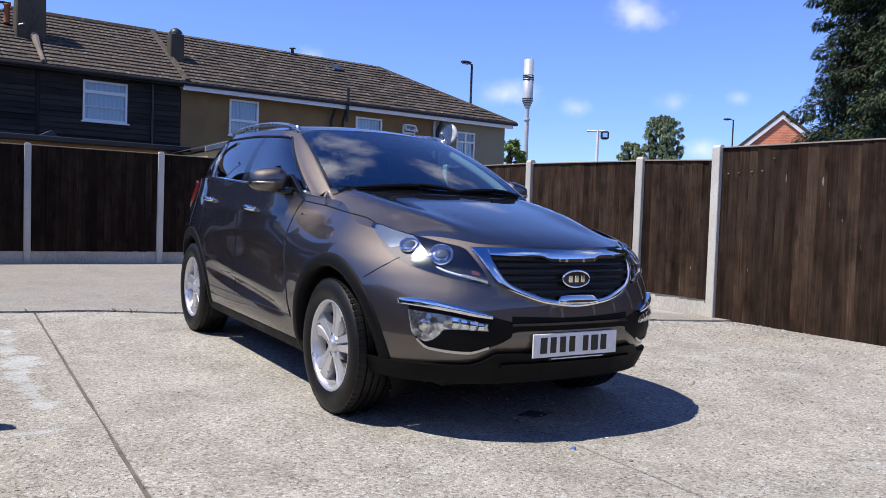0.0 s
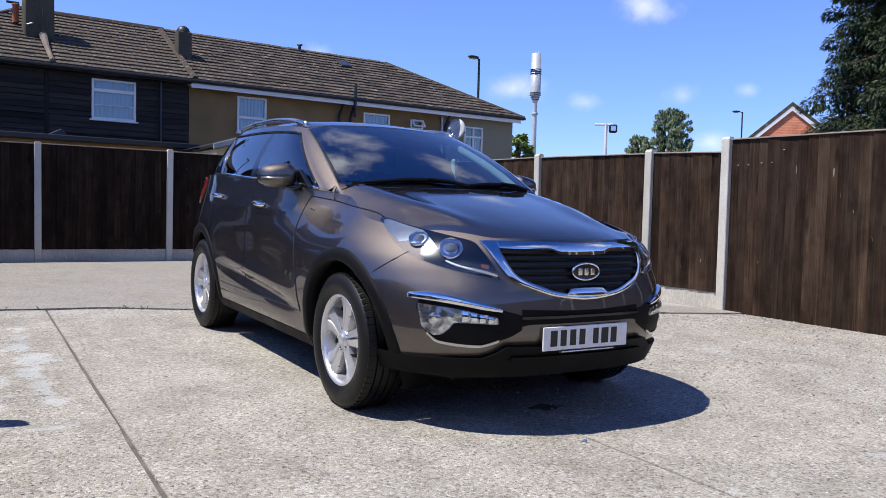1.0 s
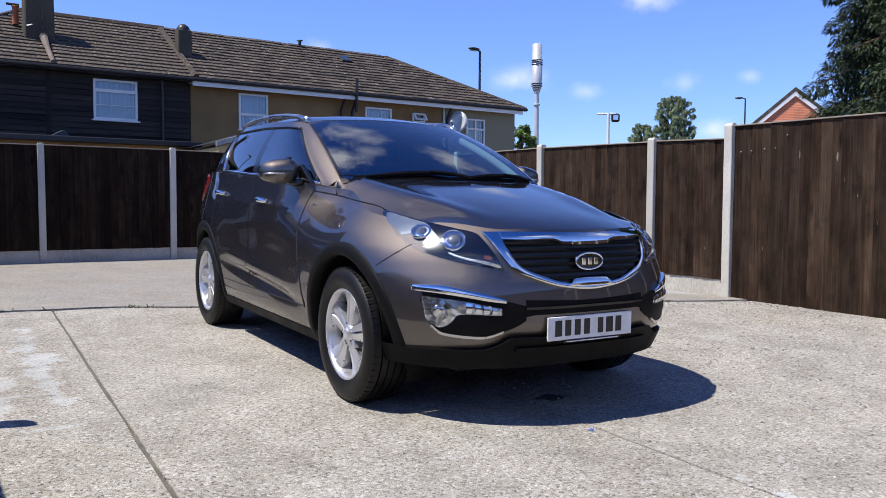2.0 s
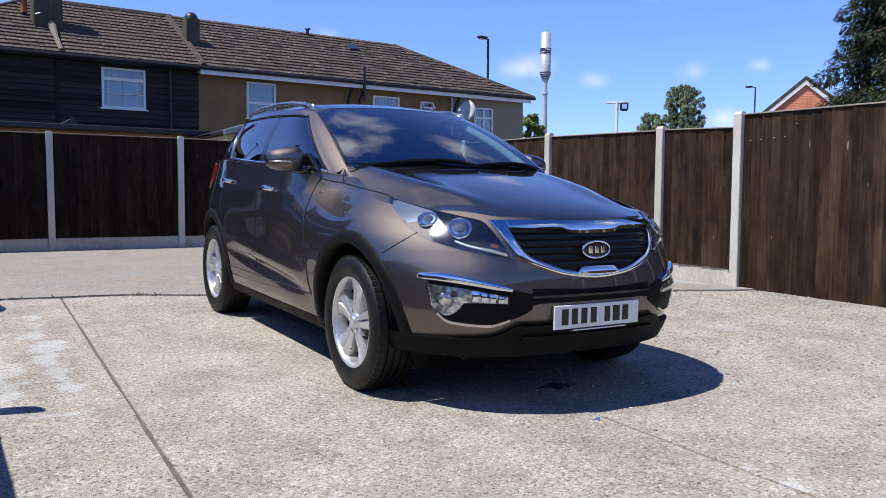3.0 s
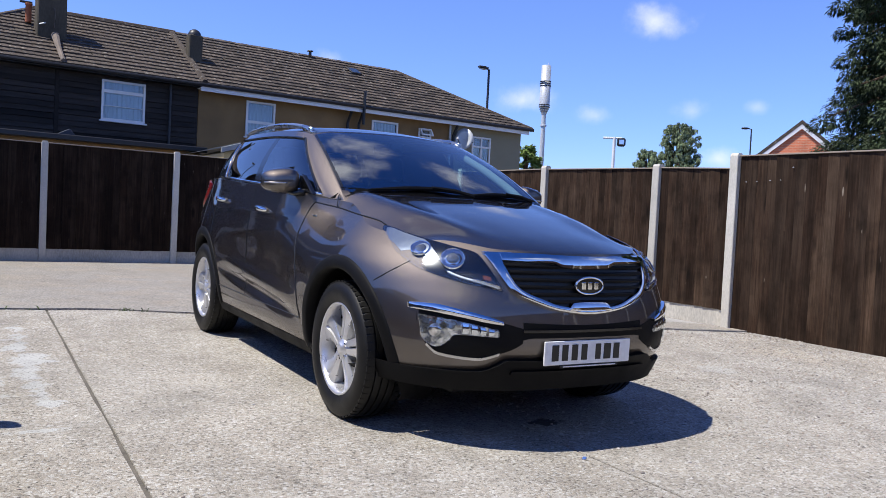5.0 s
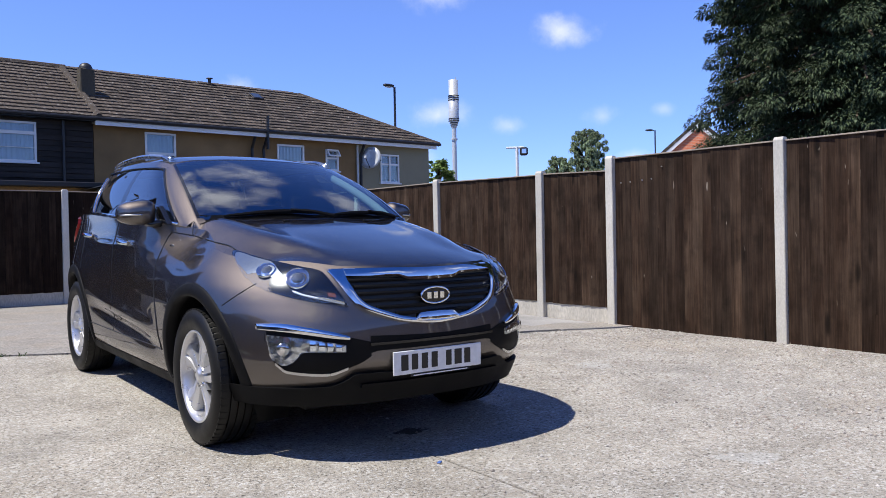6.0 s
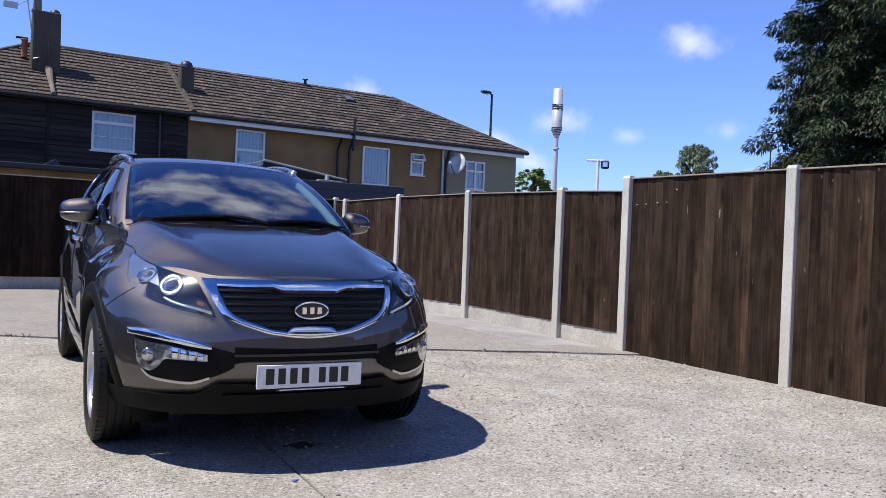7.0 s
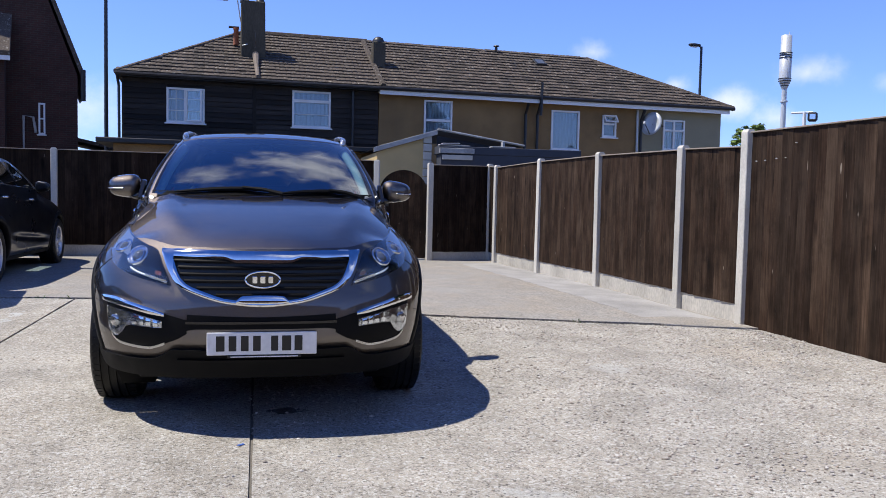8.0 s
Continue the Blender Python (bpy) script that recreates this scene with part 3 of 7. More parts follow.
def slab(name, x0, x1, low, high, nx, ny, material, parent, seed, wobble=0.004, skew=(0.0, 0.0), ragged=0.006):
    """A concrete bay with a slightly uneven face and crumbled edges."""
    verts, faces = [], []
    for i in range(nx + 1):
        x = x0 + (x1 - x0) * i / nx
        a, b = low(x), high(x)
        for j in range(ny + 1):
            y = a + (b - a) * j / ny
            xx = x + (skew[0] + (skew[1] - skew[0]) * i / nx) * (y - 1.0) + (ragged * (noise.noise((y * 6, seed, 0)) + 0.8 * noise.noise((y * 1.7, seed, 4))) if i in (0, nx) else 0)
            verts.append((xx, y, gz(y) + wobble * noise.noise((x * 0.8, y * 0.8, seed)) - 0.0))
    m = ny + 1
    for i in range(nx):
        for j in range(ny):
            faces.append((i * m + j, (i + 1) * m + j, (i + 1) * m + j + 1, i * m + j + 1))
    edge = [i * m for i in range(nx + 1)] + [nx * m + j for j in range(1, m)] + [i * m + ny for i in range(nx - 1, -1, -1)] + [j for j in range(ny - 1, 0, -1)]
    base = len(verts)
    verts += [(verts[k][0], verts[k][1], verts[k][2] - 0.05) for k in edge]
    for q in range(len(edge)):
        r = (q + 1) % len(edge)
        faces.append((edge[q], base + q, base + r, edge[r]))
    return raw_part(name, verts, faces, material, parent, smooth=False)


def build_yard():
    yard = thing("pavement", "worn concrete yard in bays with a cracked cross joint", "yard", kind="structure")
    def near(x):
        return -9.0
    def front(x):
        return crack(x) - 0.026 - 0.03 * abs(noise.noise((x * 9, 0, 2)))
    def behind(x):
        return crack(x) + 0.014 + 0.016 * abs(noise.noise((x * 8, 0, 5)))
    for x0, x1, s, skew in ((-9.5, -1.912, 1, (0.0, 0.024)), (-1.892, -0.057, 2, (0.024, 0.0)), (-0.043, 5.6, 3, (0.0, 0.0))):
        slab("slab", x0, x1, near, front, 120, 44, M_AGG, yard, s, skew=skew)
    slab("slab", -9.5, 4.6, behind, lambda x: 10.4, 160, 14, M_SLAB, yard, 8).location.z = 0.010
    verts, faces = [], []
    for i in range(241):
        x = -9.4 + 13.9 * i / 240
        y = crack(x)
        verts += [(x, y - 0.034, gz(y) - 0.005), (x, y + 0.030, gz(y) - 0.005)]
    faces = [(2 * i, 2 * i + 2, 2 * i + 3, 2 * i + 1) for i in range(240)]
    raw_part("crack_soil", verts, faces, M_SOIL, yard, "dark damp soil in the cracked joint")
    strip = slab("concrete_patch", 3.74, 4.44, lambda x: crack(x) + 0.02, lambda x: 8.6 - 0.3 * (4.4 - x), 8, 90, M_PATCH, yard, 12, 0.004, (-0.055, -0.055), 0.05)
    strip.location.z = 0.0115


M_SOIL = worn("dark damp soil", (0.035, 0.030, 0.024), 0.95, var=0.5, coarse=5, fine=60, bump=0.7, dist=0.008)
M_PATCH = worn("pale cement patch", (0.315, 0.305, 0.29), 0.9, var=0.3, coarse=2.2, fine=70, bump=0.3, dist=0.002)
build_ground()
build_yard()


def build_pebbles():
    """Loose stones along the fence foot, the joints and over the bay."""
    rnd = random.Random(4)
    verts, faces = [], []
    def stone(x, y, r):
        b = len(verts)
        a0, sx, sy, sz = rnd.random() * 6.28, r * rnd.uniform(0.7, 1.3), r * rnd.uniform(0.6, 1.1), r * rnd.uniform(0.35, 0.7)
        z = gz(y) + sz * 0.35
        ring = [(math.cos(a0 + k * 1.047), math.sin(a0 + k * 1.047)) for k in range(6)]
        verts.append((x, y, z + sz))
        for c, s in ring:
            verts.append((x + sx * c * rnd.uniform(0.8, 1.1), y + sy * s * rnd.uniform(0.8, 1.1), z + sz * rnd.uniform(-0.1, 0.35)))
        for c, s in ring:
            verts.append((x + sx * 0.8 * c, y + sy * 0.8 * s, z - sz))
        for k in range(6):
            k2 = (k + 1) % 6
            faces.append((b, b + 1 + k, b + 1 + k2))
            faces.append((b + 1 + k, b + 7 + k, b + 7 + k2, b + 1 + k2))
    fx = line([(-6, 5.1), (0.01, 4.60), (1.92, 4.466), (2.9, 4.345), (4.8, 4.26), (8.65, 4.03)])
    for _ in range(1500):
        y = rnd.uniform(-4, 8.5)
        d = abs(rnd.gauss(0, 0.09 if y > 1.4 else 0.22))
        stone(fx(y) - 0.07 - d, y, rnd.uniform(0.004, 0.013))
    for _ in range(15000):
        x, y = rnd.uniform(-0.2, 4.6), rnd.uniform(-3.6, 2.6)
        if y < crack(x) - 0.06 and rnd.random() < 0.25 + 0.75 * min(1, max(0, (x - 0.6) / 2)):
            stone(x, y, rnd.uniform(0.004, 0.0115))
    for _ in range(900):
        x, y = rnd.uniform(-2.9, 1.0), rnd.uniform(-3.4, 3.5)
        stone(x, y, rnd.uniform(0.003, 0.008))
    for _ in range(500):
        x = rnd.uniform(-4, 4)
        stone(x, crack(x) + rnd.gauss(0, 0.03), rnd.uniform(0.003, 0.009))
    ob = raw_part("pebbles", verts, faces, M_PEBBLE, None, smooth=False)
    tagged(ob, "loose tan and grey pebbles scattered on the concrete", "pebbles", kind="stuff")


build_pebbles()


def build_weeds():
    rnd = random.Random(9)
    verts, faces = [], []
    for x, n in ((-1.2, 26), (-1.05, 12), (-1.95, 10), (-2.2, 8), (2.9, 8)):
        for _ in range(n):
            px, py = x + rnd.gauss(0, 0.03), crack(x) + rnd.gauss(0, 0.012)
            a, h, w = rnd.random() * 6.28, rnd.uniform(0.015, 0.05), 0.004
            lean = rnd.uniform(0.2, 0.9) * h
            b = len(verts)
            z = gz(py) - 0.01
            dx, dy = math.cos(a), math.sin(a)
            verts += [(px - dy * w, py + dx * w, z), (px + dy * w, py - dx * w, z), (px + dx * lean * 0.5, py + dy * lean * 0.5, z + h * 0.8), (px + dx * lean, py + dy * lean, z + h)]
            faces += [(b, b + 1, b + 2), (b + 1, b + 3, b + 2)]
    tagged(raw_part("weeds", verts, faces, M_WEED, None), "tiny green weeds growing in the crack", "weeds", kind="stuff")


build_weeds()
scrap = block(-0.018, 0.018, -0.008, 0.008, 0, 0.004, 0.001)
scrap = part("scrap", scrap, M_BLUE, None)
scrap.matrix_world = pose(-0.097, -1.0, gz(-1.0) + 0.002, 0, 0, 40)
tagged(scrap, "small faded blue plastic scrap lying on the concrete", "scrap")


# ---------------------------------------------------------------- fence
def board_mesh(material):
    """A feather-edged board one metre high, thick at one edge."""
    bm = bmesh.new()
    w, t0, t1 = 0.125, 0.019, 0.007
    prof = [(0, 0), (w, -0.004), (w, -0.004 - t1), (0.004, -t0), (0, -t0 + 0.003)]
    lo = [bm.verts.new((x, y, 0)) for x, y in prof]
    hi = [bm.verts.new((x, y, 1)) for x, y in prof]
    bm.faces.new(lo)
    bm.faces.new(hi[::-1])
    for i in range(len(prof)):
        j = (i + 1) % len(prof)
        bm.faces.new((lo[i], hi[i], hi[j], lo[j]))
    bmesh.ops.recalc_face_normals(bm, faces=bm.faces)
    me = bpy.data.meshes.new("board")
    bm.to_mesh(me)
    bm.free()
    me.materials.append(material)
    return me


BOARD, BLACK_BOARD = board_mesh(M_WOOD), board_mesh(M_BLACKWOOD)


def gravel_board(length, height):
    return block(0, length, -0.026, 0.026, 0, height, 0.006)


def post_mesh():
    bm = bmesh.new()
    w = 0.048
    levels = [(0.0, w, w), (0.985, w, w), (1.0, w * 0.55, w * 0.9)]
    rings = [[bm.verts.new((sx * a, sy * b, z)) for sx, sy in ((-1, -1), (1, -1), (1, 1), (-1, 1))] for z, a, b in levels]
    for r0, r1 in zip(rings, rings[1:]):
        for i in range(4):
            bm.faces.new((r0[i], r0[(i + 1) % 4], r1[(i + 1) % 4], r1[i]))
    bm.faces.new(rings[-1])
    bm.faces.new(rings[0][::-1])
    es = [e for e in bm.edges if abs(e.verts[0].co.z - e.verts[1].co.z) > 0.5]
    bmesh.ops.bevel(bm, geom=es, offset=0.006, segments=1, affect="EDGES")
    bmesh.ops.recalc_face_normals(bm, faces=bm.faces)
    me = bpy.data.meshes.new("fence_post")
    bm.to_mesh(me)
    bm.free()
    me.materials.append(M_POST)
    return me


POST = post_mesh()
FENCE_RND = random.Random(21)


def fence_post(x, y, top, turn=0):
    ob = new("fence_post", POST)
    z = gz(y) - 0.1
    ob.matrix_world = pose(x, y, z, FENCE_RND.uniform(-0.3, 0.3), FENCE_RND.uniform(-0.3, 0.3), turn)
    ob.scale = (1, 1, top - z)
    return tagged(ob, "pale cast concrete fence post with a sloped top", "fence post", "concrete posts of the fence")


def fence_panel(a, b, top_a, top_b, board_foot, label, flip=False, boards=None):
    """Boards between two posts on a concrete gravel board (where board_foot is above 0.05 m) under a capping rail."""
    if flip:
        a, b, top_a, top_b = b, a, top_b, top_a
    ang = math.degrees(math.atan2(b[1] - a[1], b[0] - a[0]))
    length = math.dist(a, b)
    base = gz((a[1] + b[1]) / 2)
    th = thing("fence", label, "fence", pose(a[0], a[1], base, 0, 0, ang), "timber panels of the fence")
    x, n = 0.05, 0
    tilt = (gz(b[1]) - gz(a[1])) / length
    while x < length - 0.06:
        s = x / length
        foot = board_foot + tilt * (x - length / 2) + FENCE_RND.uniform(-0.004, 0.002)
        top = top_a + (top_b - top_a) * s - base - 0.001
        ob = new("board", boards or BOARD)
        ob.parent = th
        wide = min(1.0, (length - 0.045 - x) / 0.125)
        ob.matrix_local = pose(x, FENCE_RND.uniform(-0.004, 0.004) + 0.012, foot, FENCE_RND.uniform(-0.15, 0.15), FENCE_RND.uniform(-0.2, 0.2), 0)
        ob.scale = (wide * FENCE_RND.uniform(0.96, 1.02), 1, top - foot)
        x += 0.104 * FENCE_RND.uniform(0.93, 1.06)
    def slope(bm, at):
        for v in bm.verts:
            v.co.z += at(v.co.x)
        return bm
    cap = slope(block(0.045, length - 0.045, -0.024, 0.026, -0.006, 0.007, 0.002), lambda q: top_a + (top_b - top_a) * q / length - base)
    part("capping_rail", cap, M_CAP, th)
    for z in (0.35, 0.95, 1.5):
        part("rail", slope(block(0.045, length - 0.045, 0.026, 0.062, z, z + 0.05, 0.003), lambda q: 0.0), M_WOOD, th)
    if board_foot > 0.05:
        part("gravel_board", slope(gravel_board(length - 0.09, board_foot + 0.14), lambda q: -0.12 + tilt * (q - length / 2)), M_GRAVELBOARD, th, "pale concrete gravel board").location = (0.045, 0.035, 0)
    return th


M_CAP = worn("sun bleached timber", (0.30, 0.25, 0.20), 0.85, var=0.25, coarse=3, fine=60, bump=0.3, stretch=(1, 8, 8), spread=True)
# southmost panels are unseen, added to close a gap in the car's reflections
RIGHT = [(5.34, -8.95), (5.23, -7.64), (5.07, -5.73), (4.91, -3.82), (4.755, -1.90), (4.60, 0.01), (4.466, 1.92), (4.345, 2.90), (4.26, 4.815), (4.133, 6.73), (4.028, 8.65)]
RIGHT_TOP = [1.875, 1.875, 1.875, 1.875, 1.87, 1.866, 1.86, 1.766, 1.796, 1.794, 1.765]
PANEL_TOP = [(1.84, 1.84), (1.84, 1.84), (1.84, 1.84), (1.84, 1.835), (1.835, 1.83), (1.832, 1.83), (1.70, 1.726), (1.72, 1.75), (1.752, 1.748), (1.748, 1.72)]
for p, t in zip(RIGHT, RIGHT_TOP):
    fence_post(*p, t, 4)
for i in range(len(RIGHT) - 1):
    a, b = RIGHT[i], RIGHT[i + 1]
    tall = i < 6
    panel = fence_panel(a, b, *PANEL_TOP[i], -0.015 if tall else 0.185,
                "dark brown boarded fence panel reaching down to the ground" if tall else "dark brown boarded fence panel on a gravel board", flip=True)
    if i == 5:
        for x, z in ((0.136, 1.560), (0.256, 1.563), (0.405, 1.574), (0.523, 1.577), (0.648, 1.70)):
            part("nail", lathe([(-0.016, 0.0005), (-0.016, 0.003), (-0.006, 0.005), (0.0, 0.005)], 8, "y"), M_GALV, panel, "bright nail head").location = (x, -0.006, z)
BACK = [(-9.02, 9.86), (-7.1, 9.84), (-5.18, 9.82), (-3.34, 9.81), (-1.333, 9.79), (0.588, 9.79)]
for p in BACK:
    fence_post(*p, 1.88, 0)
for i in range(len(BACK) - 1):
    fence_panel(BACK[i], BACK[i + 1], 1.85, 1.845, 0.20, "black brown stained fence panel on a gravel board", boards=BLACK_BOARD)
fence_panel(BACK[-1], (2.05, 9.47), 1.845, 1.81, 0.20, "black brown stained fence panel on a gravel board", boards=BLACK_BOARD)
fence_post(2.05, 9.47, 1.83, -20)
fence_post(2.94, 9.12, 1.79, 6)
fence_post(4.08, 9.27, 1.81, 6)
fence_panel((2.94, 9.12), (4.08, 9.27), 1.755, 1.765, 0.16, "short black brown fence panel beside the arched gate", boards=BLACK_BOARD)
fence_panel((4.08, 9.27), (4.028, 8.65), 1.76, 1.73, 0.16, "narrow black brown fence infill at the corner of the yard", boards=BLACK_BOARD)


def arched_gate():
    a, b = Vector((2.10, 9.45)), Vector((2.89, 9.14))
    w = (b - a).length
    g = thing("gate", "dark arched timber gate in the back fence", "gate", pose(a.x, a.y, gz(9.3), 0, 0, math.degrees(math.atan2(b.y - a.y, b.x - a.x))))
    n = 8
    for i in range(n):
        x0, x1 = 0.012 + (w - 0.024) * i / n, 0.012 + (w - 0.024) * (i + 1) / n - 0.0008
        def arch(x):
            return 1.18 + 0.42 * math.sqrt(max(0.0, 1 - ((x - w / 2) / (w / 2 + 0.02)) ** 2))
        bm = prism([(x0, 0.04), (x1, 0.04), (x1, arch(x1)), ((x0 + x1) / 2, arch((x0 + x1) / 2)), (x0, arch(x0))], 0.02, "y", 0.002)
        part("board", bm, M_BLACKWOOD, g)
    for z in (0.3, 1.05):
        part("ledge", block(0.02, w - 0.02, 0.022, 0.05, z, z + 0.1, 0.003), M_BLACKWOOD, g)
    part("latch", block(0.05, 0.16, -0.014, -0.001, 0.95, 0.985, 0.003), M_PIPE, g, "black iron latch")


arched_gate()
# unseen plain fence and wall, added to bound the yard and its reflections
side = thing("unseen_wall_west", "unseen dark boarded fence, added to close the parking side", "fence", kind="structure")
part("boarding", block(-9.16, -9.08, -9, 9.95, -0.1, 1.8, 0.01), M_WOOD, side)
back_wall = thing("unseen_wall_south", "unseen brown brick wall, added behind the entrance to shape reflections", "wall", kind="structure")
part("brickwork", block(-9.2, 5.4, -9.3, -9.0, -0.1, 2.3, 0.01), M_BRICK, back_wall)

# ---------------------------------------------------------------- the parked car: body surfaces
# Car space: front axle at y = 0, rear axle at y = 2.64, nose towards -y, ground at z = 0.
WB = 2.64
half_w = curve([(0.16, 0.80), (0.25, 0.845), (0.34, 0.875), (0.45, 0.892), (0.58, 0.902), (0.72, 0.905), (0.86, 0.895), (0.96, 0.878), (1.05, 0.860), (1.15, 0.840), (1.30, 0.82)])
nose_y = curve([(0.16, -0.70), (0.24, -0.752), (0.34, -0.803), (0.42, -0.840), (0.49, -0.861), (0.56, -0.860), (0.64, -0.850), (0.74, -0.822), (0.84, -0.800), (0.90, -0.782), (0.95, -0.748), (1.0, -0.66), (1.10, -0.45)])
tail_y = curve([(0.16, 3.42), (0.30, 3.50), (0.50, 3.54), (0.75, 3.53), (0.95, 3.47), (1.15, 3.38), (1.30, 3.30)])
nose_n = curve([(0.3, 2.9), (0.6, 2.8), (0.75, 2.6), (0.88, 2.25), (0.96, 2.0), (1.1, 1.9)])
YF, YR = 0.12, 2.35


# the wings round off above the headlamps, ahead of the screen
wing_drop = curve([(0.70, 0.0), (0.80, 0.008), (0.86, 0.026), (0.92, 0.060), (0.975, 0.105), (1.03, 0.145), (1.10, 0.165), (1.3, 0.17)])


def ease(a, b, v):
    k = min(1.0, max(0.0, (v - a) / (b - a)))
    return k * k * (3 - 2 * k)


def nose_w(z):
    return half_w(z) - wing_drop(z)


def bulge(y, z):
    """Flared arches, a creased door foot and hollowed doors."""
    door = math.exp(-((y - 1.32) / 0.66) ** 4)
    zc = 0.500 + 0.075 * (y - 0.7)
    b = -0.014 * door * math.exp(-((z - 0.72) / 0.13) ** 2) + door * (0.010 * math.exp(-((z - zc - 0.02) / 0.045) ** 2) - 0.026 * math.exp(-((z - zc + 0.060) / 0.034) ** 2))
    b += 0.010 * door * math.exp(-((z - 0.345) / 0.05) ** 2)
    for c in (0.0, WB):
        b += 0.012 * math.exp(-((y - c) / 0.5) ** 4) * math.exp(-((z - 0.62) / 0.25) ** 2)
    return b + 0.008 * math.exp(-((z - 0.985) / 0.030) ** 2) * door


def side_x(y, z):
    """Half width of the body at a station and height."""
    w = half_w(z) - wing_drop(z) * (1 - ease(0.30, 1.05, y))
    if y < YF:
        d = YF - nose_y(z)
        q = min(1.0, (YF - y) / d)
        n = nose_n(z)
        w *= max(0.0, 1 - q ** n) ** (1 / n)
    elif y > YR:
        q = min(1.0, (y - YR) / (tail_y(z) - YR))
        w *= max(0.0, 1 - q ** 3.0) ** (1 / 3.0)
    return w + (bulge(y, z) if w > 0.5 else 0)


def front_y(x, z):
    """How far forward the nose stands at x and z."""
    w, n = nose_w(z), nose_n(z)
    return YF - (YF - nose_y(z)) * max(0.0, 1 - min(1.0, abs(x) / w) ** n) ** (1 / n)


crown = curve([(-0.84, 0.872), (-0.785, 0.906), (-0.72, 0.930), (-0.60, 0.964), (-0.40, 1.008), (-0.20, 1.047), (0.0, 1.083), (0.2, 1.118), (0.40, 1.151), (0.7, 1.195)])
belt = curve([(0.2, 1.058), (0.45, 1.085), (0.6, 1.102), (0.9, 1.125), (1.3, 1.145), (1.8, 1.166), (2.3, 1.190), (2.8, 1.200), (3.3, 1.14)])


nose_lead = curve([(0, 0), (0.15, 0.006), (0.30, 0.030), (0.45, 0.078), (0.60, 0.100), (0.70, 0.065), (0.78, 0.015), (0.9, 0.0)])


def bonnet_z(x, y):
    a = abs(x)
    fade = min(1.0, max(0.0, (-0.05 - y) / 0.5))
    y = y - nose_lead(a) * fade * fade * (3 - 2 * fade)
    # the sides fall away outside a soft ridge that runs from the screen corner to the grille
    edge = 0.40 + 0.16 * ease(-0.75, 0.30, y)
    fall = max(0.0, (a - edge) / (0.74 - edge))
    ridge = 0.012 * math.exp(-((a - edge - 0.01) / 0.075) ** 2) * ease(-0.72, -0.40, y)
    fall = 0.062 * fall ** 1.5 * ease(-0.72, -0.42, y) * (1 - 0.5 * ease(0.22, 0.46, y))
    return crown(y) - 0.036 * (a / 0.8) ** 2 - fall + ridge


def screen_foot(x, y):
    """The foot of the windscreen, which does not follow the fall of the bonnet's sides."""
    return crown(y) - 0.026 * (abs(x) / 0.8) ** 2


def outline(u, z):
    """u from 0 (nose) over 1 and 2 (the side) to 3 (tail)."""
    if u < 1:
        a, n = u * math.pi / 2, nose_n(z)
        return nose_w(z) * math.sin(a) ** (2 / n), YF - (YF - nose_y(z)) * math.cos(a) ** (2 / n)
    if u <= 2:
        y = YF + (YR - YF) * (u - 1)
        return half_w(z) - wing_drop(z) * (1 - ease(0.30, 1.05, y)), y
    a = (u - 2) * math.pi / 2
    return half_w(z) * max(0.0, math.cos(a)) ** (2 / 3.0), YR + (tail_y(z) - YR) * math.sin(a) ** (2 / 3.0)


def body_point(u, z):
    x, y = outline(u, z)
    if x > 0.5:
        x += bulge(y, z)
    return x, y


def top_edge(u):
    z = 0.95
    for _ in range(30):
        x, y = body_point(u, z)
        k = min(1, max(0, (y - 0.15) / 0.4))
        k = k * k * (3 - 2 * k)
        z = 0.5 * z + 0.5 * ((1 - k) * bonnet_z(x, min(y, 0.6)) + k * belt(y))
    return z


SPLIT = 0.42
DOORS = (0.53, 1.56, 2.42)


def body_columns():
    us = [0.0] + span(0.0, 1.0, 44)[1:]
    ys = sorted(set([round(v, 4) for v in span(YF, YR, 64)] + list(DOORS)))
    us += [1 + (y - YF) / (YR - YF) for y in ys[1:]]
    us += span(2.0, 3.0, 26)[1:-1] + [3.0]
    return us


def in_arch(y, z, r):
    return any((y - c) ** 2 + (z - 0.335) ** 2 < r * r for c in (0.0, WB))


def grid_part(name, grid, faces_of, material, parent, label="", mirror=True, smooth=True):
    """Faces of a grid of points (columns of rows), with their mirror image."""
    verts, faces, at = [], [], {}
    for sgn in (1, -1) if mirror else (1,):
        for (i, j) in faces_of:
            quad = []
            for a, b in ((i, j), (i + 1, j), (i + 1, j + 1), (i, j + 1)):
                key = (a, b, sgn)
                p = grid[a][b]
                if mirror and abs(p[0]) < 1e-4:
                    key = (a, b, 0)
                if key not in at:
                    at[key] = len(verts)
                    verts.append((p[0] * sgn, p[1], p[2]))
                quad.append(at[key])
            quad = list(dict.fromkeys(quad))
            if len(quad) > 2:
                faces.append(quad[::-1] if sgn > 0 else quad)
    bm = bmesh.new()
    vs = [bm.verts.new(v) for v in verts]
    for f in faces:
        try:
            bm.faces.new([vs[k] for k in f])
        except ValueError:
            pass
    bmesh.ops.remove_doubles(bm, verts=bm.verts, dist=0.0004)
    return part(name, bm, material, parent, label, smooth)


def one_side(name, grid, cells, material, parent, sgn, label=""):
    g = [[(p[0] * sgn, p[1], p[2]) for p in col] for col in grid]
    return grid_part(name, g, cells, material, parent, label, mirror=False)


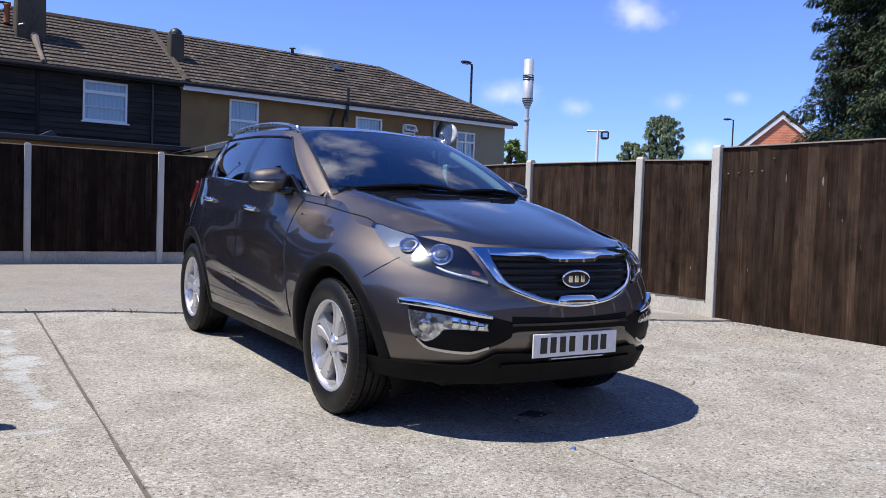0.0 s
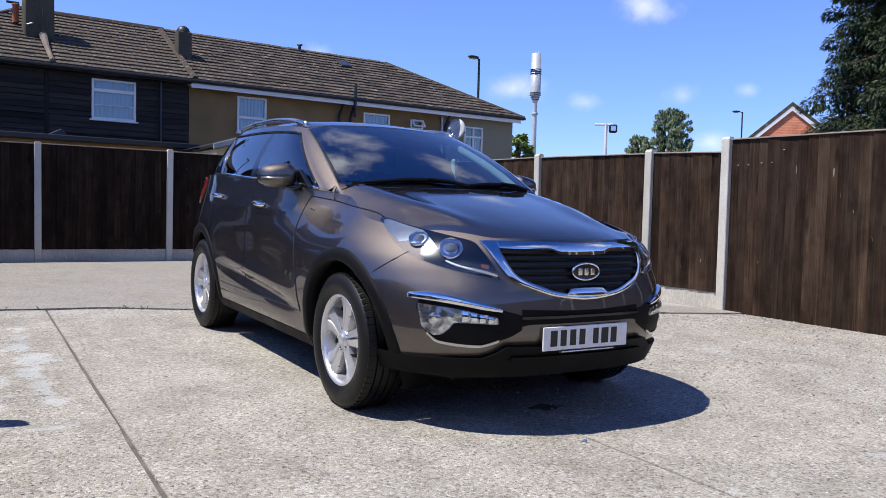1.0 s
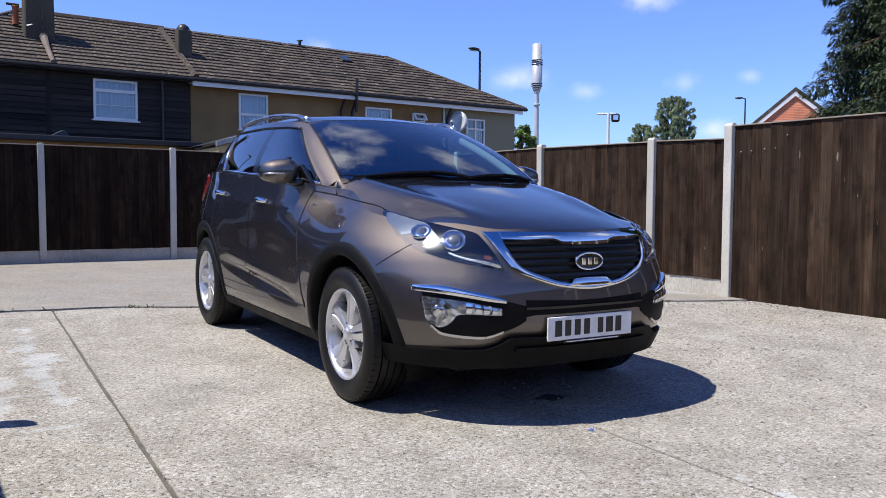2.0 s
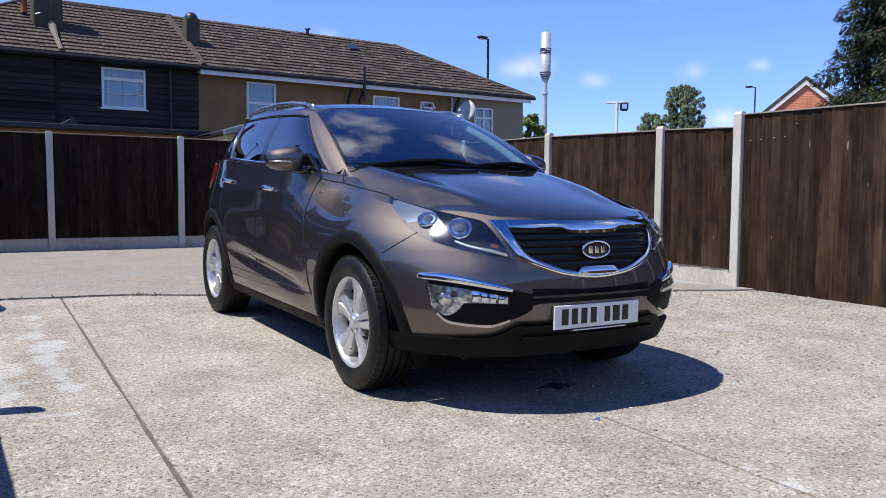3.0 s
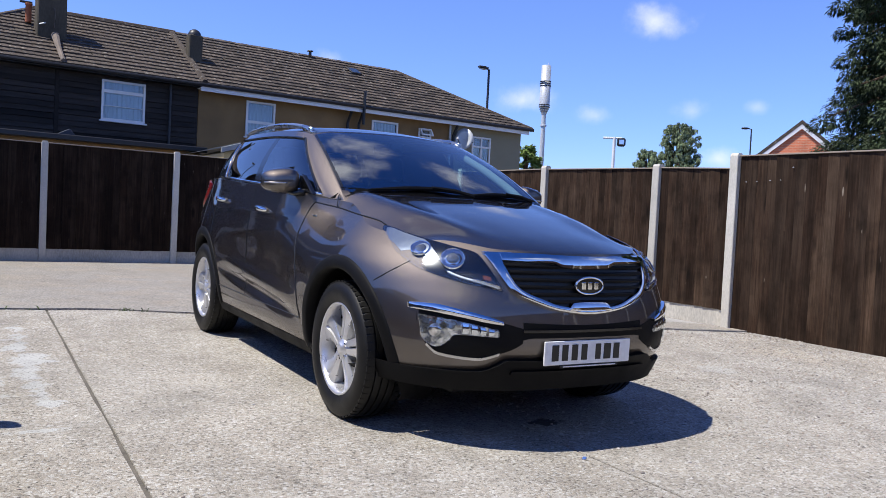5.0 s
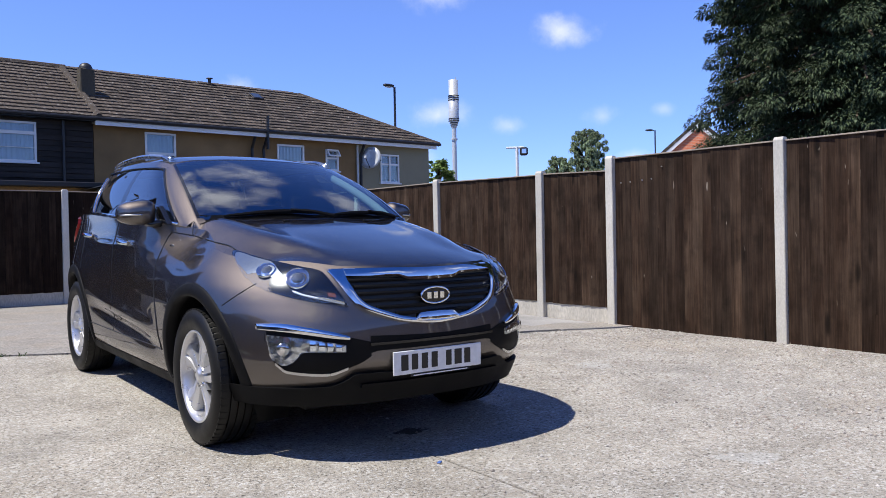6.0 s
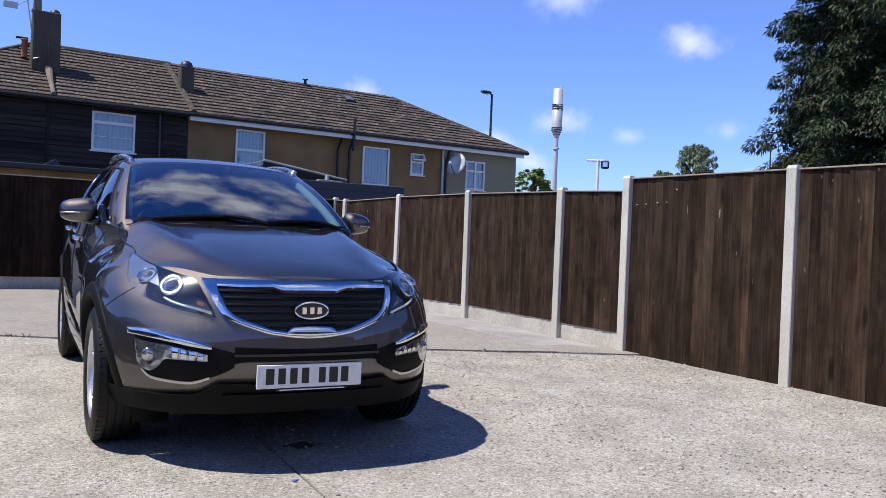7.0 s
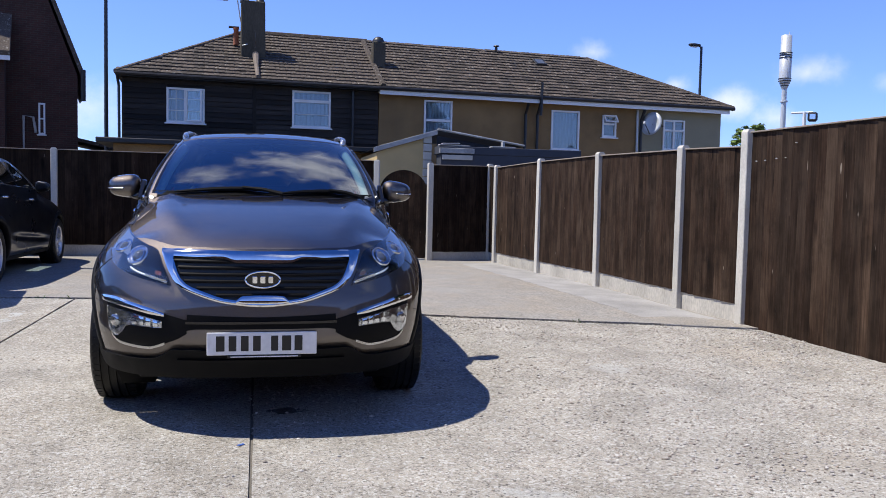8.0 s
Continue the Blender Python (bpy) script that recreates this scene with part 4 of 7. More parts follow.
def patch(name, x0, x1, low, high, material, parent, proud=0.006, back=0.006, nx=24, nz=6, label="", mirror=False, surface=front_y, bow=0.0):
    """A panel laid over the nose between two curves of x, standing proud of the paint."""
    bm = bmesh.new()
    for sgn in (1, -1) if mirror else (1,):
        fr, bk = [], []
        for i in range(nx + 1):
            x = x0 + (x1 - x0) * i / nx
            a, b = low(x), high(x)
            cf, cb = [], []
            for j in range(nz + 1):
                z = a + (b - a) * j / nz
                e = 1 - abs(2 * j / nz - 1) ** 2
                y = surface(x, z)
                cf.append(bm.verts.new((x * sgn, y - proud - bow * e, z)))
                cb.append(bm.verts.new((x * sgn, y + back, z)))
            fr.append(cf)
            bk.append(cb)
        for i in range(nx):
            for j in range(nz):
                bm.faces.new((fr[i][j], fr[i + 1][j], fr[i + 1][j + 1], fr[i][j + 1]))
            for j in (0, nz):
                bm.faces.new((fr[i][j], bk[i][j], bk[i + 1][j], fr[i + 1][j]))
        for i in (0, nx):
            for j in range(nz):
                bm.faces.new((fr[i][j], fr[i][j + 1], bk[i][j + 1], bk[i][j]))
    bmesh.ops.remove_doubles(bm, verts=bm.verts, dist=0.0002)
    ob = part(name, bm, material, parent, label, True)
    ob.data.set_sharp_from_angle(angle=radians(40))
    return ob


def side_patch(name, y0, y1, low, high, material, parent, sgn, proud=0.006, ny=24, nz=5, label=""):
    bm = bmesh.new()
    fr, bk = [], []
    for i in range(ny + 1):
        y = y0 + (y1 - y0) * i / ny
        a, b = low(y), high(y)
        zs = [a + (b - a) * j / nz for j in range(nz + 1)]
        fr.append([bm.verts.new((sgn * (side_x(y, z) + proud), y, z)) for z in zs])
        bk.append([bm.verts.new((sgn * (side_x(y, z) - 0.012), y, z)) for z in zs])
    for i in range(ny):
        for j in range(nz):
            bm.faces.new((fr[i][j], fr[i + 1][j], fr[i + 1][j + 1], fr[i][j + 1]))
        for j in (0, nz):
            bm.faces.new((fr[i][j], bk[i][j], bk[i + 1][j], fr[i + 1][j]))
    for i in (0, ny):
        for j in range(nz):
            bm.faces.new((fr[i][j], fr[i][j + 1], bk[i][j + 1], bk[i][j]))
    ob = part(name, bm, material, parent, label, True)
    ob.data.set_sharp_from_angle(angle=radians(40))
    return ob


def arch_trim(parent, yc, sgn, material, outer=0.486, inner=0.420):
    """The black lip round a wheel opening, wrapped over the body side."""
    bm = bmesh.new()
    rows = []
    steps = 44
    for i in range(steps + 1):
        a = radians(-24 + 228 * i / steps)
        row = []
        for r, lift in ((inner, -0.05), (inner, 0.001), (inner + 0.012, 0.007), ((inner + outer) / 2, 0.009), (outer - 0.008, 0.007), (outer, 0.001), (outer, -0.01)):
            y, z = yc + r * math.cos(a), 0.335 + r * math.sin(a)
            row.append(bm.verts.new((sgn * (side_x(y, max(z, 0.272)) + lift), y, max(z, 0.272))))
        rows.append(row)
    for p, q in zip(rows, rows[1:]):
        for j in range(len(p) - 1):
            bm.faces.new((p[j], q[j], q[j + 1], p[j + 1]))
    part("arch_trim", bm, material, parent, "black plastic wheel arch lip", True)
    bm = bmesh.new()
    rows = []
    for i in range(25):
        a = radians(-30 + 240 * i / 24)
        y, z = yc + 0.43 * math.cos(a), 0.345 + 0.43 * math.sin(a)
        rows.append([bm.verts.new((sgn * x, y, max(z, 0.16))) for x in (0.56, 0.70, side_x(y, max(z, 0.17)) - 0.015)])
    for p, q in zip(rows, rows[1:]):
        for j in range(2):
            bm.faces.new((p[j], q[j], q[j + 1], p[j + 1]))
    bm.faces.new([r[0] for r in rows])
    part("wheel_liner", bm, M_BLACK, parent, "black wheel arch liner", True)


# ---------------------------------------------------------------- glasshouse
roof_crown = curve([(1.05, 1.522), (1.2, 1.552), (1.5, 1.597), (2.0, 1.615), (2.6, 1.603), (3.2, 1.548)])


def roof_z(x, y):
    return roof_crown(y) - 0.040 * (abs(x) / 0.6) ** 2 - 0.02 * max(0, (abs(x) - 0.45) / 0.15) ** 2


base_side_x = curve([(0.485, 0.705), (0.65, 0.760), (0.85, 0.795), (1.2, 0.815), (1.8, 0.817), (2.3, 0.80), (2.95, 0.715)])
top_y = curve([(1.0, 1.265), (1.07, 1.365), (1.45, 1.69), (1.495, 1.765), (1.815, 2.66), (2.0, 2.88)])
top_side_x = curve([(1.10, 0.570), (1.265, 0.588), (1.5, 0.605), (2.1, 0.605), (2.6, 0.585), (2.9, 0.53)])


def base_line(w):
    if w <= 1:
        x = 0.705 * w
        y = 0.40 + 0.085 * w ** 2
        return Vector((x, y, screen_foot(x, y) - 0.004))
    if w <= 2:
        y = 0.485 + (w - 1) * 2.465
        return Vector((base_side_x(y), y, belt(y) + 0.004))
    q = w - 2
    return Vector((0.715 * (1 - q ** 2.2) ** 0.6 if q < 1 else 0.0, 2.95 + 0.40 * q ** 0.8, belt(2.95) - 0.06 * q))


def top_line(w):
    if w <= 1:
        x = 0.588 * w
        y = 1.205 + 0.06 * w ** 2
    elif w <= 2:
        y = top_y(w)
        x = top_side_x(y)
    else:
        q = w - 2
        x = 0.53 * (1 - q ** 2.2) ** 0.6 if q < 1 else 0.0
        y = 2.88 + 0.27 * q ** 0.8
    return Vector((x, y, roof_z(x, y)))


def glass_point(w, v):
    b, t = base_line(w), top_line(w)
    p = b.lerp(t, v)
    k = 4 * v * (1 - v)
    if w <= 1:
        p += Vector((0.012 * w, -0.022, 0.016)) * k
    elif w <= 2:
        p += Vector((0.030, 0, 0.0)) * k
    else:
        p += Vector((0.012 * (3 - w), 0.03, 0.016)) * k
    return p


# ---------------------------------------------------------------- wheels
def tyre_bm():
    prof = [(-0.10, 0.228), (-0.115, 0.248), (-0.122, 0.285), (-0.116, 0.318), (-0.100, 0.337), (-0.088, 0.3435)]
    grooves = []
    for c in (-0.058, -0.019, 0.019, 0.058):
        grooves += [(c - 0.006, 0.3465), (c - 0.005, 0.338), (c + 0.005, 0.338), (c + 0.006, 0.3465)]
    full = prof + grooves + [(-a, r) for a, r in prof[::-1]]
    bm = lathe(full, 72, "x")
    return bm


def tread_blocks(bm):
    """Short cross cuts on the shoulders, as thin raised ribs between them."""
    for k in range(60):
        a = 2 * math.pi * k / 60
        for s in (-1, 1):
            b = block(s * 0.084 - 0.018, s * 0.084 + 0.018, -0.0125, 0.0125, 0.336, 0.3475, 0.0)
            for v in b.verts:
                if abs(v.co.x) > 0.09:
                    v.co.z -= 0.004
            bmesh.ops.transform(b, matrix=pose(0, 0, 0, math.degrees(a)), verts=b.verts)
            join(bm, b)
    return bm


def make_wheel(name, parent, m, steer=0):
    w = part(name, tyre_bm(), M_RUBBER, parent, "black tyre on a silver five spoke alloy wheel", True)
    w.data.set_sharp_from_angle(angle=radians(35))
    w.matrix_local = m
    tread = part("tread", tread_blocks(bmesh.new()), M_RUBBER, w, "black tread blocks on the shoulders")
    tread["kind"] = "stuff"
    # outer face is at +x in wheel space
    rim = lathe([(-0.09, 0.205), (-0.09, 0.230), (0.085, 0.230), (0.104, 0.2360), (0.108, 0.231), (0.104, 0.222), (0.086, 0.214), (0.02, 0.204), (-0.085, 0.20)], 56, "x")
    part("rim", rim, M_ALLOY, w, "silver alloy rim", True)
    part("brake_disc", lathe([(0.0, 0.06), (0.0, 0.155), (-0.02, 0.155), (-0.02, 0.06)], 32, "x"), M_SATIN, w, "steel brake disc")
    part("barrel_shade", lathe([(0.030, 0.001), (0.030, 0.21)], 24, "x"), M_BLACK, w)
    spoke = bmesh.new()
    # half outlines from hub to rim: radius, half width, face height of the ridge and of the edge
    st = [(0.030, 0.034, 0.082, 0.074), (0.070, 0.036, 0.084, 0.078), (0.110, 0.042, 0.082, 0.074), (0.150, 0.050, 0.080, 0.072), (0.190, 0.066, 0.084, 0.076), (0.222, 0.082, 0.093, 0.086)]
    rings = []
    for r, hw, ridge, edge in st:
        rings.append([spoke.verts.new(v) for v in ((edge - 0.045, -hw, r), (edge, -hw, r), (edge + 0.004, -hw * 0.75, r), (ridge, -hw * 0.16, r), (ridge - 0.022, 0, r), (ridge, hw * 0.16, r), (edge + 0.004, hw * 0.75, r), (edge, hw, r), (edge - 0.045, hw, r))])
    for p, q in zip(rings, rings[1:]):
        for j in range(8):
            spoke.faces.new((p[j], p[j + 1], q[j + 1], q[j]))
    spoke.faces.new(rings[0])
    spoke.faces.new(rings[-1][::-1])
    me = None
    for k in range(5):
        if me is None:
            ob = part("spoke", spoke, M_ALLOY, w, "", True)
            ob.data.set_sharp_from_angle(angle=radians(30))
            me = ob.data
        else:
            ob = new("spoke", me)
            ob.parent = w
        ob.matrix_local = pose(0, 0, 0, 72 * k + steer)
    part("hub", lathe([(0.03, 0.058), (0.078, 0.056), (0.088, 0.045), (0.090, 0.033), (0.096, 0.030), (0.099, 0.022), (0.100, 0.0005)], 28, "x"), M_ALLOY, w, "silver hub with centre cap", True)
    for k in range(5):
        a = radians(72 * k + 36 + steer)
        nut = lathe([(0.07, 0.011), (0.088, 0.011), (0.090, 0.007), (0.090, 0.0005)], 6, "x")
        bmesh.ops.translate(nut, verts=nut.verts, vec=(0, 0.052 * math.cos(a), 0.052 * math.sin(a)))
        part("wheel_nut", nut, M_CHROME, w)
    return w


# ---------------------------------------------------------------- assembling a car
def car_shell(car, paint, detail=True):
    """Body panels, glass, roof and wheels, shared by the parked cars."""
    us = body_columns()
    tops = [top_edge(u) for u in us]
    grid = []
    for u, zt in zip(us, tops):
        zs = span(0.28, SPLIT, 9)[:-1] + span(SPLIT, zt, 42)
        grid.append([(*body_point(u, z), z) for z in zs])
    cells = {"body": [], "front": [], "rear": []}
    for i in range(len(us) - 1):
        for j in range(len(grid[0]) - 1):
            p, q = grid[i][j], grid[i + 1][j + 1]
            y, z, x = (p[1] + q[1]) / 2, (p[2] + q[2]) / 2, (p[0] + q[0]) / 2
            if x > 0.6 and in_arch(y, z, 0.455):
                continue
            if z > SPLIT and DOORS[0] < y < DOORS[1] and 1 <= us[i] < 2:
                cells["front"].append((i, j))
            elif z > SPLIT and DOORS[1] < y < DOORS[2] and 1 <= us[i] < 2:
                cells["rear"].append((i, j))
            else:
                cells["body"].append((i, j))
    grid_part("body", grid, cells["body"], paint, car, "bronze brown painted body panels" if detail else "")
    doors = {}
    for sgn in (-1, 1):
        for key in ("front", "rear"):
            doors[key, sgn] = one_side("door", grid, cells[key], paint, car, sgn)
    # bonnet: rows run from the centre line to the body edge
    last = max(i for i, u in enumerate(us) if grid[i][-1][1] < 0.50)
    hood = []
    for i in range(last + 1):
        ex, ey, ez = grid[i][-1]
        r = i / last
        cy = -0.775 + 1.165 * r ** 1.25
        row = []
        for j in range(17):
            q = j / 16
            x = ex * q
            y = cy + (ey - cy) * q ** 2.0
            zz = bonnet_z(x, y)
            row.append((x, y, zz if q < 1 else ez))
        hood.append(row)
    for j in range(17):
        hood[0][j] = (hood[0][16][0] * j / 16, hood[0][16][1], hood[0][16][2])
    hb = [(i, j) for i in range(last) for j in range(16)]
    grid_part("bonnet", hood, hb, paint, car)
    # shoulder ledge between the doors and the glass
    side = [i for i, u in enumerate(us) if grid[i][-1][1] >= 0.45]
    ledge = []
    for i in side:
        x, y, z = grid[i][-1]
        if y < 2.95:
            ix = base_side_x(y) - 0.004
        else:
            q = min(1.0, (y - 2.95) / 0.40) ** 1.25
            ix = 0.71 * max(0.0, 1 - q ** 2.2) ** 0.6
        ix = min(ix, x)
        iy = min(y, 3.35)
        ledge.append([(x, y, z), (x * 0.5 + ix * 0.5, (y + iy) / 2, z + 0.004), (ix, iy, min(belt(min(y, 2.95)), z + 0.02) + 0.002)])
    grid_part("shoulder", ledge, [(i, j) for i in range(len(ledge) - 1) for j in range(2)], paint, car)
    # foot of the windscreen pillar, from the glass corner down onto wing and bonnet
    foot = []
    for q in span(0, 1, 16):
        w = 0.93 + 0.22 * q
        t = base_line(w)
        y = t.y - 0.065 + 0.06 * q
        x = 0.64 + (side_x(0.44, 1.085) - 0.64) * q / 0.3 if q < 0.3 else side_x(y, 1.085) - 0.004
        zb = (1 - ease(0.15, 0.55, y)) * bonnet_z(x, y) + ease(0.15, 0.55, y) * belt(y)
        b = Vector((x, y, zb - 0.004))
        t = t + (t - b).normalized() * 0.012
        foot.append([tuple(b.lerp(t, k) + Vector((0.4, -0.6, 0.5)) * (0.02 * k * (1 - k))) for k in span(0, 1, 5)])
    for sgn in (-1, 1):
        one_side("pillar_foot", foot, [(i, j) for i in range(16) for j in range(5)], paint, car, sgn)
    # glasshouse
    ws = span(0, 0.955, 24) + [0.98, 1.0, 1.03] + span(1.055, 1.45, 12) + span(1.495, 1.80, 10) + [1.825] + span(1.86, 2.0, 4)[1:] + span(2.05, 2.85, 16) + span(2.9, 3.0, 4)[:-1] + [3.0]
    ws = sorted(set(ws))
    vs = [0, 0.045] + span(0.09, 0.84, 14) + [0.88, 0.93, 0.965, 1.0]
    gg = [[tuple(glass_point(w, v)) for v in vs] for w in ws]
    kinds = {"windscreen": [], "front_window": [], "rear_window": [], "tail_window": [], "pillar": [], "sealing": []}
    for i in range(len(ws) - 1):
        w = (ws[i] + ws[i + 1]) / 2
        for j in range(len(vs) - 1):
            v = (vs[j] + vs[j + 1]) / 2
            if w < 0.955 and v < 0.965:
                k = "windscreen"
            elif 1.055 < w < 1.45 and 0.045 < v < 0.88:
                k = "front_window"
            elif 1.495 < w < 1.80 and 0.045 < v < 0.88 - max(0, (w - 1.6)) * 0.3:
                k = "rear_window"
            elif 2.1 < w and 0.09 < v < 0.93:
                k = "tail_window"
            elif 1.45 < w < 1.495 and 0.045 < v < 0.88 or 0.955 < w < 0.98 and v < 0.965:
                k = "sealing"
            else:
                k = "pillar"
            kinds[k].append((i, j))
    grid_part("glasshouse_frame", gg, kinds["pillar"], paint, car)
    for sgn in (-1, 1):
        for cells_of in ([k for k in kinds["sealing"] if ws[k[0]] < 1], [k for k in kinds["sealing"] if ws[k[0]] > 1]):
            one_side("window_surround", gg, cells_of, M_GLOSSBLACK, car, sgn, "black window surround")
    grid_part("windscreen", gg, kinds["windscreen"], M_GLASS, car, "curved clear windscreen")
    grid_part("tail_window", gg, kinds["tail_window"], M_PRIVACY, car, "dark tinted rear screen")
    for sgn in (-1, 1):
        one_side("side_window", gg, kinds["front_window"], M_DOORGLASS, doors["front", sgn], sgn, "lightly tinted glass")
        one_side("side_window", gg, kinds["rear_window"], M_PRIVACY, doors["rear", sgn], sgn, "dark tinted glass")
    # roof
    rows = []
    for w in span(0, 3.0, 70):
        t = top_line(w)
        cy = 1.205 + 1.945 * (w / 3.0)
        rows.append([(t.x * q, cy + (t.y - cy) * q * q, roof_z(t.x * q, cy + (t.y - cy) * q * q)) for q in span(0, 1, 12)])
    grid_part("roof", rows, [(i, j) for i in range(70) for j in range(12)], paint, car)
    # floor and engine bay close the car below
    part("underbody", block(-0.62, 0.62, -0.66, 3.3, 0.25, 0.33, 0.03), M_BLACK, car, "dark underbody")
    part("bulkhead", block(-0.62, 0.62, -0.55, 0.55, 0.30, 0.86, 0.05), M_BLACK, car)
    for sgn in (-1, 1):
        for yc in (0.0, WB):
            arch_trim(car, yc, sgn, M_BLACK)
            spin = 12 if yc else -6
            m = pose(sgn * 0.778, yc, 0.347, 0, 0, 0 if sgn > 0 else 180)
            make_wheel("wheel", car, m, spin)
        side_patch("sill_cladding", 0.42, 2.22, lambda y: 0.235, lambda y: 0.292, M_BLACK, car, sgn, 0.006, label="black plastic sill")
    return doors


def seam(parent, pts, radius=0.0035):
    return part("seam", tube(pts, radius, 5), M_INK, parent, "dark panel gap")


def seat(car, x, y):
    s = part("seat", block(x - 0.25, x + 0.25, y - 0.25, y + 0.25, 0.50, 0.66, 0.05), M_CLOTH, car, "black cloth seat", True)
    bm = block(x - 0.24, x + 0.24, -0.08, 0.08, 0.0, 0.66, 0.06)
    for v in bm.verts:
        v.co.x = x + (v.co.x - x) * (1 - 0.2 * v.co.z / 0.66)
    bmesh.ops.transform(bm, matrix=pose(0, y + 0.26, 0.62, -16), verts=bm.verts)
    part("seat_back", bm, M_CLOTH, s, "", True)
    bm = block(x - 0.13, x + 0.13, -0.05, 0.05, 0.0, 0.19, 0.04)
    bmesh.ops.transform(bm, matrix=pose(0, y + 0.47, 1.27, -8), verts=bm.verts)
    part("headrest", bm, M_CLOTH, s, "", True)
    part("headrest_post", tube([(x - 0.05, y + 0.45, 1.2), (x - 0.05, y + 0.47, 1.32)], 0.007, 6), M_CHROME, s)
    part("headrest_post", tube([(x + 0.05, y + 0.45, 1.2), (x + 0.05, y + 0.47, 1.32)], 0.007, 6), M_CHROME, s)


def mirror_shell(sgn):
    """A rounded housing, full in front and cut flat behind."""
    bm = bmesh.new()
    bmesh.ops.create_uvsphere(bm, u_segments=28, v_segments=18, radius=1)
    for v in bm.verts:
        x, y, z = v.co
        sx = math.copysign(abs(x) ** 0.58, x)
        sz = math.copysign(abs(z) ** 0.62, z)
        t = 0.5 * (sx + 1)
        height = 0.080 * (1 - 0.42 * max(0, t - 0.25) ** 1.4)
        yy = y * 0.105 if y < 0 else y * 0.03
        v.co = Vector((sgn * (0.914 + sx * 0.106), 0.885 + yy + 0.050 * t, 1.188 + sz * height - 0.006 * t))
    bmesh.ops.recalc_face_normals(bm, faces=bm.faces)
    return bm


def build_parked_suv():
    car = thing("car", "bronze brown compact off-roader parked on the concrete yard", "car", pose(0.012, 0.010, gz(0), 1.146, 0, -0.8))
    car.scale = (1.008, 1.008, 1.008)
    doors = car_shell(car, M_PAINT)
    zf = 0.024

    def c(pts):
        return curve([(a, b + zf) for a, b in pts])

    # grille: chrome surround, dark slats in a recess, oval badge
    out_lo = c([(-0.485, 0.862), (-0.44, 0.765), (-0.40, 0.712), (-0.31, 0.668), (-0.17, 0.628), (0, 0.612), (0.17, 0.628), (0.31, 0.668), (0.40, 0.712), (0.44, 0.765), (0.485, 0.862)])
    out_hi = c([(-0.485, 0.878), (-0.3, 0.880), (0, 0.876), (0.3, 0.880), (0.485, 0.878)])
    in_lo = c([(-0.425, 0.832), (-0.39, 0.748), (-0.35, 0.712), (-0.28, 0.684), (-0.17, 0.650), (0, 0.634), (0.17, 0.650), (0.28, 0.684), (0.35, 0.712), (0.39, 0.748), (0.425, 0.832)])
    in_hi = c([(-0.425, 0.846), (-0.19, 0.842), (-0.13, 0.822), (0, 0.819), (0.13, 0.822), (0.19, 0.842), (0.425, 0.846)])
    grille = patch("grille", -0.43, 0.43, in_lo, in_hi, M_INK, car, 0.002, 0.004, 60, 8, "black slatted grille with a chrome surround")
    for z in (0.668, 0.700, 0.732, 0.764, 0.796, 0.826):
        zz = z + zf
        xs = [x for x in span(-0.43, 0.43, 86) if in_lo(x) + 0.004 < zz < in_hi(x) - 0.004]
        if len(xs) > 3:
            m = max(xs)
            patch("slat", -m, m, lambda x, zz=zz: zz - 0.007, lambda x, zz=zz: zz + 0.006, M_BLACK, grille, 0.017, 0.0, 40, 4, bow=0.003)
    patch("chrome_top", -0.425, 0.425, in_hi, out_hi, M_CHROME, grille, 0.024, 0.006, 70, 6, "chrome grille bar", bow=0.004)
    patch("chrome_bottom", -0.425, 0.425, out_lo, in_lo, M_CHROME, grille, 0.022, 0.006, 70, 4, "chrome grille lip", bow=0.004)
    for sgn in (-1, 1):
        patch("chrome_corner", sgn * 0.4252, sgn * 0.485, out_lo, out_hi, M_CHROME, grille, 0.022, 0.006, 12, 6, "chrome grille corner", bow=0.003)
    patch("chrome_tab", -0.125, 0.125, lambda x: 0.630 + zf, c([(-0.125, 0.642), (-0.095, 0.664), (0, 0.667), (0.095, 0.664), (0.125, 0.642)]), M_CHROME, grille, 0.028, 0.0, 24, 4, "chrome tab below the badge", bow=0.003)

    def oval(a, b, n, z0):
        return [(a * math.cos(2 * math.pi * k / n), z0 + b * math.sin(2 * math.pi * k / n)) for k in range(n)]

    bz = 0.742 + zf
    by = front_y(0, bz)
    badge = part("badge", prism(oval(0.079, 0.037, 40, bz), 0.03, "y", 0.004), M_GLOSSBLACK, car, "black oval badge with a chrome rim")
    badge.location = (0, by - 0.036, 0)
    part("rim", tube([(x, 0.004, z) for x, z in oval(0.082, 0.039, 44, bz)], 0.005, 8, closed=True), M_CHROME, badge)
    for k in (-1, 0, 1):
        part("mark", block(k * 0.038 - 0.012, k * 0.038 + 0.012, -0.004, 0.003, bz - 0.017, bz + 0.017, 0.002), M_CHROME, badge, "plain silver mark")

    # number plate with its characters as bars
    pz = 0.435 + zf
    py = front_y(0, pz) - 0.016
    plate = part("number_plate", block(-0.26, 0.26, -0.004, 0.004, pz - 0.0555, pz + 0.0555, 0.003), M_PLATE, car, "white number plate")
    plate.location = (0, py, 0)
    xs = [-0.197, -0.140, -0.083, -0.026, 0.058, 0.115, 0.172]
    for x, w in zip(xs, (0.040, 0.036, 0.036, 0.036, 0.034, 0.044, 0.038)):
        part("plate_bar", block(x - w / 2, x + w / 2, -0.0062, -0.0035, pz - 0.036, pz + 0.038, 0.001), M_INK, plate, "black bar")
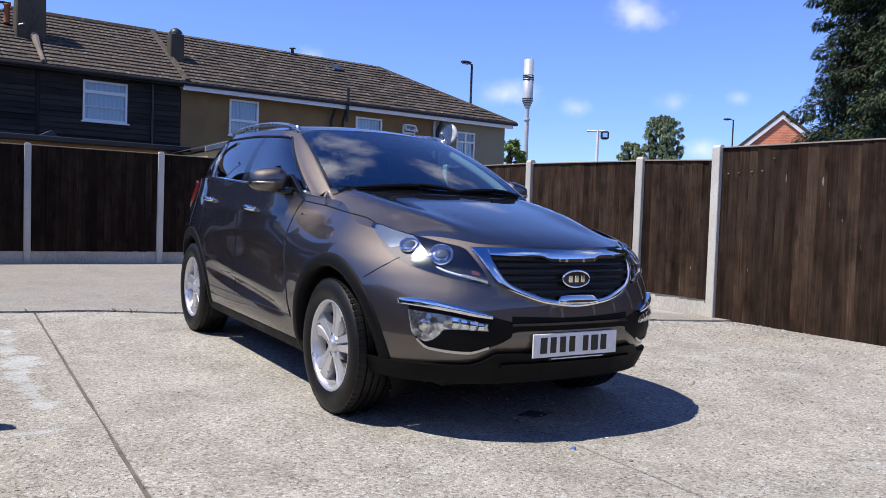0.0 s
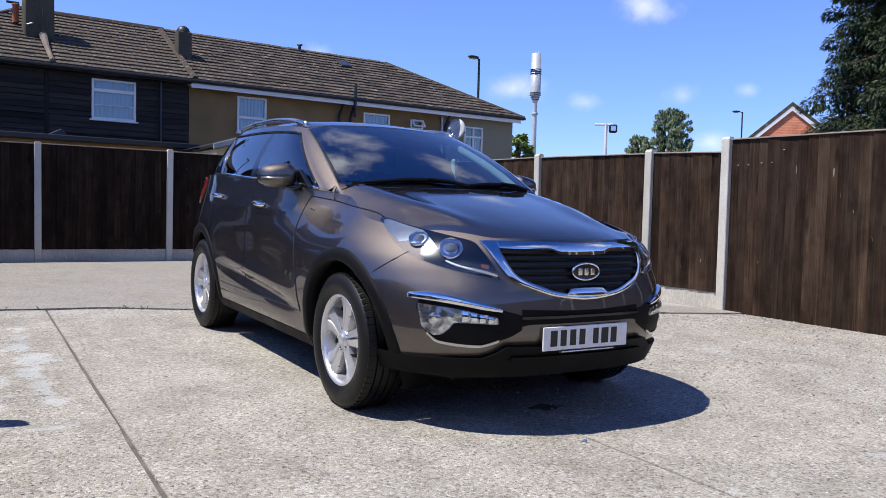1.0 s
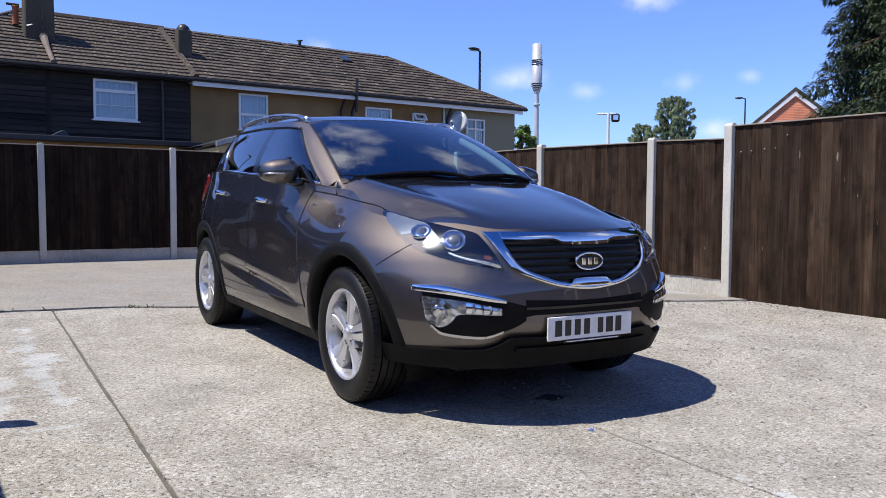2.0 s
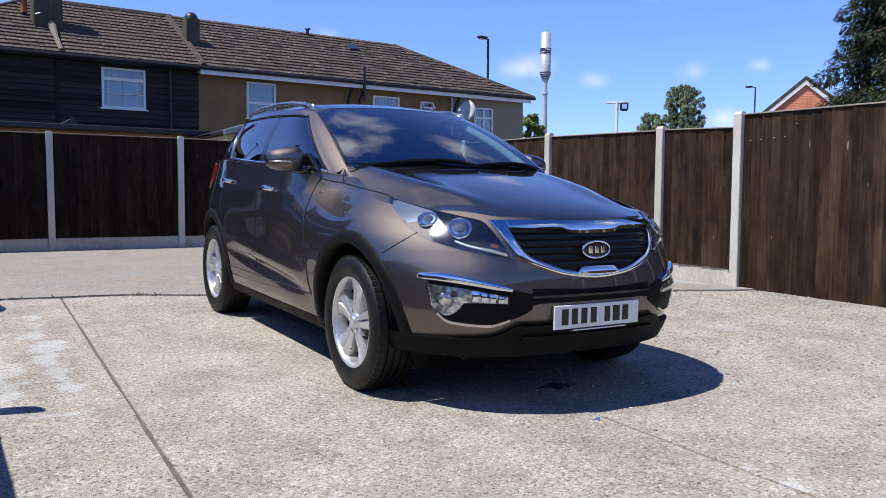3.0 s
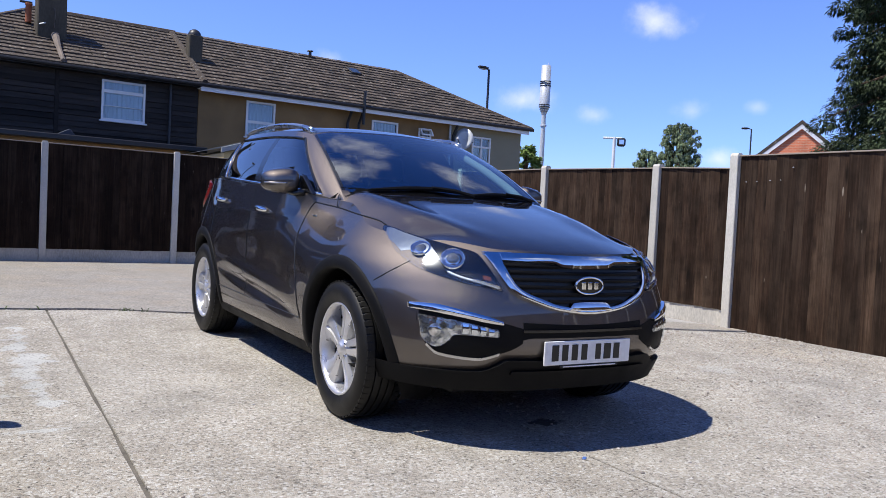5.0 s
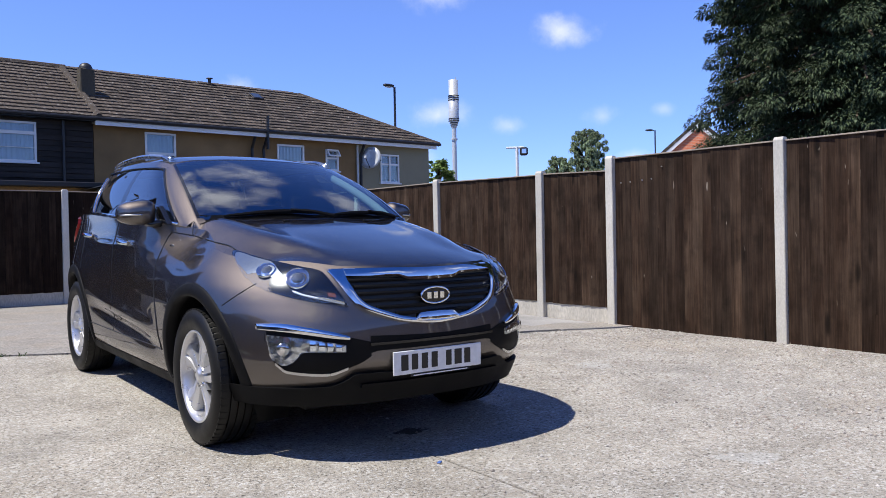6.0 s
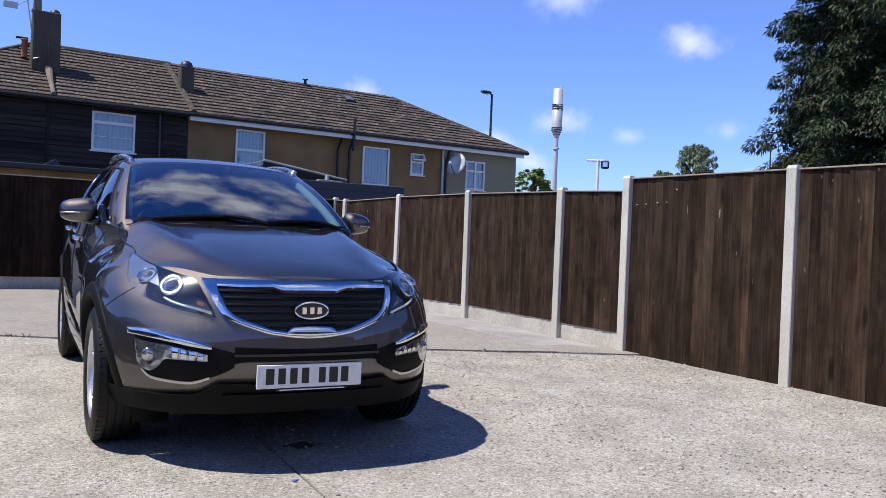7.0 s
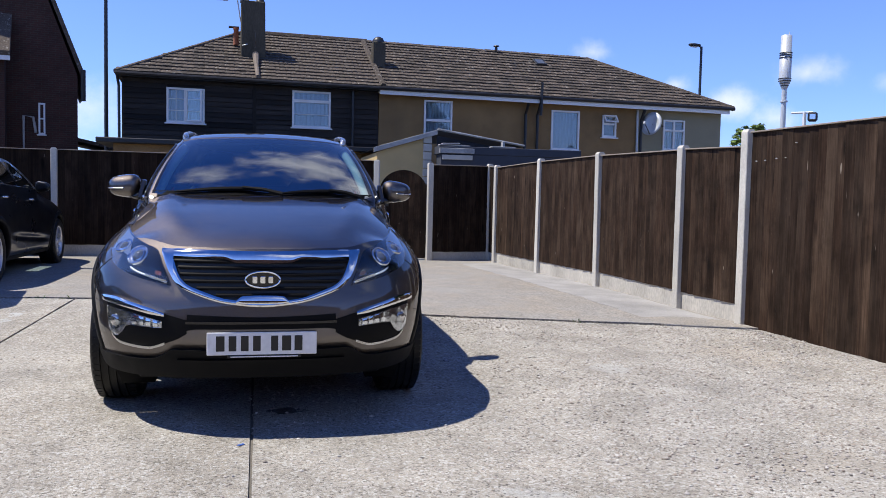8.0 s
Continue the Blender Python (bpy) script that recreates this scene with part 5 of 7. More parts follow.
    part("plate_strip", block(-0.165, 0.185, -0.006, 0.004, pz - 0.070, pz - 0.0556, 0.002), M_INK, plate, "thin black strip under the plate")
    part("plate_line", block(-0.150, 0.170, -0.0072, -0.0055, pz - 0.066, pz - 0.061, 0.0005), M_PLATE, plate, "thin white line")

    # dark intake band and the lower bumper
    band_hi = c([(-0.45, 0.577), (-0.3, 0.570), (0, 0.560), (0.3, 0.570), (0.45, 0.577)])
    band_lo = c([(-0.45, 0.470), (-0.38, 0.488), (-0.30, 0.502), (0, 0.502), (0.30, 0.502), (0.38, 0.488), (0.45, 0.470)])
    patch("intake", -0.355, 0.355, band_lo, band_hi, M_BLACK, car, 0.003, 0.004, 50, 6, "black upper intake")
    patch("intake_bar", -0.36, 0.36, lambda x: 0.528 + zf, lambda x: 0.540 + zf, M_GLOSSBLACK, car, 0.012, 0.0, 30, 3)
    low_hi = c([(-0.86, 0.337), (-0.73, 0.340), (-0.53, 0.347), (-0.47, 0.372), (-0.42, 0.402), (-0.26, 0.400), (0, 0.400), (0.26, 0.400), (0.42, 0.402), (0.47, 0.372), (0.53, 0.347), (0.73, 0.340), (0.86, 0.337)])
    lower = patch("lower_bumper", -0.855, 0.855, lambda x: 0.274, low_hi, M_BLACK, car, 0.030, 0.004, 90, 8, "black plastic lower bumper")
    patch("lip", -0.40, 0.40, lambda x: 0.335 + zf, lambda x: 0.352 + zf, M_BLACK, lower, 0.044, 0.0, 40, 3)

    for sgn in (-1, 1):
        def mx(f):
            return lambda x: f(abs(x))

        # headlamp
        h_hi = c([(0.436, 0.712), (0.455, 0.755), (0.482, 0.815), (0.508, 0.868), (0.575, 0.890), (0.637, 0.911), (0.695, 0.940), (0.719, 0.960), (0.740, 0.940), (0.757, 0.908), (0.774, 0.853)])
        h_lo = c([(0.436, 0.706), (0.52, 0.722), (0.585, 0.733), (0.65, 0.750), (0.70, 0.768), (0.75, 0.798), (0.766, 0.822), (0.774, 0.848)])
        lamp = patch("headlamp", sgn * 0.436, sgn * 0.774, mx(h_lo), mx(h_hi), M_GLOSSBLACK, car, 0.0025, 0.01, 40, 12, "clear headlamp with silver projectors")
        for cx, cz, r, sink in ((0.692, 0.866, 0.040, 0.004), (0.604, 0.832, 0.047, 0.003)):
            zc = cz + zf
            cy = front_y(cx, zc)
            nrm = Vector(((front_y(cx + 0.01, zc) - front_y(cx - 0.01, zc)) / 0.02, -1, 0)).normalized()
            turn = math.degrees(math.atan2(nrm.x, -nrm.y)) * 0.8
            lean = -math.degrees(math.atan((front_y(cx, zc + 0.02) - front_y(cx, zc - 0.02)) / 0.04)) * 0.85
            bowl = lathe([(-0.010, r * 1.12), (-0.012, r * 1.05), (-0.004, r * 0.80), (-0.005, r * 0.74), (-0.010, r * 0.66), (-0.012, r * 0.4), (-0.013, 0.0005)], 28, "y")
            o = part("projector", bowl, M_REFLECTOR, lamp, "polished projector", True)
            o.matrix_local = pose(sgn * cx, cy + sink, zc, lean, 0, sgn * turn)
            part("bezel", lathe([(-0.006, r * 1.08), (-0.014, r * 1.12), (-0.014, r * 1.17), (-0.002, r * 1.2)], 28, "y"), M_CHROME, o, "", True)
            part("lens_eye", lathe([(-0.008, r * 0.66), (-0.019, r * 0.45), (-0.022, r * 0.2), (-0.023, 0.0005)], 24, "y"), M_EYE, o, "clear glass eye", True)
        patch("silver_insert", sgn * 0.655, sgn * 0.758, mx(lambda x: h_lo(x) + 0.45 * (h_hi(x) - h_lo(x))), mx(lambda x: h_hi(x) - 0.008), M_LAMPGREY, lamp, 0.008, 0.0, 40, 12, "silver insert")
        # white strip along the lower edge, with its beads
        strip = []
        for q in span(0, 1, 24):
            x = 0.452 + 0.19 * q
            z = h_lo(x) + 0.011 + 0.016 * q + 0.006 * max(0, (q - 0.8) / 0.2) ** 2
            strip.append((sgn * x, front_y(x, z) - 0.007, z))
        part("light_strip", tube(strip, [0.003] + [0.0055] * 23 + [0.003], 6), M_STRIP, lamp, "white light strip", True)
        for k in range(13):
            x, y, z = strip[1 + k]
            part("lamp_bead", block(x - 0.0045, x + 0.0045, y - 0.0085, y - 0.004, z + 0.001, z + 0.010, 0.0015), M_CHROME, lamp, "bright light bead")
        patch("amber_insert", sgn * 0.482, sgn * 0.512, mx(lambda x: h_lo(x) + 0.034), mx(lambda x: h_lo(x) + 0.052), M_AMBER, lamp, 0.006, 0.0, 6, 3, "amber insert")
        patch("lens", sgn * 0.438, sgn * 0.772, mx(h_lo), mx(h_hi), M_LENS, lamp, 0.014, 0.0, 40, 8, "clear lens", bow=0.012)

        # fog lamp in its black recess under a chrome strip
        f_hi = c([(0.355, 0.545), (0.46, 0.572), (0.60, 0.600), (0.72, 0.620), (0.785, 0.622)])
        f_lo = c([(0.355, 0.479), (0.40, 0.452), (0.454, 0.430), (0.545, 0.401), (0.685, 0.414), (0.731, 0.453), (0.764, 0.562), (0.785, 0.615)])
        well = patch("fog_recess", sgn * 0.355, sgn * 0.785, mx(f_lo), mx(f_hi), M_BLACK, car, 0.003, 0.01, 36, 10, "black fog lamp recess")
        patch("recess_rim", sgn * 0.46, sgn * 0.73, mx(lambda x: f_lo(x) - 0.006), mx(lambda x: f_lo(x) + 0.006), M_SATIN, well, 0.010, 0.0, 30, 2, "bright lower edge")
        c_hi = c([(0.46, 0.578), (0.52, 0.597), (0.62, 0.620), (0.72, 0.638), (0.786, 0.634)])
        c_lo = c([(0.46, 0.562), (0.52, 0.569), (0.62, 0.587), (0.72, 0.602), (0.786, 0.608)])
        patch("chrome_strip", sgn * 0.460, sgn * 0.786, mx(c_lo), mx(c_hi), M_CHROME, well, 0.022, 0.0, 30, 5, "chrome strip", bow=0.006)
        l_hi = c([(0.471, 0.538), (0.56, 0.556), (0.652, 0.574), (0.758, 0.585)])
        l_lo = c([(0.471, 0.505), (0.60, 0.509), (0.642, 0.508), (0.67, 0.468), (0.704, 0.446), (0.735, 0.465), (0.748, 0.489), (0.758, 0.575)])
        fog = patch("fog_lamp", sgn * 0.472, sgn * 0.757, mx(l_lo), mx(l_hi), M_FACET, well, 0.006, 0.0, 30, 6, "clear fog lamp")
        for k in range(4):
            x = 0.492 + k * 0.034
            patch("facet", sgn * x, sgn * (x + 0.022), mx(lambda q: l_lo(q) + 0.005), mx(lambda q: l_hi(q) - 0.005), M_CHROME, fog, 0.010, 0.0, 3, 3, bow=0.004)
        bulb = lathe([(-0.004, 0.030), (-0.010, 0.024), (-0.012, 0.012), (-0.013, 0.0005)], 20, "y")
        o = part("bulb", bulb, M_FACET, fog, "", True)
        o.matrix_local = pose(sgn * 0.706, front_y(0.706, 0.545) - 0.006, 0.545, 0, 0, sgn * 32)
        patch("lens", sgn * 0.473, sgn * 0.756, mx(l_lo), mx(l_hi), M_LENS, fog, 0.016, 0.0, 24, 5, "clear lens", bow=0.004)

        # panel gaps
        fd, rd = doors["front", sgn], doors["rear", sgn]
        def sx(y, z, e=0.0008):
            return (sgn * (side_x(y, z) + e), y, z)
        y0, y1, y2 = DOORS
        edge = curve([(SPLIT, 0.535), (0.60, 0.58), (0.80, 0.645), (0.95, 0.685), (1.04, 0.693), (1.08, 0.665)])
        seam(car, [sx(edge(z), z) for z in span(SPLIT, 1.075, 18)])
        seam(car, [sx(y1, z) for z in span(SPLIT, belt(y1) - 0.02, 14)])
        seam(car, [sx(2.40, 0.80 + (belt(2.4) - 0.83) * q) for q in span(0, 1, 8)])
        seam(car, [sx(y, SPLIT) for y in span(y0, 2.18, 20)])
        # bonnet shut line from the headlamp to the windscreen pillar
        shut = curve([(-0.12, 0.984), (-0.047, 1.000), (0.10, 1.018), (0.285, 1.033), (0.462, 1.052), (0.587, 1.064), (0.70, 1.076)])
        pts = []
        for y in span(-0.12, 0.69, 30):
            z = shut(y)
            x = side_x(y, z)
            if y < 0.45:
                while x > 0.6 and bonnet_z(x, y) < z - 0.0015:
                    x -= 0.001
            pts.append((sgn * (x + 0.0008), y, z))
        seam(car, pts, 0.0038)
        t = base_line(1.0)
        seam(car, [(sgn * (0.727 + (t.x - 0.727) * q + 0.006 * q * (1 - q) * 4), 0.462 + (t.y - 0.462) * q - 0.004, 1.052 + (t.z - 1.052) * q) for q in span(0, 0.86, 8)], 0.003)
        # bumper joint below the headlamp
        seam(car, [(sgn * (side_x(y, z) + 0.001), y, z) for y, z in [(-0.324, 0.731), (-0.37, 0.762), (-0.42, 0.800), (-0.458, 0.836)]], 0.003)
        # chrome round the windows
        belt_pts = [glass_point(1.05 + (1.815 - 1.05) * q, 0.030) + Vector((0.006, 0, 0)) for q in span(0, 1, 26)]
        end_pts = [glass_point(1.812, v) + Vector((0.005, 0, 0)) for v in span(0.03, 0.80, 8)]
        part("chrome_trim", tube([(sgn * p.x, p.y, p.z) for p in belt_pts + end_pts[1:]], 0.0085, 6), M_CHROME, car, "chrome window trim", True)
        top_pts = [glass_point(1.055 + 0.74 * q, 0.885) + Vector((0.003, 0, 0)) for q in span(0, 1, 20)]
        part("window_seal", tube([(sgn * p.x, p.y, p.z) for p in top_pts], 0.010, 6), M_GLOSSBLACK, car, "black window seal", True)
        front_pts = [glass_point(1.055, v) + Vector((0.003, 0, 0)) for v in span(0.04, 0.885, 10)]
        part("window_seal", tube([(sgn * p.x, p.y, p.z) for p in front_pts], 0.010, 6), M_GLOSSBLACK, car, "black window seal", True)
        # handles
        for d, hy, hz in ((fd, 1.30, 1.005), (rd, 2.27, 1.042)):
            pts = [(hy + 0.095, hz + 0.003), (hy + 0.07, hz + 0.006), (hy, hz + 0.004), (hy - 0.07, hz - 0.001), (hy - 0.095, hz - 0.004)]
            lift = (0.004, 0.026, 0.034, 0.026, 0.004)
            part("handle", tube([(sgn * (side_x(a, b) + e), a, b) for (a, b), e in zip(pts, lift)], [0.010, 0.013, 0.014, 0.013, 0.010], 8, squash=1.2), M_CHROME, d, "chrome door handle", True)
            cup = bmesh.new()
            bmesh.ops.create_uvsphere(cup, u_segments=16, v_segments=8, radius=1)
            for v in cup.verts:
                v.co = Vector((sgn * (side_x(hy, hz) + v.co.x * 0.004), hy + v.co.y * 0.06, hz - 0.004 + v.co.z * 0.028))
            part("handle_cup", cup, M_GLOSSBLACK, d, "dark handle recess", True)
        # door mirror
        ms = part("door_mirror", mirror_shell(sgn), M_PAINT, fd, "brown painted mirror housing", True)
        mp = [(0.785, 0.80, 1.125), (0.83, 0.84, 1.118), (0.885, 0.885, 1.130)]
        part("mirror_arm", tube([(sgn * a, b, z) for a, b, z in mp], [0.045, 0.035, 0.03], 8, squash=0.6), M_GLOSSBLACK, ms, "black mirror foot", True)
        part("mirror_base", prism([(0.66, 1.115), (0.90, 1.135), (0.88, 1.23), (0.83, 1.225)], 0.03, "x", 0.006), M_GLOSSBLACK, ms, "black corner panel").location = (sgn * 0.785 - 0.015, 0, 0)
        strip = [(sgn * (0.914 + 0.106 * sxx), 0.885 + 0.050 * 0.5 * (sxx + 1) - 0.105 * math.sqrt(max(0, 1 - abs(sxx) ** (2 / 0.58))) - 0.002, 1.172 - 0.003 * sxx) for sxx in span(-0.1, 0.93, 12)]
        part("indicator_strip", tube(strip, 0.005, 6, squash=1.0), M_SATIN, ms, "silver indicator strip", True)
        part("mirror_glass", block(sgn * 0.914 - 0.06, sgn * 0.914 + 0.06, 0.962, 0.965, 1.145, 1.22, 0.001), M_CHROME, ms, "mirror glass")
        # roof rail on feet
        rp = []
        for q in span(0, 1, 24):
            y = 1.29 + 1.50 * q
            x = top_side_x(y) - 0.028
            rp.append((sgn * x, y, roof_z(x, y) + 0.038 * math.sin(math.pi * q) ** 0.35 - 0.004))
        part("roof_rail", tube(rp, 0.022, 8, squash=0.75), M_SATIN, car, "satin silver roof rail", True)
        for y in (1.37, 2.70):
            x = top_side_x(y) - 0.028
            part("rail_foot", block(sgn * x - 0.016, sgn * x + 0.016, y - 0.07, y + 0.07, roof_z(x, y) - 0.01, roof_z(x, y) + 0.025, 0.008), M_SATIN, car)
        # side badge and tail lamp
        part("side_mark", block(-0.003, 0.003, -0.02, 0.02, -0.006, 0.006, 0.002), M_SATIN, car, "small chrome mark on the wing").matrix_local = pose(sgn * (side_x(0.606, 0.995) + 0.003), 0.606, 0.995, 0, 0, -sgn * 14)
        side_patch("tail_lamp", 2.78, 3.34, line([(2.78, 1.13), (2.92, 1.03), (3.1, 0.96), (3.34, 0.97)]), line([(2.78, 1.165), (2.95, 1.185), (3.1, 1.165), (3.34, 1.10)]), M_RED, car, sgn, 0.014, 20, 5, "red tail lamp")

    # scuttle, wipers
    cowl = bmesh.new()
    rows = []
    for q in span(-1, 1, 30):
        x = 0.69 * q
        y = 0.405 + 0.080 * q * q
        rows.append([cowl.verts.new((x, y - 0.035, bonnet_z(x, y - 0.03) + 0.001)), cowl.verts.new((x, y - 0.01, 0.5 * bonnet_z(x, y) + 0.5 * screen_foot(x, y) - 0.004)), cowl.verts.new((x, y + 0.035, screen_foot(x, y) + 0.020))])
    for p, q in zip(rows, rows[1:]):
        for j in range(2):
            cowl.faces.new((p[j], q[j], q[j + 1], p[j + 1]))
    bmesh.ops.solidify(cowl, geom=cowl.faces[:], thickness=0.004)
    part("scuttle", cowl, M_BLACK, car, "black plastic scuttle under the screen")
    for a, b, rise in ((-0.55, 0.12, 0.050), (0.10, 0.60, 0.040)):
        pts = []
        for q in span(0, 1, 18):
            x = a + (b - a) * q
            p = glass_point(min(0.98, abs(x) / 0.705), 0.020 + rise * math.sin(math.pi * q ** 1.3) ** 0.8)
            pts.append((x, p.y - 0.012, p.z + 0.010))
        w = part("wiper", tube(pts, [0.005] + [0.008 + 0.007 * math.sin(math.pi * q) for q in span(0, 1, 16)] + [0.005], 6), M_BLACK, car, "black windscreen wiper")
        k = 11
        part("wiper_arm", tube([(pts[k][0], pts[k][1] - 0.010, pts[k][2] + 0.010), (0.5 * (pts[k][0] + b), pts[15][1] - 0.03, pts[15][2] + 0.006), (b - 0.01, pts[-1][1] - 0.04, pts[-1][2] - 0.005)], [0.009, 0.012, 0.014], 6), M_BLACK, w)
    for x in (-0.25, 0.28):
        y = 0.28
        part("washer_jet", block(x - 0.012, x + 0.012, y - 0.01, y + 0.01, bonnet_z(x, y) - 0.002, bonnet_z(x, y) + 0.008, 0.003), M_BLACK, car)
    # cabin
    bm = prism([(0.48, 0.95), (0.53, 1.100), (0.86, 1.115), (0.98, 1.06), (1.02, 0.95), (0.95, 0.70), (0.5, 0.60)], 1.44, "x", 0.03)
    bmesh.ops.translate(bm, verts=bm.verts, vec=(-0.72, 0, 0))
    dash = part("dashboard", bm, M_TRIM, car, "black dashboard", True)
    part("instrument_hood", block(-0.55, -0.19, 0.78, 0.98, 1.09, 1.15, 0.03), M_TRIM, dash, "", True)
    wheel = part("steering_wheel", tube([(0.185 * math.cos(k), 0, 0.185 * math.sin(k)) for k in (2 * math.pi * i / 32 for i in range(32))], 0.016, 8, closed=True), M_TRIM, car, "black steering wheel", True)
    wheel.matrix_local = pose(-0.37, 1.16, 1.06, -26)
    part("wheel_boss", lathe([(-0.03, 0.0005), (-0.028, 0.06), (0.02, 0.065), (0.03, 0.0005)], 20, "y"), M_TRIM, wheel, "", True)
    for a in (0, 180, 270):
        k = radians(a)
        part("wheel_spoke", tube([(0.05 * math.cos(k), 0, 0.05 * math.sin(k)), (0.18 * math.cos(k), 0, 0.18 * math.sin(k))], 0.015, 6), M_SATIN, wheel)
    for x in (-0.37, 0.37):
        seat(car, x, 1.55)
    for x in (-0.4, 0.4):
        seat(car, x, 2.42)
    part("cabin_floor", block(-0.76, 0.76, 0.55, 3.1, 0.31, 0.40, 0.02), M_TRIM, car)
    for sgn in (-1, 1):
        part("door_card", block(sgn * 0.74 - 0.02, sgn * 0.74 + 0.02, 0.62, 2.5, 0.40, 1.06, 0.01), M_TRIM, doors["front", sgn], "black door trim")
    part("rear_view_mirror", block(-0.11, 0.11, 1.30, 1.34, 1.42, 1.485, 0.015), M_TRIM, car, "black rear view mirror", True)
    part("sensor_pod", block(-0.05, 0.05, 1.17, 1.25, 1.44, 1.50, 0.015), M_TRIM, car, "", True)
    for sgn in (-1, 1):
        pts = [glass_point(0.975, v) + Vector((-0.012, 0.05, -0.045)) for v in span(0.05, 0.97, 10)]
        part("pillar_trim", tube([(sgn * p.x, p.y, p.z) for p in pts], 0.030, 8), M_PILLARTRIM, car, "pale grey windscreen pillar trim", True)
    part("headlining", block(-0.5, 0.5, 1.38, 2.9, 1.50, 1.515, 0.005), M_LINING, car, "grey roof lining")
    part("tailgate_trim", block(-0.55, 0.55, 3.515, 3.55, 0.55, 0.62, 0.01), M_CHROME, car)
    return car


M_PILLARTRIM = worn("pale grey trim", (0.42, 0.42, 0.40), 0.8, var=0.1, coarse=4, fine=120)
M_LINING = worn("grey roof lining", (0.16, 0.16, 0.155), 0.95, var=0.1, coarse=4, fine=160)
build_parked_suv()


def parked_neighbour(name, paint, x, y, label, low, length):
    """A car on the parking side, nose away from the entrance."""
    car = thing(name, label, "car", pose(x, y, gz(y), -1.0 if y < 3 else 0.0, 0, 180), "cars along the parking side")
    car.scale = (0.96, length, low)
    doors = car_shell(car, paint, False)
    for w in [c for c in car.children if c.name.startswith("wheel") and not c.name.startswith("wheel_liner")]:
        w.scale = (1 / 0.96, 1 / length, 1 / low)
    for sgn in (-1, 1):
        ms = part("door_mirror", mirror_shell(sgn), paint, doors["front", sgn], "", True)
        part("mirror_arm", tube([(sgn * 0.785, 0.80, 1.125), (sgn * 0.885, 0.885, 1.130)], [0.045, 0.03], 8, squash=0.6), M_GLOSSBLACK, ms, "", True)
        for d, hy, hz in ((doors["front", sgn], 1.30, 1.005), (doors["rear", sgn], 2.27, 1.042)):
            part("handle", tube([(sgn * (side_x(hy + a, hz) + e), hy + a, hz) for a, e in ((-0.09, 0.004), (0, 0.034), (0.09, 0.004))], 0.012, 8), M_CHROME, d, "", True)
        side_patch("tail_lamp", 2.72, 3.34, lambda y: 1.0, lambda y: 1.16, M_RED, car, sgn, 0.014, 20, 4, "red tail lamp")
        part("chrome_trim", tube([(sgn * p.x, p.y, p.z) for p in [glass_point(1.04 + 0.76 * q, 0.03) + Vector((0.006, 0, 0)) for q in span(0, 1, 20)]], 0.008, 6), M_CHROME, car)
        h_hi = curve([(0.45, 0.86), (0.6, 0.93), (0.72, 0.98)])
        h_lo = curve([(0.45, 0.76), (0.6, 0.79), (0.72, 0.95)])
        patch("headlamp", sgn * 0.45, sgn * 0.72, lambda q: h_lo(abs(q)), lambda q: h_hi(abs(q)), M_REFLECTOR, car, 0.006, 0.004, 20, 6, "clear headlamp")
    patch("grille", -0.4, 0.4, lambda q: 0.68, lambda q: 0.84, M_GLOSSBLACK, car, 0.006, 0.004, 30, 5, "black grille")
    patch("lower_bumper", -0.8, 0.8, lambda q: 0.17, lambda q: 0.40, M_BLACK, car, 0.008, 0.004, 60, 6, "black lower bumper")
    return car


black_car = parked_neighbour("car", M_NAVY, -3.82, 8.38, "glossy black car with its tailgate raised, nose to the back fence", 0.97, 1.14)


def raised_tailgate(car):
    """The tailgate swung up over the boot, a curved shell on two gas struts."""
    grid = []
    for i in range(13):
        q = i / 12
        y = 3.22 + 1.20 * q
        w = (0.60 + 0.06 * q) * (1 - 0.25 * max(0, (q - 0.8) / 0.2) ** 2)
        grid.append([(w * k, y - 0.05 * k * k * q, 1.56 + 0.36 * q - 0.10 * q * q - 0.05 * k * k) for k in (-1, -0.9, -0.5, 0, 0.5, 0.9, 1)])
    gate = grid_part("tailgate", grid, [(i, j) for i in range(12) for j in range(6)], M_NAVY, car, "raised tailgate", mirror=False)
    bm = bmesh.new()
    bm.from_mesh(gate.data)
    bmesh.ops.solidify(bm, geom=bm.faces[:], thickness=0.05)
    bm.to_mesh(gate.data)
    bm.free()
    for sgn in (-1, 1):
        part("gas_strut", tube([(sgn * 0.60, 3.28, 1.12), (sgn * 0.58, 3.66, 1.60)], 0.014, 8), M_PIPE, gate, "black gas strut")


raised_tailgate(black_car)
parked_neighbour("car", M_GREYCAR, -3.85, 1.32, "dark grey car parked on the side of the yard", 0.90, 0.97)

# ---------------------------------------------------------------- houses behind the fence
HOUSE = pose(0.557, 20.235, 0, 0, 0, 3.41)


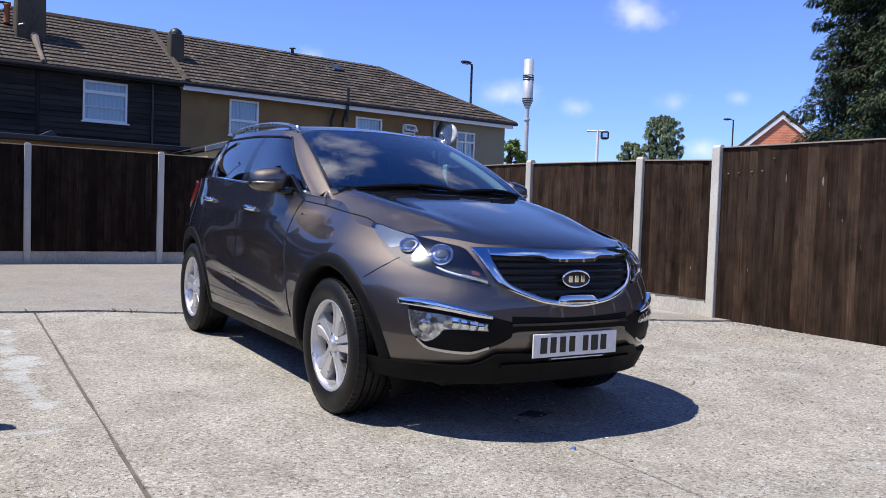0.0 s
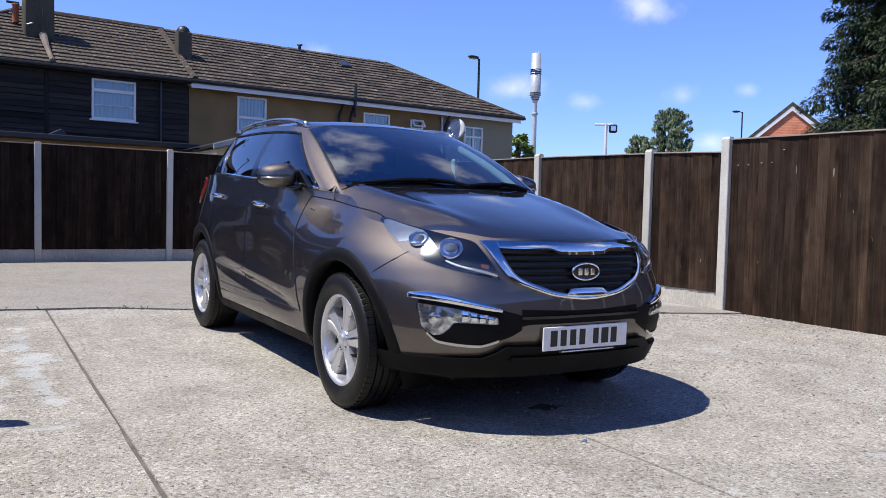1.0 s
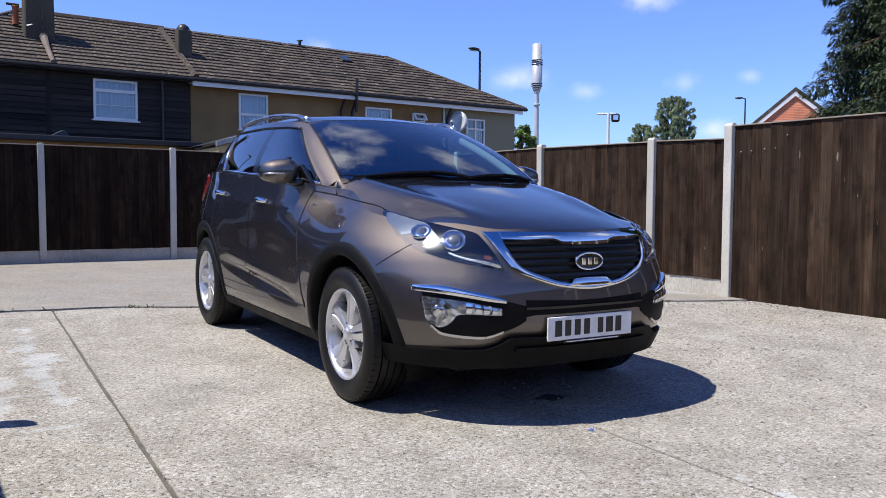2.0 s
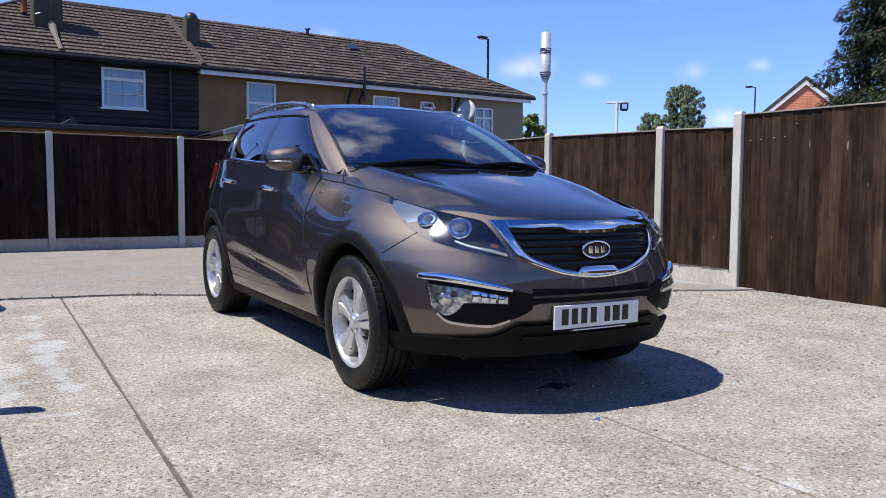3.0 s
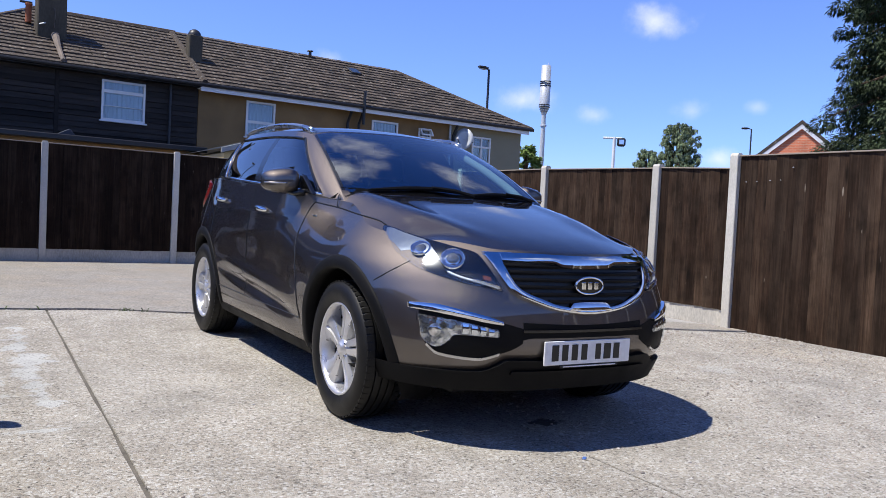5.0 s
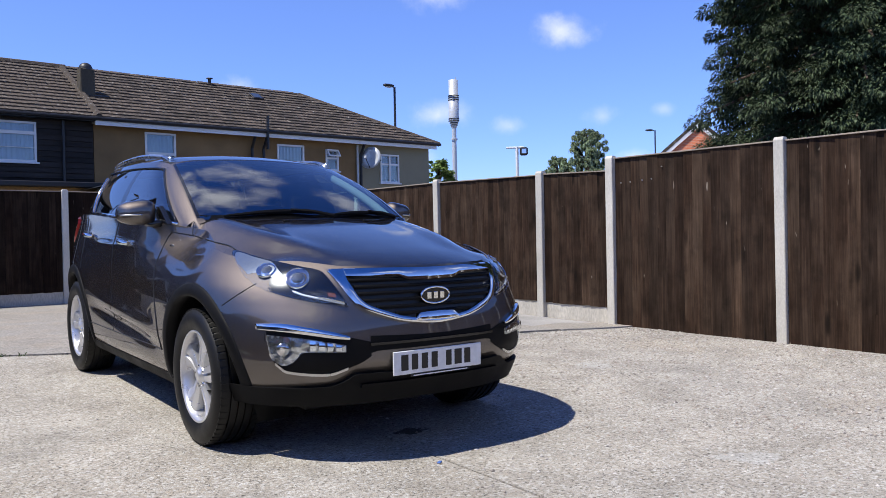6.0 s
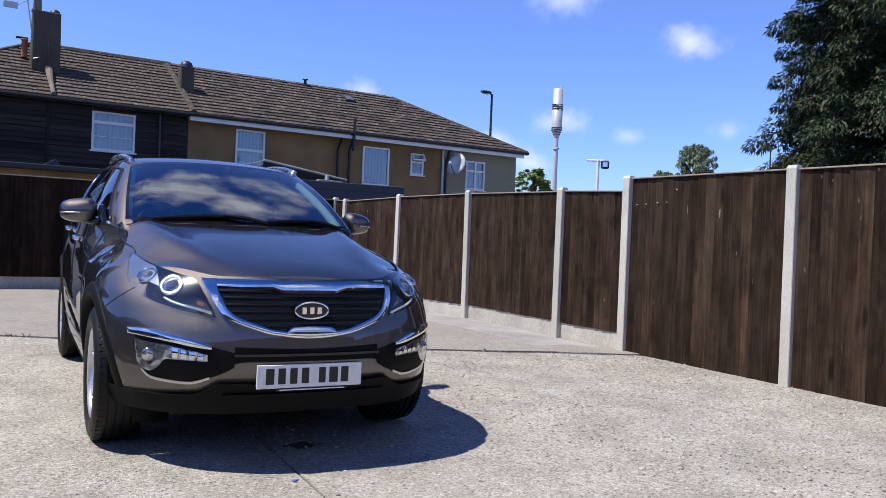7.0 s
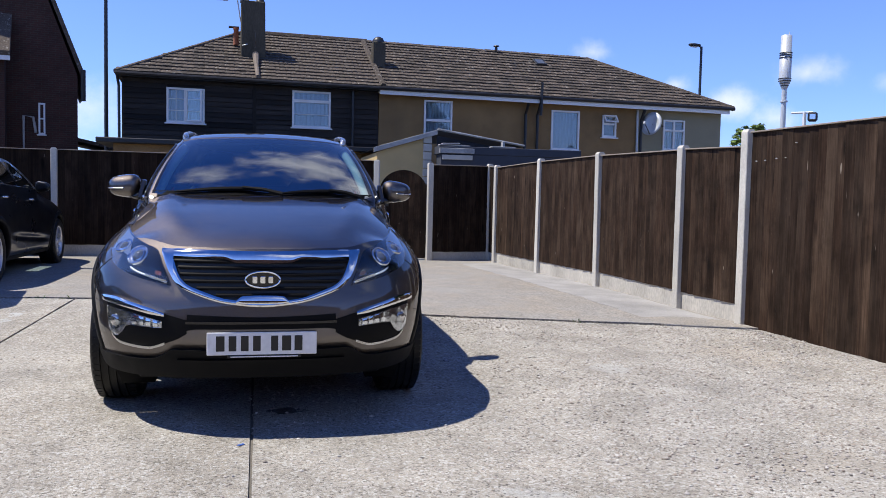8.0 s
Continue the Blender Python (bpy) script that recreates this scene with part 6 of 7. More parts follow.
def window(parent, s0, s1, z0, z1, bars, sky_sheet=0.0, open_sash=None, y=-0.02, label=""):
    """A white framed window set in a wall whose face is y = 0; bars are fractions ('h', at) or ('v', at)."""
    f = 0.06
    win = part("window", block(s0, s1, y - 0.025, y + 0.05, z0, z0 + f, 0.006), M_UPVC, parent, label or "white plastic framed window")
    part("frame", block(s0, s1, y - 0.025, y + 0.05, z1 - f, z1, 0.006), M_UPVC, win)
    part("frame", block(s0, s0 + f, y - 0.024, y + 0.05, z0 + f, z1 - f, 0.006), M_UPVC, win)
    part("frame", block(s1 - f, s1, y - 0.024, y + 0.05, z0 + f, z1 - f, 0.006), M_UPVC, win)
    for k, at, w in bars:
        if k == "h":
            z = z0 + (z1 - z0) * at
            part("bar", block(s0 + f, s1 - f, y - 0.02, y + 0.045, z - w / 2, z + w / 2, 0.004), M_UPVC, win)
        else:
            s = s0 + (s1 - s0) * at
            part("bar", block(s - w / 2, s + w / 2, y - 0.018, y + 0.043, z0 + f, z1 - f, 0.004), M_UPVC, win)
    part("pane", block(s0 + f * 0.7, s1 - f * 0.7, y + 0.024, y + 0.032, z0 + f * 0.7, z1 - f * 0.7), M_WINPANE, win)
    part("reveal", block(s0 + 0.01, s1 - 0.01, y + 0.20, y + 0.21, z0 + 0.01, z1 - 0.01), M_ROOM, win, "dim room behind the pane")
    # a wavy pale blue sheet stands in for sky mirrored in the glass
    if sky_sheet:
        bm = bmesh.new()
        n = 24
        vs2 = []
        for i in range(n + 1):
            s = s0 + f + (s1 - s0 - 2 * f) * i / n
            d = y + 0.065 + 0.012 * math.sin(i * 1.9)
            vs2.append((bm.verts.new((s, d, z0 + 0.03)), bm.verts.new((s, d, z0 + 0.03 + (z1 - z0 - 0.06) * sky_sheet))))
        for p, q in zip(vs2, vs2[1:]):
            bm.faces.new((p[0], q[0], q[1], p[1]))
        bmesh.ops.solidify(bm, geom=bm.faces[:], thickness=0.004)
        part("sky_sheet", bm, M_SKYSHEET, win, "pale sheet coloured like mirrored sky")
    part("sill", block(s0 - 0.05, s1 + 0.05, y - 0.09, y + 0.02, z0 - 0.045, z0 - 0.002, 0.006), M_UPVC, win, "white sill")
    if open_sash:
        kind, a, b, c, d, ang = open_sash
        sash = thing_part("sash", win)
        w, h = b - a, d - c
        fr = bmesh.new()
        for q in ((0, w, 0, 0.05), (0, w, h - 0.05, h), (0, 0.05, 0.05, h - 0.05), (w - 0.05, w, 0.05, h - 0.05)):
            block(q[0], q[1], -0.02, 0.02, q[2], q[3], 0.004, fr)
        me_frame = part("frame", fr, M_UPVC, sash)
        part("pane", block(0.04, w - 0.04, -0.004, 0.004, 0.04, h - 0.04), M_WINPANE, sash)
        sash.matrix_local = pose(a, y - 0.04, c, 0, 0, ang) if kind == "side" else pose(a, y - 0.04, d, ang, 0, 0) @ pose(0, 0, -h)
    return win


def thing_part(name, parent):
    """A part that only carries pieces of its own: a thin hinge bar."""
    ob = part(name, block(0.0, 0.012, -0.012, 0.012, 0.02, 0.3, 0.002), M_UPVC, parent)
    return ob


M_WORNWHITE = worn("weathered white paint", (0.36, 0.36, 0.35), 0.8, var=0.35, coarse=3, fine=40, bump=0.3)
M_WINPANE = pane("house window pane", (0.92, 0.95, 0.96), 0.07)
M_ROOM = plain("dim room", (0.22, 0.25, 0.28), 0.8)
EAVE, RIDGE, DEPTH = 4.56, 6.60, 3.3
SLOPE = math.atan2(RIDGE - EAVE, DEPTH + 0.35)


def holed_wall(x0, x1, z0, z1, y0, holes, thick=0.32):
    """A front wall with openings through it."""
    bm = bmesh.new()
    xs = sorted({x0, x1, *[v for h in holes for v in h[:2]]})
    zs = sorted({z0, z1, *[v for h in holes for v in h[2:]]})
    for a, b in zip(xs, xs[1:]):
        for c, d in zip(zs, zs[1:]):
            if not any(h[0] < (a + b) / 2 < h[1] and h[2] < (c + d) / 2 < h[3] for h in holes):
                block(a, b, y0, y0 + thick, c, d, 0, bm)
    bmesh.ops.remove_doubles(bm, verts=bm.verts, dist=0.001)
    bm.verts.index_update()
    keys = [frozenset(v.index for v in f.verts) for f in bm.faces]
    inner = [f for f, k in zip(bm.faces, keys) if keys.count(k) > 1]
    bmesh.ops.delete(bm, geom=inner, context="FACES")
    return bm


def roof_point(s, k):
    """On the front slope: s along the eaves, k metres up the slope."""
    return (s, -0.35 + k * math.cos(SLOPE), EAVE + k * math.sin(SLOPE))


def tile_mesh():
    """One interlocking tile: a roll and a pan, 0.30 m wide with a 0.27 m gauge."""
    prof = [(0, 0.0), (0.04, 0.008), (0.10, 0.009), (0.15, 0.0), (0.20, 0.008), (0.25, 0.009), (0.30, 0.001)]
    verts, faces = [], []
    L = 0.30
    for k, lift in ((0, 0.040), (L, 0.0)):
        verts += [(x, k, z + lift) for x, z in prof]
    n = len(prof)
    faces += [(i, i + 1, n + i + 1, n + i) for i in range(n - 1)]
    b = len(verts)
    verts += [(x, 0, z - 0.005) for x, z in prof]
    faces += [(b + i, b + i + 1, i + 1, i) for i in range(n - 1)]
    return verts, faces


def tiled(parent, s0, s1, hip0, hip1, keep):
    """Tiles over the front slope from s0 to s1; hip0 and hip1 say how far the ends lean in at the ridge."""
    tv, tf = tile_mesh()
    me = bpy.data.meshes.new("roof_tile")
    me.from_pydata(tv, [], tf)
    me.materials.append(M_ROOF)
    verts, faces = [], []
    rows = int((DEPTH + 0.35) / math.cos(SLOPE) / 0.27)
    rnd = random.Random(3)
    made = 0
    top = rows * 0.27
    for r in range(rows + 1):
        k = r * 0.27
        a, b = s0 + hip0 * k / top, s1 - hip1 * k / top
        s = s0 + 0.30 * math.floor((a - s0) / 0.30) - rnd.uniform(0, 0.02)
        while s < b:
            if s > a - 0.04 and s + 0.25 < b:
                jig = (rnd.uniform(-0.004, 0.004), rnd.uniform(-0.010, 0.010), rnd.uniform(0, 0.010))
                if keep[0] < s < keep[1] and made < 300:
                    ob = new("roof_tile", me)
                    ob.parent = parent
                    p = roof_point(s, k)
                    ob.matrix_local = pose(p[0] + jig[0], p[1] + jig[1], p[2] + 0.02 + jig[2], math.degrees(SLOPE), 0, rnd.uniform(-0.4, 0.4))
                    made += 1
                else:
                    b0 = len(verts)
                    cs, sn = math.cos(SLOPE), math.sin(SLOPE)
                    p = roof_point(s, k)
                    for x, y, z in tv:
                        verts.append((p[0] + x + jig[0], p[1] + jig[1] + y * cs - z * sn, p[2] + 0.02 + y * sn + z * cs + jig[2]))
                    faces += [tuple(b0 + q for q in f) for f in tf]
            s += 0.30
    st = raw_part("roof_tiles", verts, faces, M_ROOF, parent, "brown weathered interlocking roof tiles")
    st["kind"] = "stuff"


def roof_body(parent, s0, s1, hip0, hip1):
    """The closed roof under the tiles: front and back slopes and two hips."""
    d, e, r = DEPTH, EAVE, RIDGE
    v = [(s0, -0.35, e), (s1, -0.35, e), (s1, 2 * d + 0.35, e), (s0, 2 * d + 0.35, e), (s0 + hip0, d, r), (s1 - hip1, d, r)]
    v = [(x, y, z - 0.01) for x, y, z in v]
    return raw_part("roof", v, [(0, 1, 5, 4), (2, 3, 4, 5), (1, 2, 5), (3, 0, 4), (0, 3, 2, 1)], M_ROOF, parent, "pitched roof of brown concrete tiles")


def chimney(parent, s0, s1, y0, y1, z0, z1, caps, label):
    """A rendered stack that leans in a little, with rounded dark caps on top."""
    bm = block(s0, s1, y0, y1, z0, z1, 0.03)
    for v in bm.verts:
        k = (v.co.z - z0) / (z1 - z0)
        v.co.x += (((s0 + s1) / 2 - v.co.x) * 0.06 + 0.012 * noise.noise((v.co.x * 3, v.co.y * 3, v.co.z))) * k
    c = part("chimney", bm, M_STACK, parent, label)
    for s, r in caps:
        bm = lathe([(z1 - 0.02, r), (z1 + 0.04, r), (z1 + 0.04 + r * 0.45, r * 0.75), (z1 + 0.04 + r * 0.7, r * 0.35), (z1 + 0.04 + r * 0.75, 0.0005)], 14, "z")
        bmesh.ops.translate(bm, verts=bm.verts, vec=(s, (y0 + y1) / 2, 0))
        part("chimney_cap", bm, M_LAMPBLACK, c, "dark domed cap", True)
    return c


def build_terrace():
    clad = thing("house", "pair of houses clad in black weatherboards under a brown tiled roof", "house", HOUSE)
    holes = [(-3.18, -2.13, 3.245, 4.24), (0.43, 1.58, 3.27, 4.355)]
    part("wall", holed_wall(-4.4, 3.08, -0.2, EAVE + 0.05, 0.03, holes), M_CLAD, clad)
    part("house_body", block(-4.4, 3.08, 0.352, 6.4, -0.2, EAVE + 0.04), M_CLAD, clad)
    z = 0.0
    rnd = random.Random(8)
    while z < EAVE - 0.1:
        for a, b in ((-4.4, -0.72), (-0.68, 3.08)):
            cuts = [(a, b)]
            for h0, h1, hz0, hz1 in holes:
                if hz0 - 0.12 < z < hz1 - 0.03:
                    cuts = [q for c0, c1 in cuts for q in (((c0, h0), (h1, c1)) if c0 < h0 and h1 < c1 else ((c0, c1),))]
            for c0, c1 in cuts:
                bm = prism([(0.028, z), (-0.042 + rnd.uniform(-0.008, 0.006), z + rnd.uniform(-0.008, 0.008)), (-0.006, z + 0.16), (0.028, z + 0.16)], c1 - c0, "x")
                bmesh.ops.translate(bm, verts=bm.verts, vec=(c0, 0, 0))
                part("weatherboard", bm, M_CLAD, clad)
        z += 0.15
    part("corner_board", block(-0.75, -0.65, -0.045, 0.02, 0, EAVE - 0.05, 0.006), M_CLAD, clad)
    part("downpipe", tube([(2.26, -0.1, 0.1), (2.26, -0.1, EAVE - 0.1)], 0.04, 8), M_PIPE, clad, "black downpipe")
    window(clad, -3.19, -2.12, 3.235, 4.25, [("v", 0.5, 0.09), ("h", 0.35, 0.02), ("h", 0.68, 0.02), ("v", 0.25, 0.02)], 1.0, ("side", -2.65, -2.14, 3.27, 4.21, -28), label="white window with one sash swung open")
    window(clad, 0.42, 1.59, 3.26, 4.365, [("h", 0.72, 0.09), ("h", 0.36, 0.02)], 1.0, label="white window with a sky coloured sheet behind the glass")
    roof_body(clad, -4.58, 3.25, 3.6, 0.0)
    part("gutter", tube([(-4.53, -0.40, EAVE - 0.03), (3.06, -0.40, EAVE - 0.03)], 0.055, 8), M_PIPE, clad, "black gutter")
    part("soffit", block(-4.5, 3.06, -0.36, 0.02, EAVE - 0.10, EAVE - 0.04), M_PIPE, clad)
    part("downpipe", tube([(-4.50, -0.38, EAVE - 0.05), (-4.47, -0.12, EAVE - 0.35), (-4.45, -0.1, 0.1)], 0.04, 8), M_PIPE, clad, "black downpipe")
    tiled(clad, -4.53, 3.28, 3.6, 0.0, (-1.2, 3.0))
    hip = [Vector(roof_point(-4.53, 0)), Vector((-0.9, DEPTH, RIDGE))]
    part("hip_capping", tube([hip[0] + (hip[1] - hip[0]) * q for q in span(0, 1, 12)], 0.09, 8), M_ROOF, clad)
    part("ridge_capping", tube([(s, DEPTH, RIDGE + 0.02) for s in span(-0.9, 3.3, 14)], 0.10, 8), M_ROOF, clad)
    chimney(clad, -1.06, -0.29, 1.15, 1.75, 4.9, 7.20, ((-0.45, 0.15), (-0.95, 0.12)), "tall soot dark rendered chimney stack")
    bm = tube([(-0.62, -0.36, EAVE + 0.10), (-0.62, 0.4, EAVE + 0.55), (-0.60, 1.1, EAVE + 0.98)], [0.06, 0.07, 0.11], 8)
    part("flaunching", bm, M_MORTAR, clad, "pale mortar fillet")
    pot = lathe([(7.2, 0.10), (7.24, 0.115), (7.56, 0.105), (7.58, 0.125), (7.62, 0.125), (7.62, 0.09), (7.3, 0.09)], 16, "z")
    bmesh.ops.translate(pot, verts=pot.verts, vec=(-0.92, 1.40, 0))
    part("chimney_pot", pot, M_MORTAR, clad, "pale clay chimney pot with a dark rim", True)
    part("pot_rim", lathe([(7.585, 0.128), (7.635, 0.128), (7.635, 0.088), (7.60, 0.088)], 16, "z"), M_LAMPBLACK, clad).location = (-0.92, 1.40, 0)
    flue = lathe([(5.95, 0.085), (6.42, 0.08), (6.44, 0.10), (6.47, 0.10), (6.47, 0.06)], 14, "z")
    part("flue", flue, M_TERRACOTTA, clad, "red clay flue behind the stack", True).location = (-1.17, 1.95, 0)
    part("flue_cowl", tube([(-1.40, 1.95, 6.50), (-1.08, 1.95, 6.50)], 0.035, 8), M_LAMPBLACK, clad)
    # aerial on a leaning mast at the side of the stack
    part("aerial_mast", tube([(-1.06, 1.25, 6.55), (-1.20, 1.2, 7.46)], 0.018, 6), M_GALV, clad)
    part("aerial_boom", tube([(-1.46, 1.2, 7.24), (-0.80, 1.2, 7.74)], 0.014, 6), M_GALV, clad)
    for k in range(6):
        q = k / 5
        part("aerial_rod", tube([(-1.30 + 0.46 * q, 1.05, 7.36 + 0.35 * q), (-1.30 + 0.46 * q, 1.35, 7.36 + 0.35 * q)], 0.008, 5), M_GALV, clad)
    part("aerial_screen", block(-1.80, -1.44, 1.18, 1.22, 7.14, 7.32, 0.004), M_GALV, clad, "small pale aerial reflector")
    part("drip_stain", tube([(-0.62, 1.145, 5.75), (-0.61, 1.143, 6.05), (-0.625, 1.145, 6.30)], [0.045, 0.035, 0.028], 6, squash=0.3), M_MORTAR, clad, "pale mortar run on the stack")
    part("stay", tube([(-1.0, 1.14, 5.80), (-0.86, 1.06, 5.84)], 0.018, 6), M_GALV, clad)
    # low felt roofed back addition of the clad houses
    low = thing("extension", "low dark back extension with a flat felt roof", "extension", HOUSE)
    part("wall", block(-4.4, 2.45, -2.3, -0.08, -0.2, 2.44), M_RENDER, low)
    part("roof", block(-4.8, 2.58, -2.55, -0.06, 2.442, 2.58, 0.02), M_PIPE, low, "black felt roof edge")
    bm = prism([(-1.05, 2.58), (-0.6, 2.58), (-0.75, 2.74)], 0.5, "y", 0.01)
    bmesh.ops.translate(bm, verts=bm.verts, vec=(0, -2.3, 0))
    part("roof_vent", bm, M_FELT, low, "grey roof vent")

    ochre = thing("house", "ochre rendered terrace houses with white windows and brown tiled roof", "house", HOUSE)
    part("wall", holed_wall(3.10, 12.12, -0.2, EAVE, 0.0, [(4.57, 5.49, 3.225, 4.295), (8.96, 9.97, 2.91, 4.20), (10.84, 11.35, 3.40, 4.12)]), M_RENDER, ochre, "ochre pebbledashed wall")
    part("house_body", block(3.10, 15.5, 0.335, 6.4, -0.2, EAVE - 0.01), M_RENDER, ochre)
    part("wall", holed_wall(12.122, 15.5, -0.2, EAVE - 0.002, 0.01, [(13.18, 14.02, 3.05, 4.08)]), M_CREAM, ochre, "cream painted wall")
    roof_body(ochre, 3.25, 15.75, 0.0, 4.0)
    tiled(ochre, 3.2, 15.75, 0.0, 4.0, (99, 99))
    part("ridge_capping", tube([(s, DEPTH, RIDGE - 0.03 - 0.03 * math.sin((s - 3.3) * 0.35)) for s in span(3.3, 11.75, 24)], 0.10, 8), M_ROOF, ochre)
    h0, h1 = Vector(roof_point(15.75, 0)), Vector((11.75, DEPTH, RIDGE))
    part("hip_capping", tube([h0 + (h1 - h0) * q for q in span(0, 1, 12)], 0.09, 8), M_ROOF, ochre)
    part("fascia", block(3.05, 15.6, -0.36, -0.33, EAVE - 0.20, EAVE - 0.06, 0.004), M_UPVC, ochre, "white fascia board")
    part("soffit", block(3.05, 15.6, -0.329, 0.0, EAVE - 0.12, EAVE - 0.08), M_UPVC, ochre)
    part("gutter", tube([(3.0, -0.41, EAVE - 0.02), (15.75, -0.41, EAVE - 0.02)], 0.055, 8), M_PIPE, ochre, "black gutter")
    window(ochre, 4.56, 5.50, 3.215, 4.305, [("h", 0.42, 0.08)], 1.0, label="white window with a pale sheet coloured like mirrored sky")
    window(ochre, 8.95, 9.98, 2.90, 4.21, [], 0.97, label="white single pane window")
    window(ochre, 10.83, 11.36, 3.39, 4.13, [("h", 0.6, 0.06)], 0.0, ("top", 10.85, 11.34, 3.84, 4.13, -35), label="small white window with open top light")
    window(ochre, 13.17, 14.03, 3.04, 4.09, [("h", 0.65, 0.07), ("v", 0.5, 0.07)], 0.7, label="white four light window")
    for s, lean in ((8.0, 0), (8.42, 0.35), (12.26, 0)):
        part("downpipe", tube([(s, -0.34, EAVE - 0.2), (s, -0.10, EAVE - 0.55), (s, -0.09, 0.1)], 0.05, 8), M_PIPE, ochre, "black downpipe")
    part("vent_pipe", tube([(8.40, -0.42, EAVE - 0.6), (8.42, -0.42, EAVE + 0.47)], 0.05, 8), M_PIPE, ochre, "black soil vent pipe")
    part("downpipe", tube([(12.13, -0.09, 0.1), (12.13, -0.09, EAVE - 0.2)], 0.04, 8), M_GALV, ochre, "pale downpipe")
    chimney(ochre, 3.10, 3.54, 1.1, 1.5, 4.9, 6.24, ((3.32, 0.20),), "small soot dark rendered chimney")
    part("party_upstand", tube([(roof_point(3.16, q)[0], roof_point(3.16, q)[1], roof_point(3.16, q)[2] + 0.05) for q in span(0.0, 4.0, 8)], [0.10] * 9, 6), M_ROOF, ochre, "pale mortar verge between the roofs")
    p = roof_point(9.30, 2.98)
    sky = block(0, 0.42, 0, 0.5, 0.03, 0.10, 0.01)
    bmesh.ops.transform(sky, matrix=pose(p[0], p[1], p[2], math.degrees(SLOPE)), verts=sky.verts)
    part("skylight", sky, M_PIPE, ochre, "small dark skylight")
    gl = block(0.06, 0.36, 0.06, 0.44, 0.101, 0.108)
    bmesh.ops.transform(gl, matrix=pose(p[0], p[1], p[2], math.degrees(SLOPE)), verts=gl.verts)
    part("skylight_pane", gl, M_HOUSEGLASS, ochre)
    part("flue", lathe([(RIDGE, 0.06), (RIDGE + 0.13, 0.05), (RIDGE + 0.14, 0.12), (RIDGE + 0.17, 0.10)], 10, "z"), M_PIPE, ochre).location = (8.1, DEPTH - 0.1, 0.05)
    # round dish on the wall
    dish = thing("satellite_dish", "large pale grey satellite dish on the house wall", "satellite dish", HOUSE @ pose(12.45, -0.42, 3.89, -12, 0, -62))
    bm = lathe([(0.10, 0.0001), (0.095, 0.12), (0.07, 0.25), (0.02, 0.40), (0.012, 0.405), (0.06, 0.25), (0.088, 0.0001)], 28, "y")
    part("reflector", bm, M_GALV, dish, "", True)
    part("arm", tube([(0, 0.05, -0.38), (0, -0.35, -0.12)], 0.015, 6), M_PIPE, dish)
    part("receiver", block(-0.04, 0.04, -0.42, -0.33, -0.14, -0.05, 0.012), M_GALV, dish)
    part("bracket", tube([(0, 0.09, 0), (0.2, 0.45, 0.02)], 0.025, 6), M_PIPE, dish)
    # lean-to sheds in front of the ochre house
    shed = thing("lean_to", "yellow painted lean-to with a sloping grey felt roof", "outbuilding", pose(0, 0, 0))
    part("wall", prism([(2.80, -0.1), (4.02, -0.1), (4.02, 2.66), (2.80, 2.27)], 3.2, "y"), M_YELLOW, shed, "faded yellow wall").location = (0, 14.7, 0)
    part("bargeboard", prism([(2.70, 2.26), (4.27, 2.74), (4.27, 2.86), (2.70, 2.38)], 0.05, "y", 0.006), M_WORNWHITE, shed, "weathered white bargeboard").location = (0, 14.58, 0)
    bm = bmesh.new()
    vs = [bm.verts.new(v) for v in ((2.70, 14.60, 2.36), (4.27, 14.60, 2.84), (6.75, 15.4, 2.57), (6.75, 18.2, 2.57), (4.27, 18.2, 2.84), (2.70, 18.2, 2.36))]
    bm.faces.new(vs[:2] + [vs[4], vs[5]])
    bm.faces.new([vs[1], vs[2], vs[3], vs[4]])
    bmesh.ops.solidify(bm, geom=bm.faces[:], thickness=0.07)
    part("roof", bm, M_FELT, shed, "grey felt roof")
    part("roof_edge", tube([(4.27, 14.57, 2.87), (6.76, 15.37, 2.60)], 0.03, 6), M_WORNWHITE, shed, "pale weathered roof edge strip")
    part("roof_edge", block(6.05, 6.11, 14.95, 15.15, 2.44, 2.66, 0.006), M_WORNWHITE, shed)
    for k in range(6):
        part("quoin", block(3.93, 4.14, 14.64, 14.82, 1.52 + k * 0.2, 1.705 + k * 0.2, 0.01), M_POST, shed, "white painted block")
    bm = bmesh.new()
    vs = [bm.verts.new(v) for v in ((4.27, 14.70, -0.1), (6.68, 15.46, -0.1), (6.68, 15.46, 2.45), (4.27, 14.70, 2.72))]
    bm.faces.new(vs)
    bmesh.ops.solidify(bm, geom=bm.faces[:], thickness=0.06)
    part("side_wall", bm, M_FELT, shed, "dark boarded side")
    low2 = thing("store_shed", "low flat roofed store with a pale fascia", "outbuilding", pose(0, 0, 0))
    part("body", block(4.24, 7.70, 14.03, 14.56, -0.1, 2.24), M_FELT, low2)
    part("fascia", block(4.19, 5.04, 13.94, 14.01, 2.26, 2.38, 0.006), M_WORNWHITE, low2, "weathered white fascia")
    part("roof", block(4.19, 7.80, 14.011, 14.58, 2.242, 2.43, 0.01), M_FELT, low2)
    for x0, x1, z, tilt in ((4.21, 4.96, 2.445, 1.0), (4.28, 4.70, 2.475, -1.0), (5.5, 6.1, 2.438, 0.5)):
        plank = part("plank", block(0, x1 - x0, 0, 0.22, 0, 0.03, 0.004), M_WORNWHITE, low2, "weathered grey plank")
        plank.matrix_local = pose(x0, 14.03, z, 0, tilt, tilt * 2)
    part("sheeting", block(4.26, 5.0, 13.96, 14.025, 2.11, 2.22, 0.004), M_POST, low2)


build_terrace()


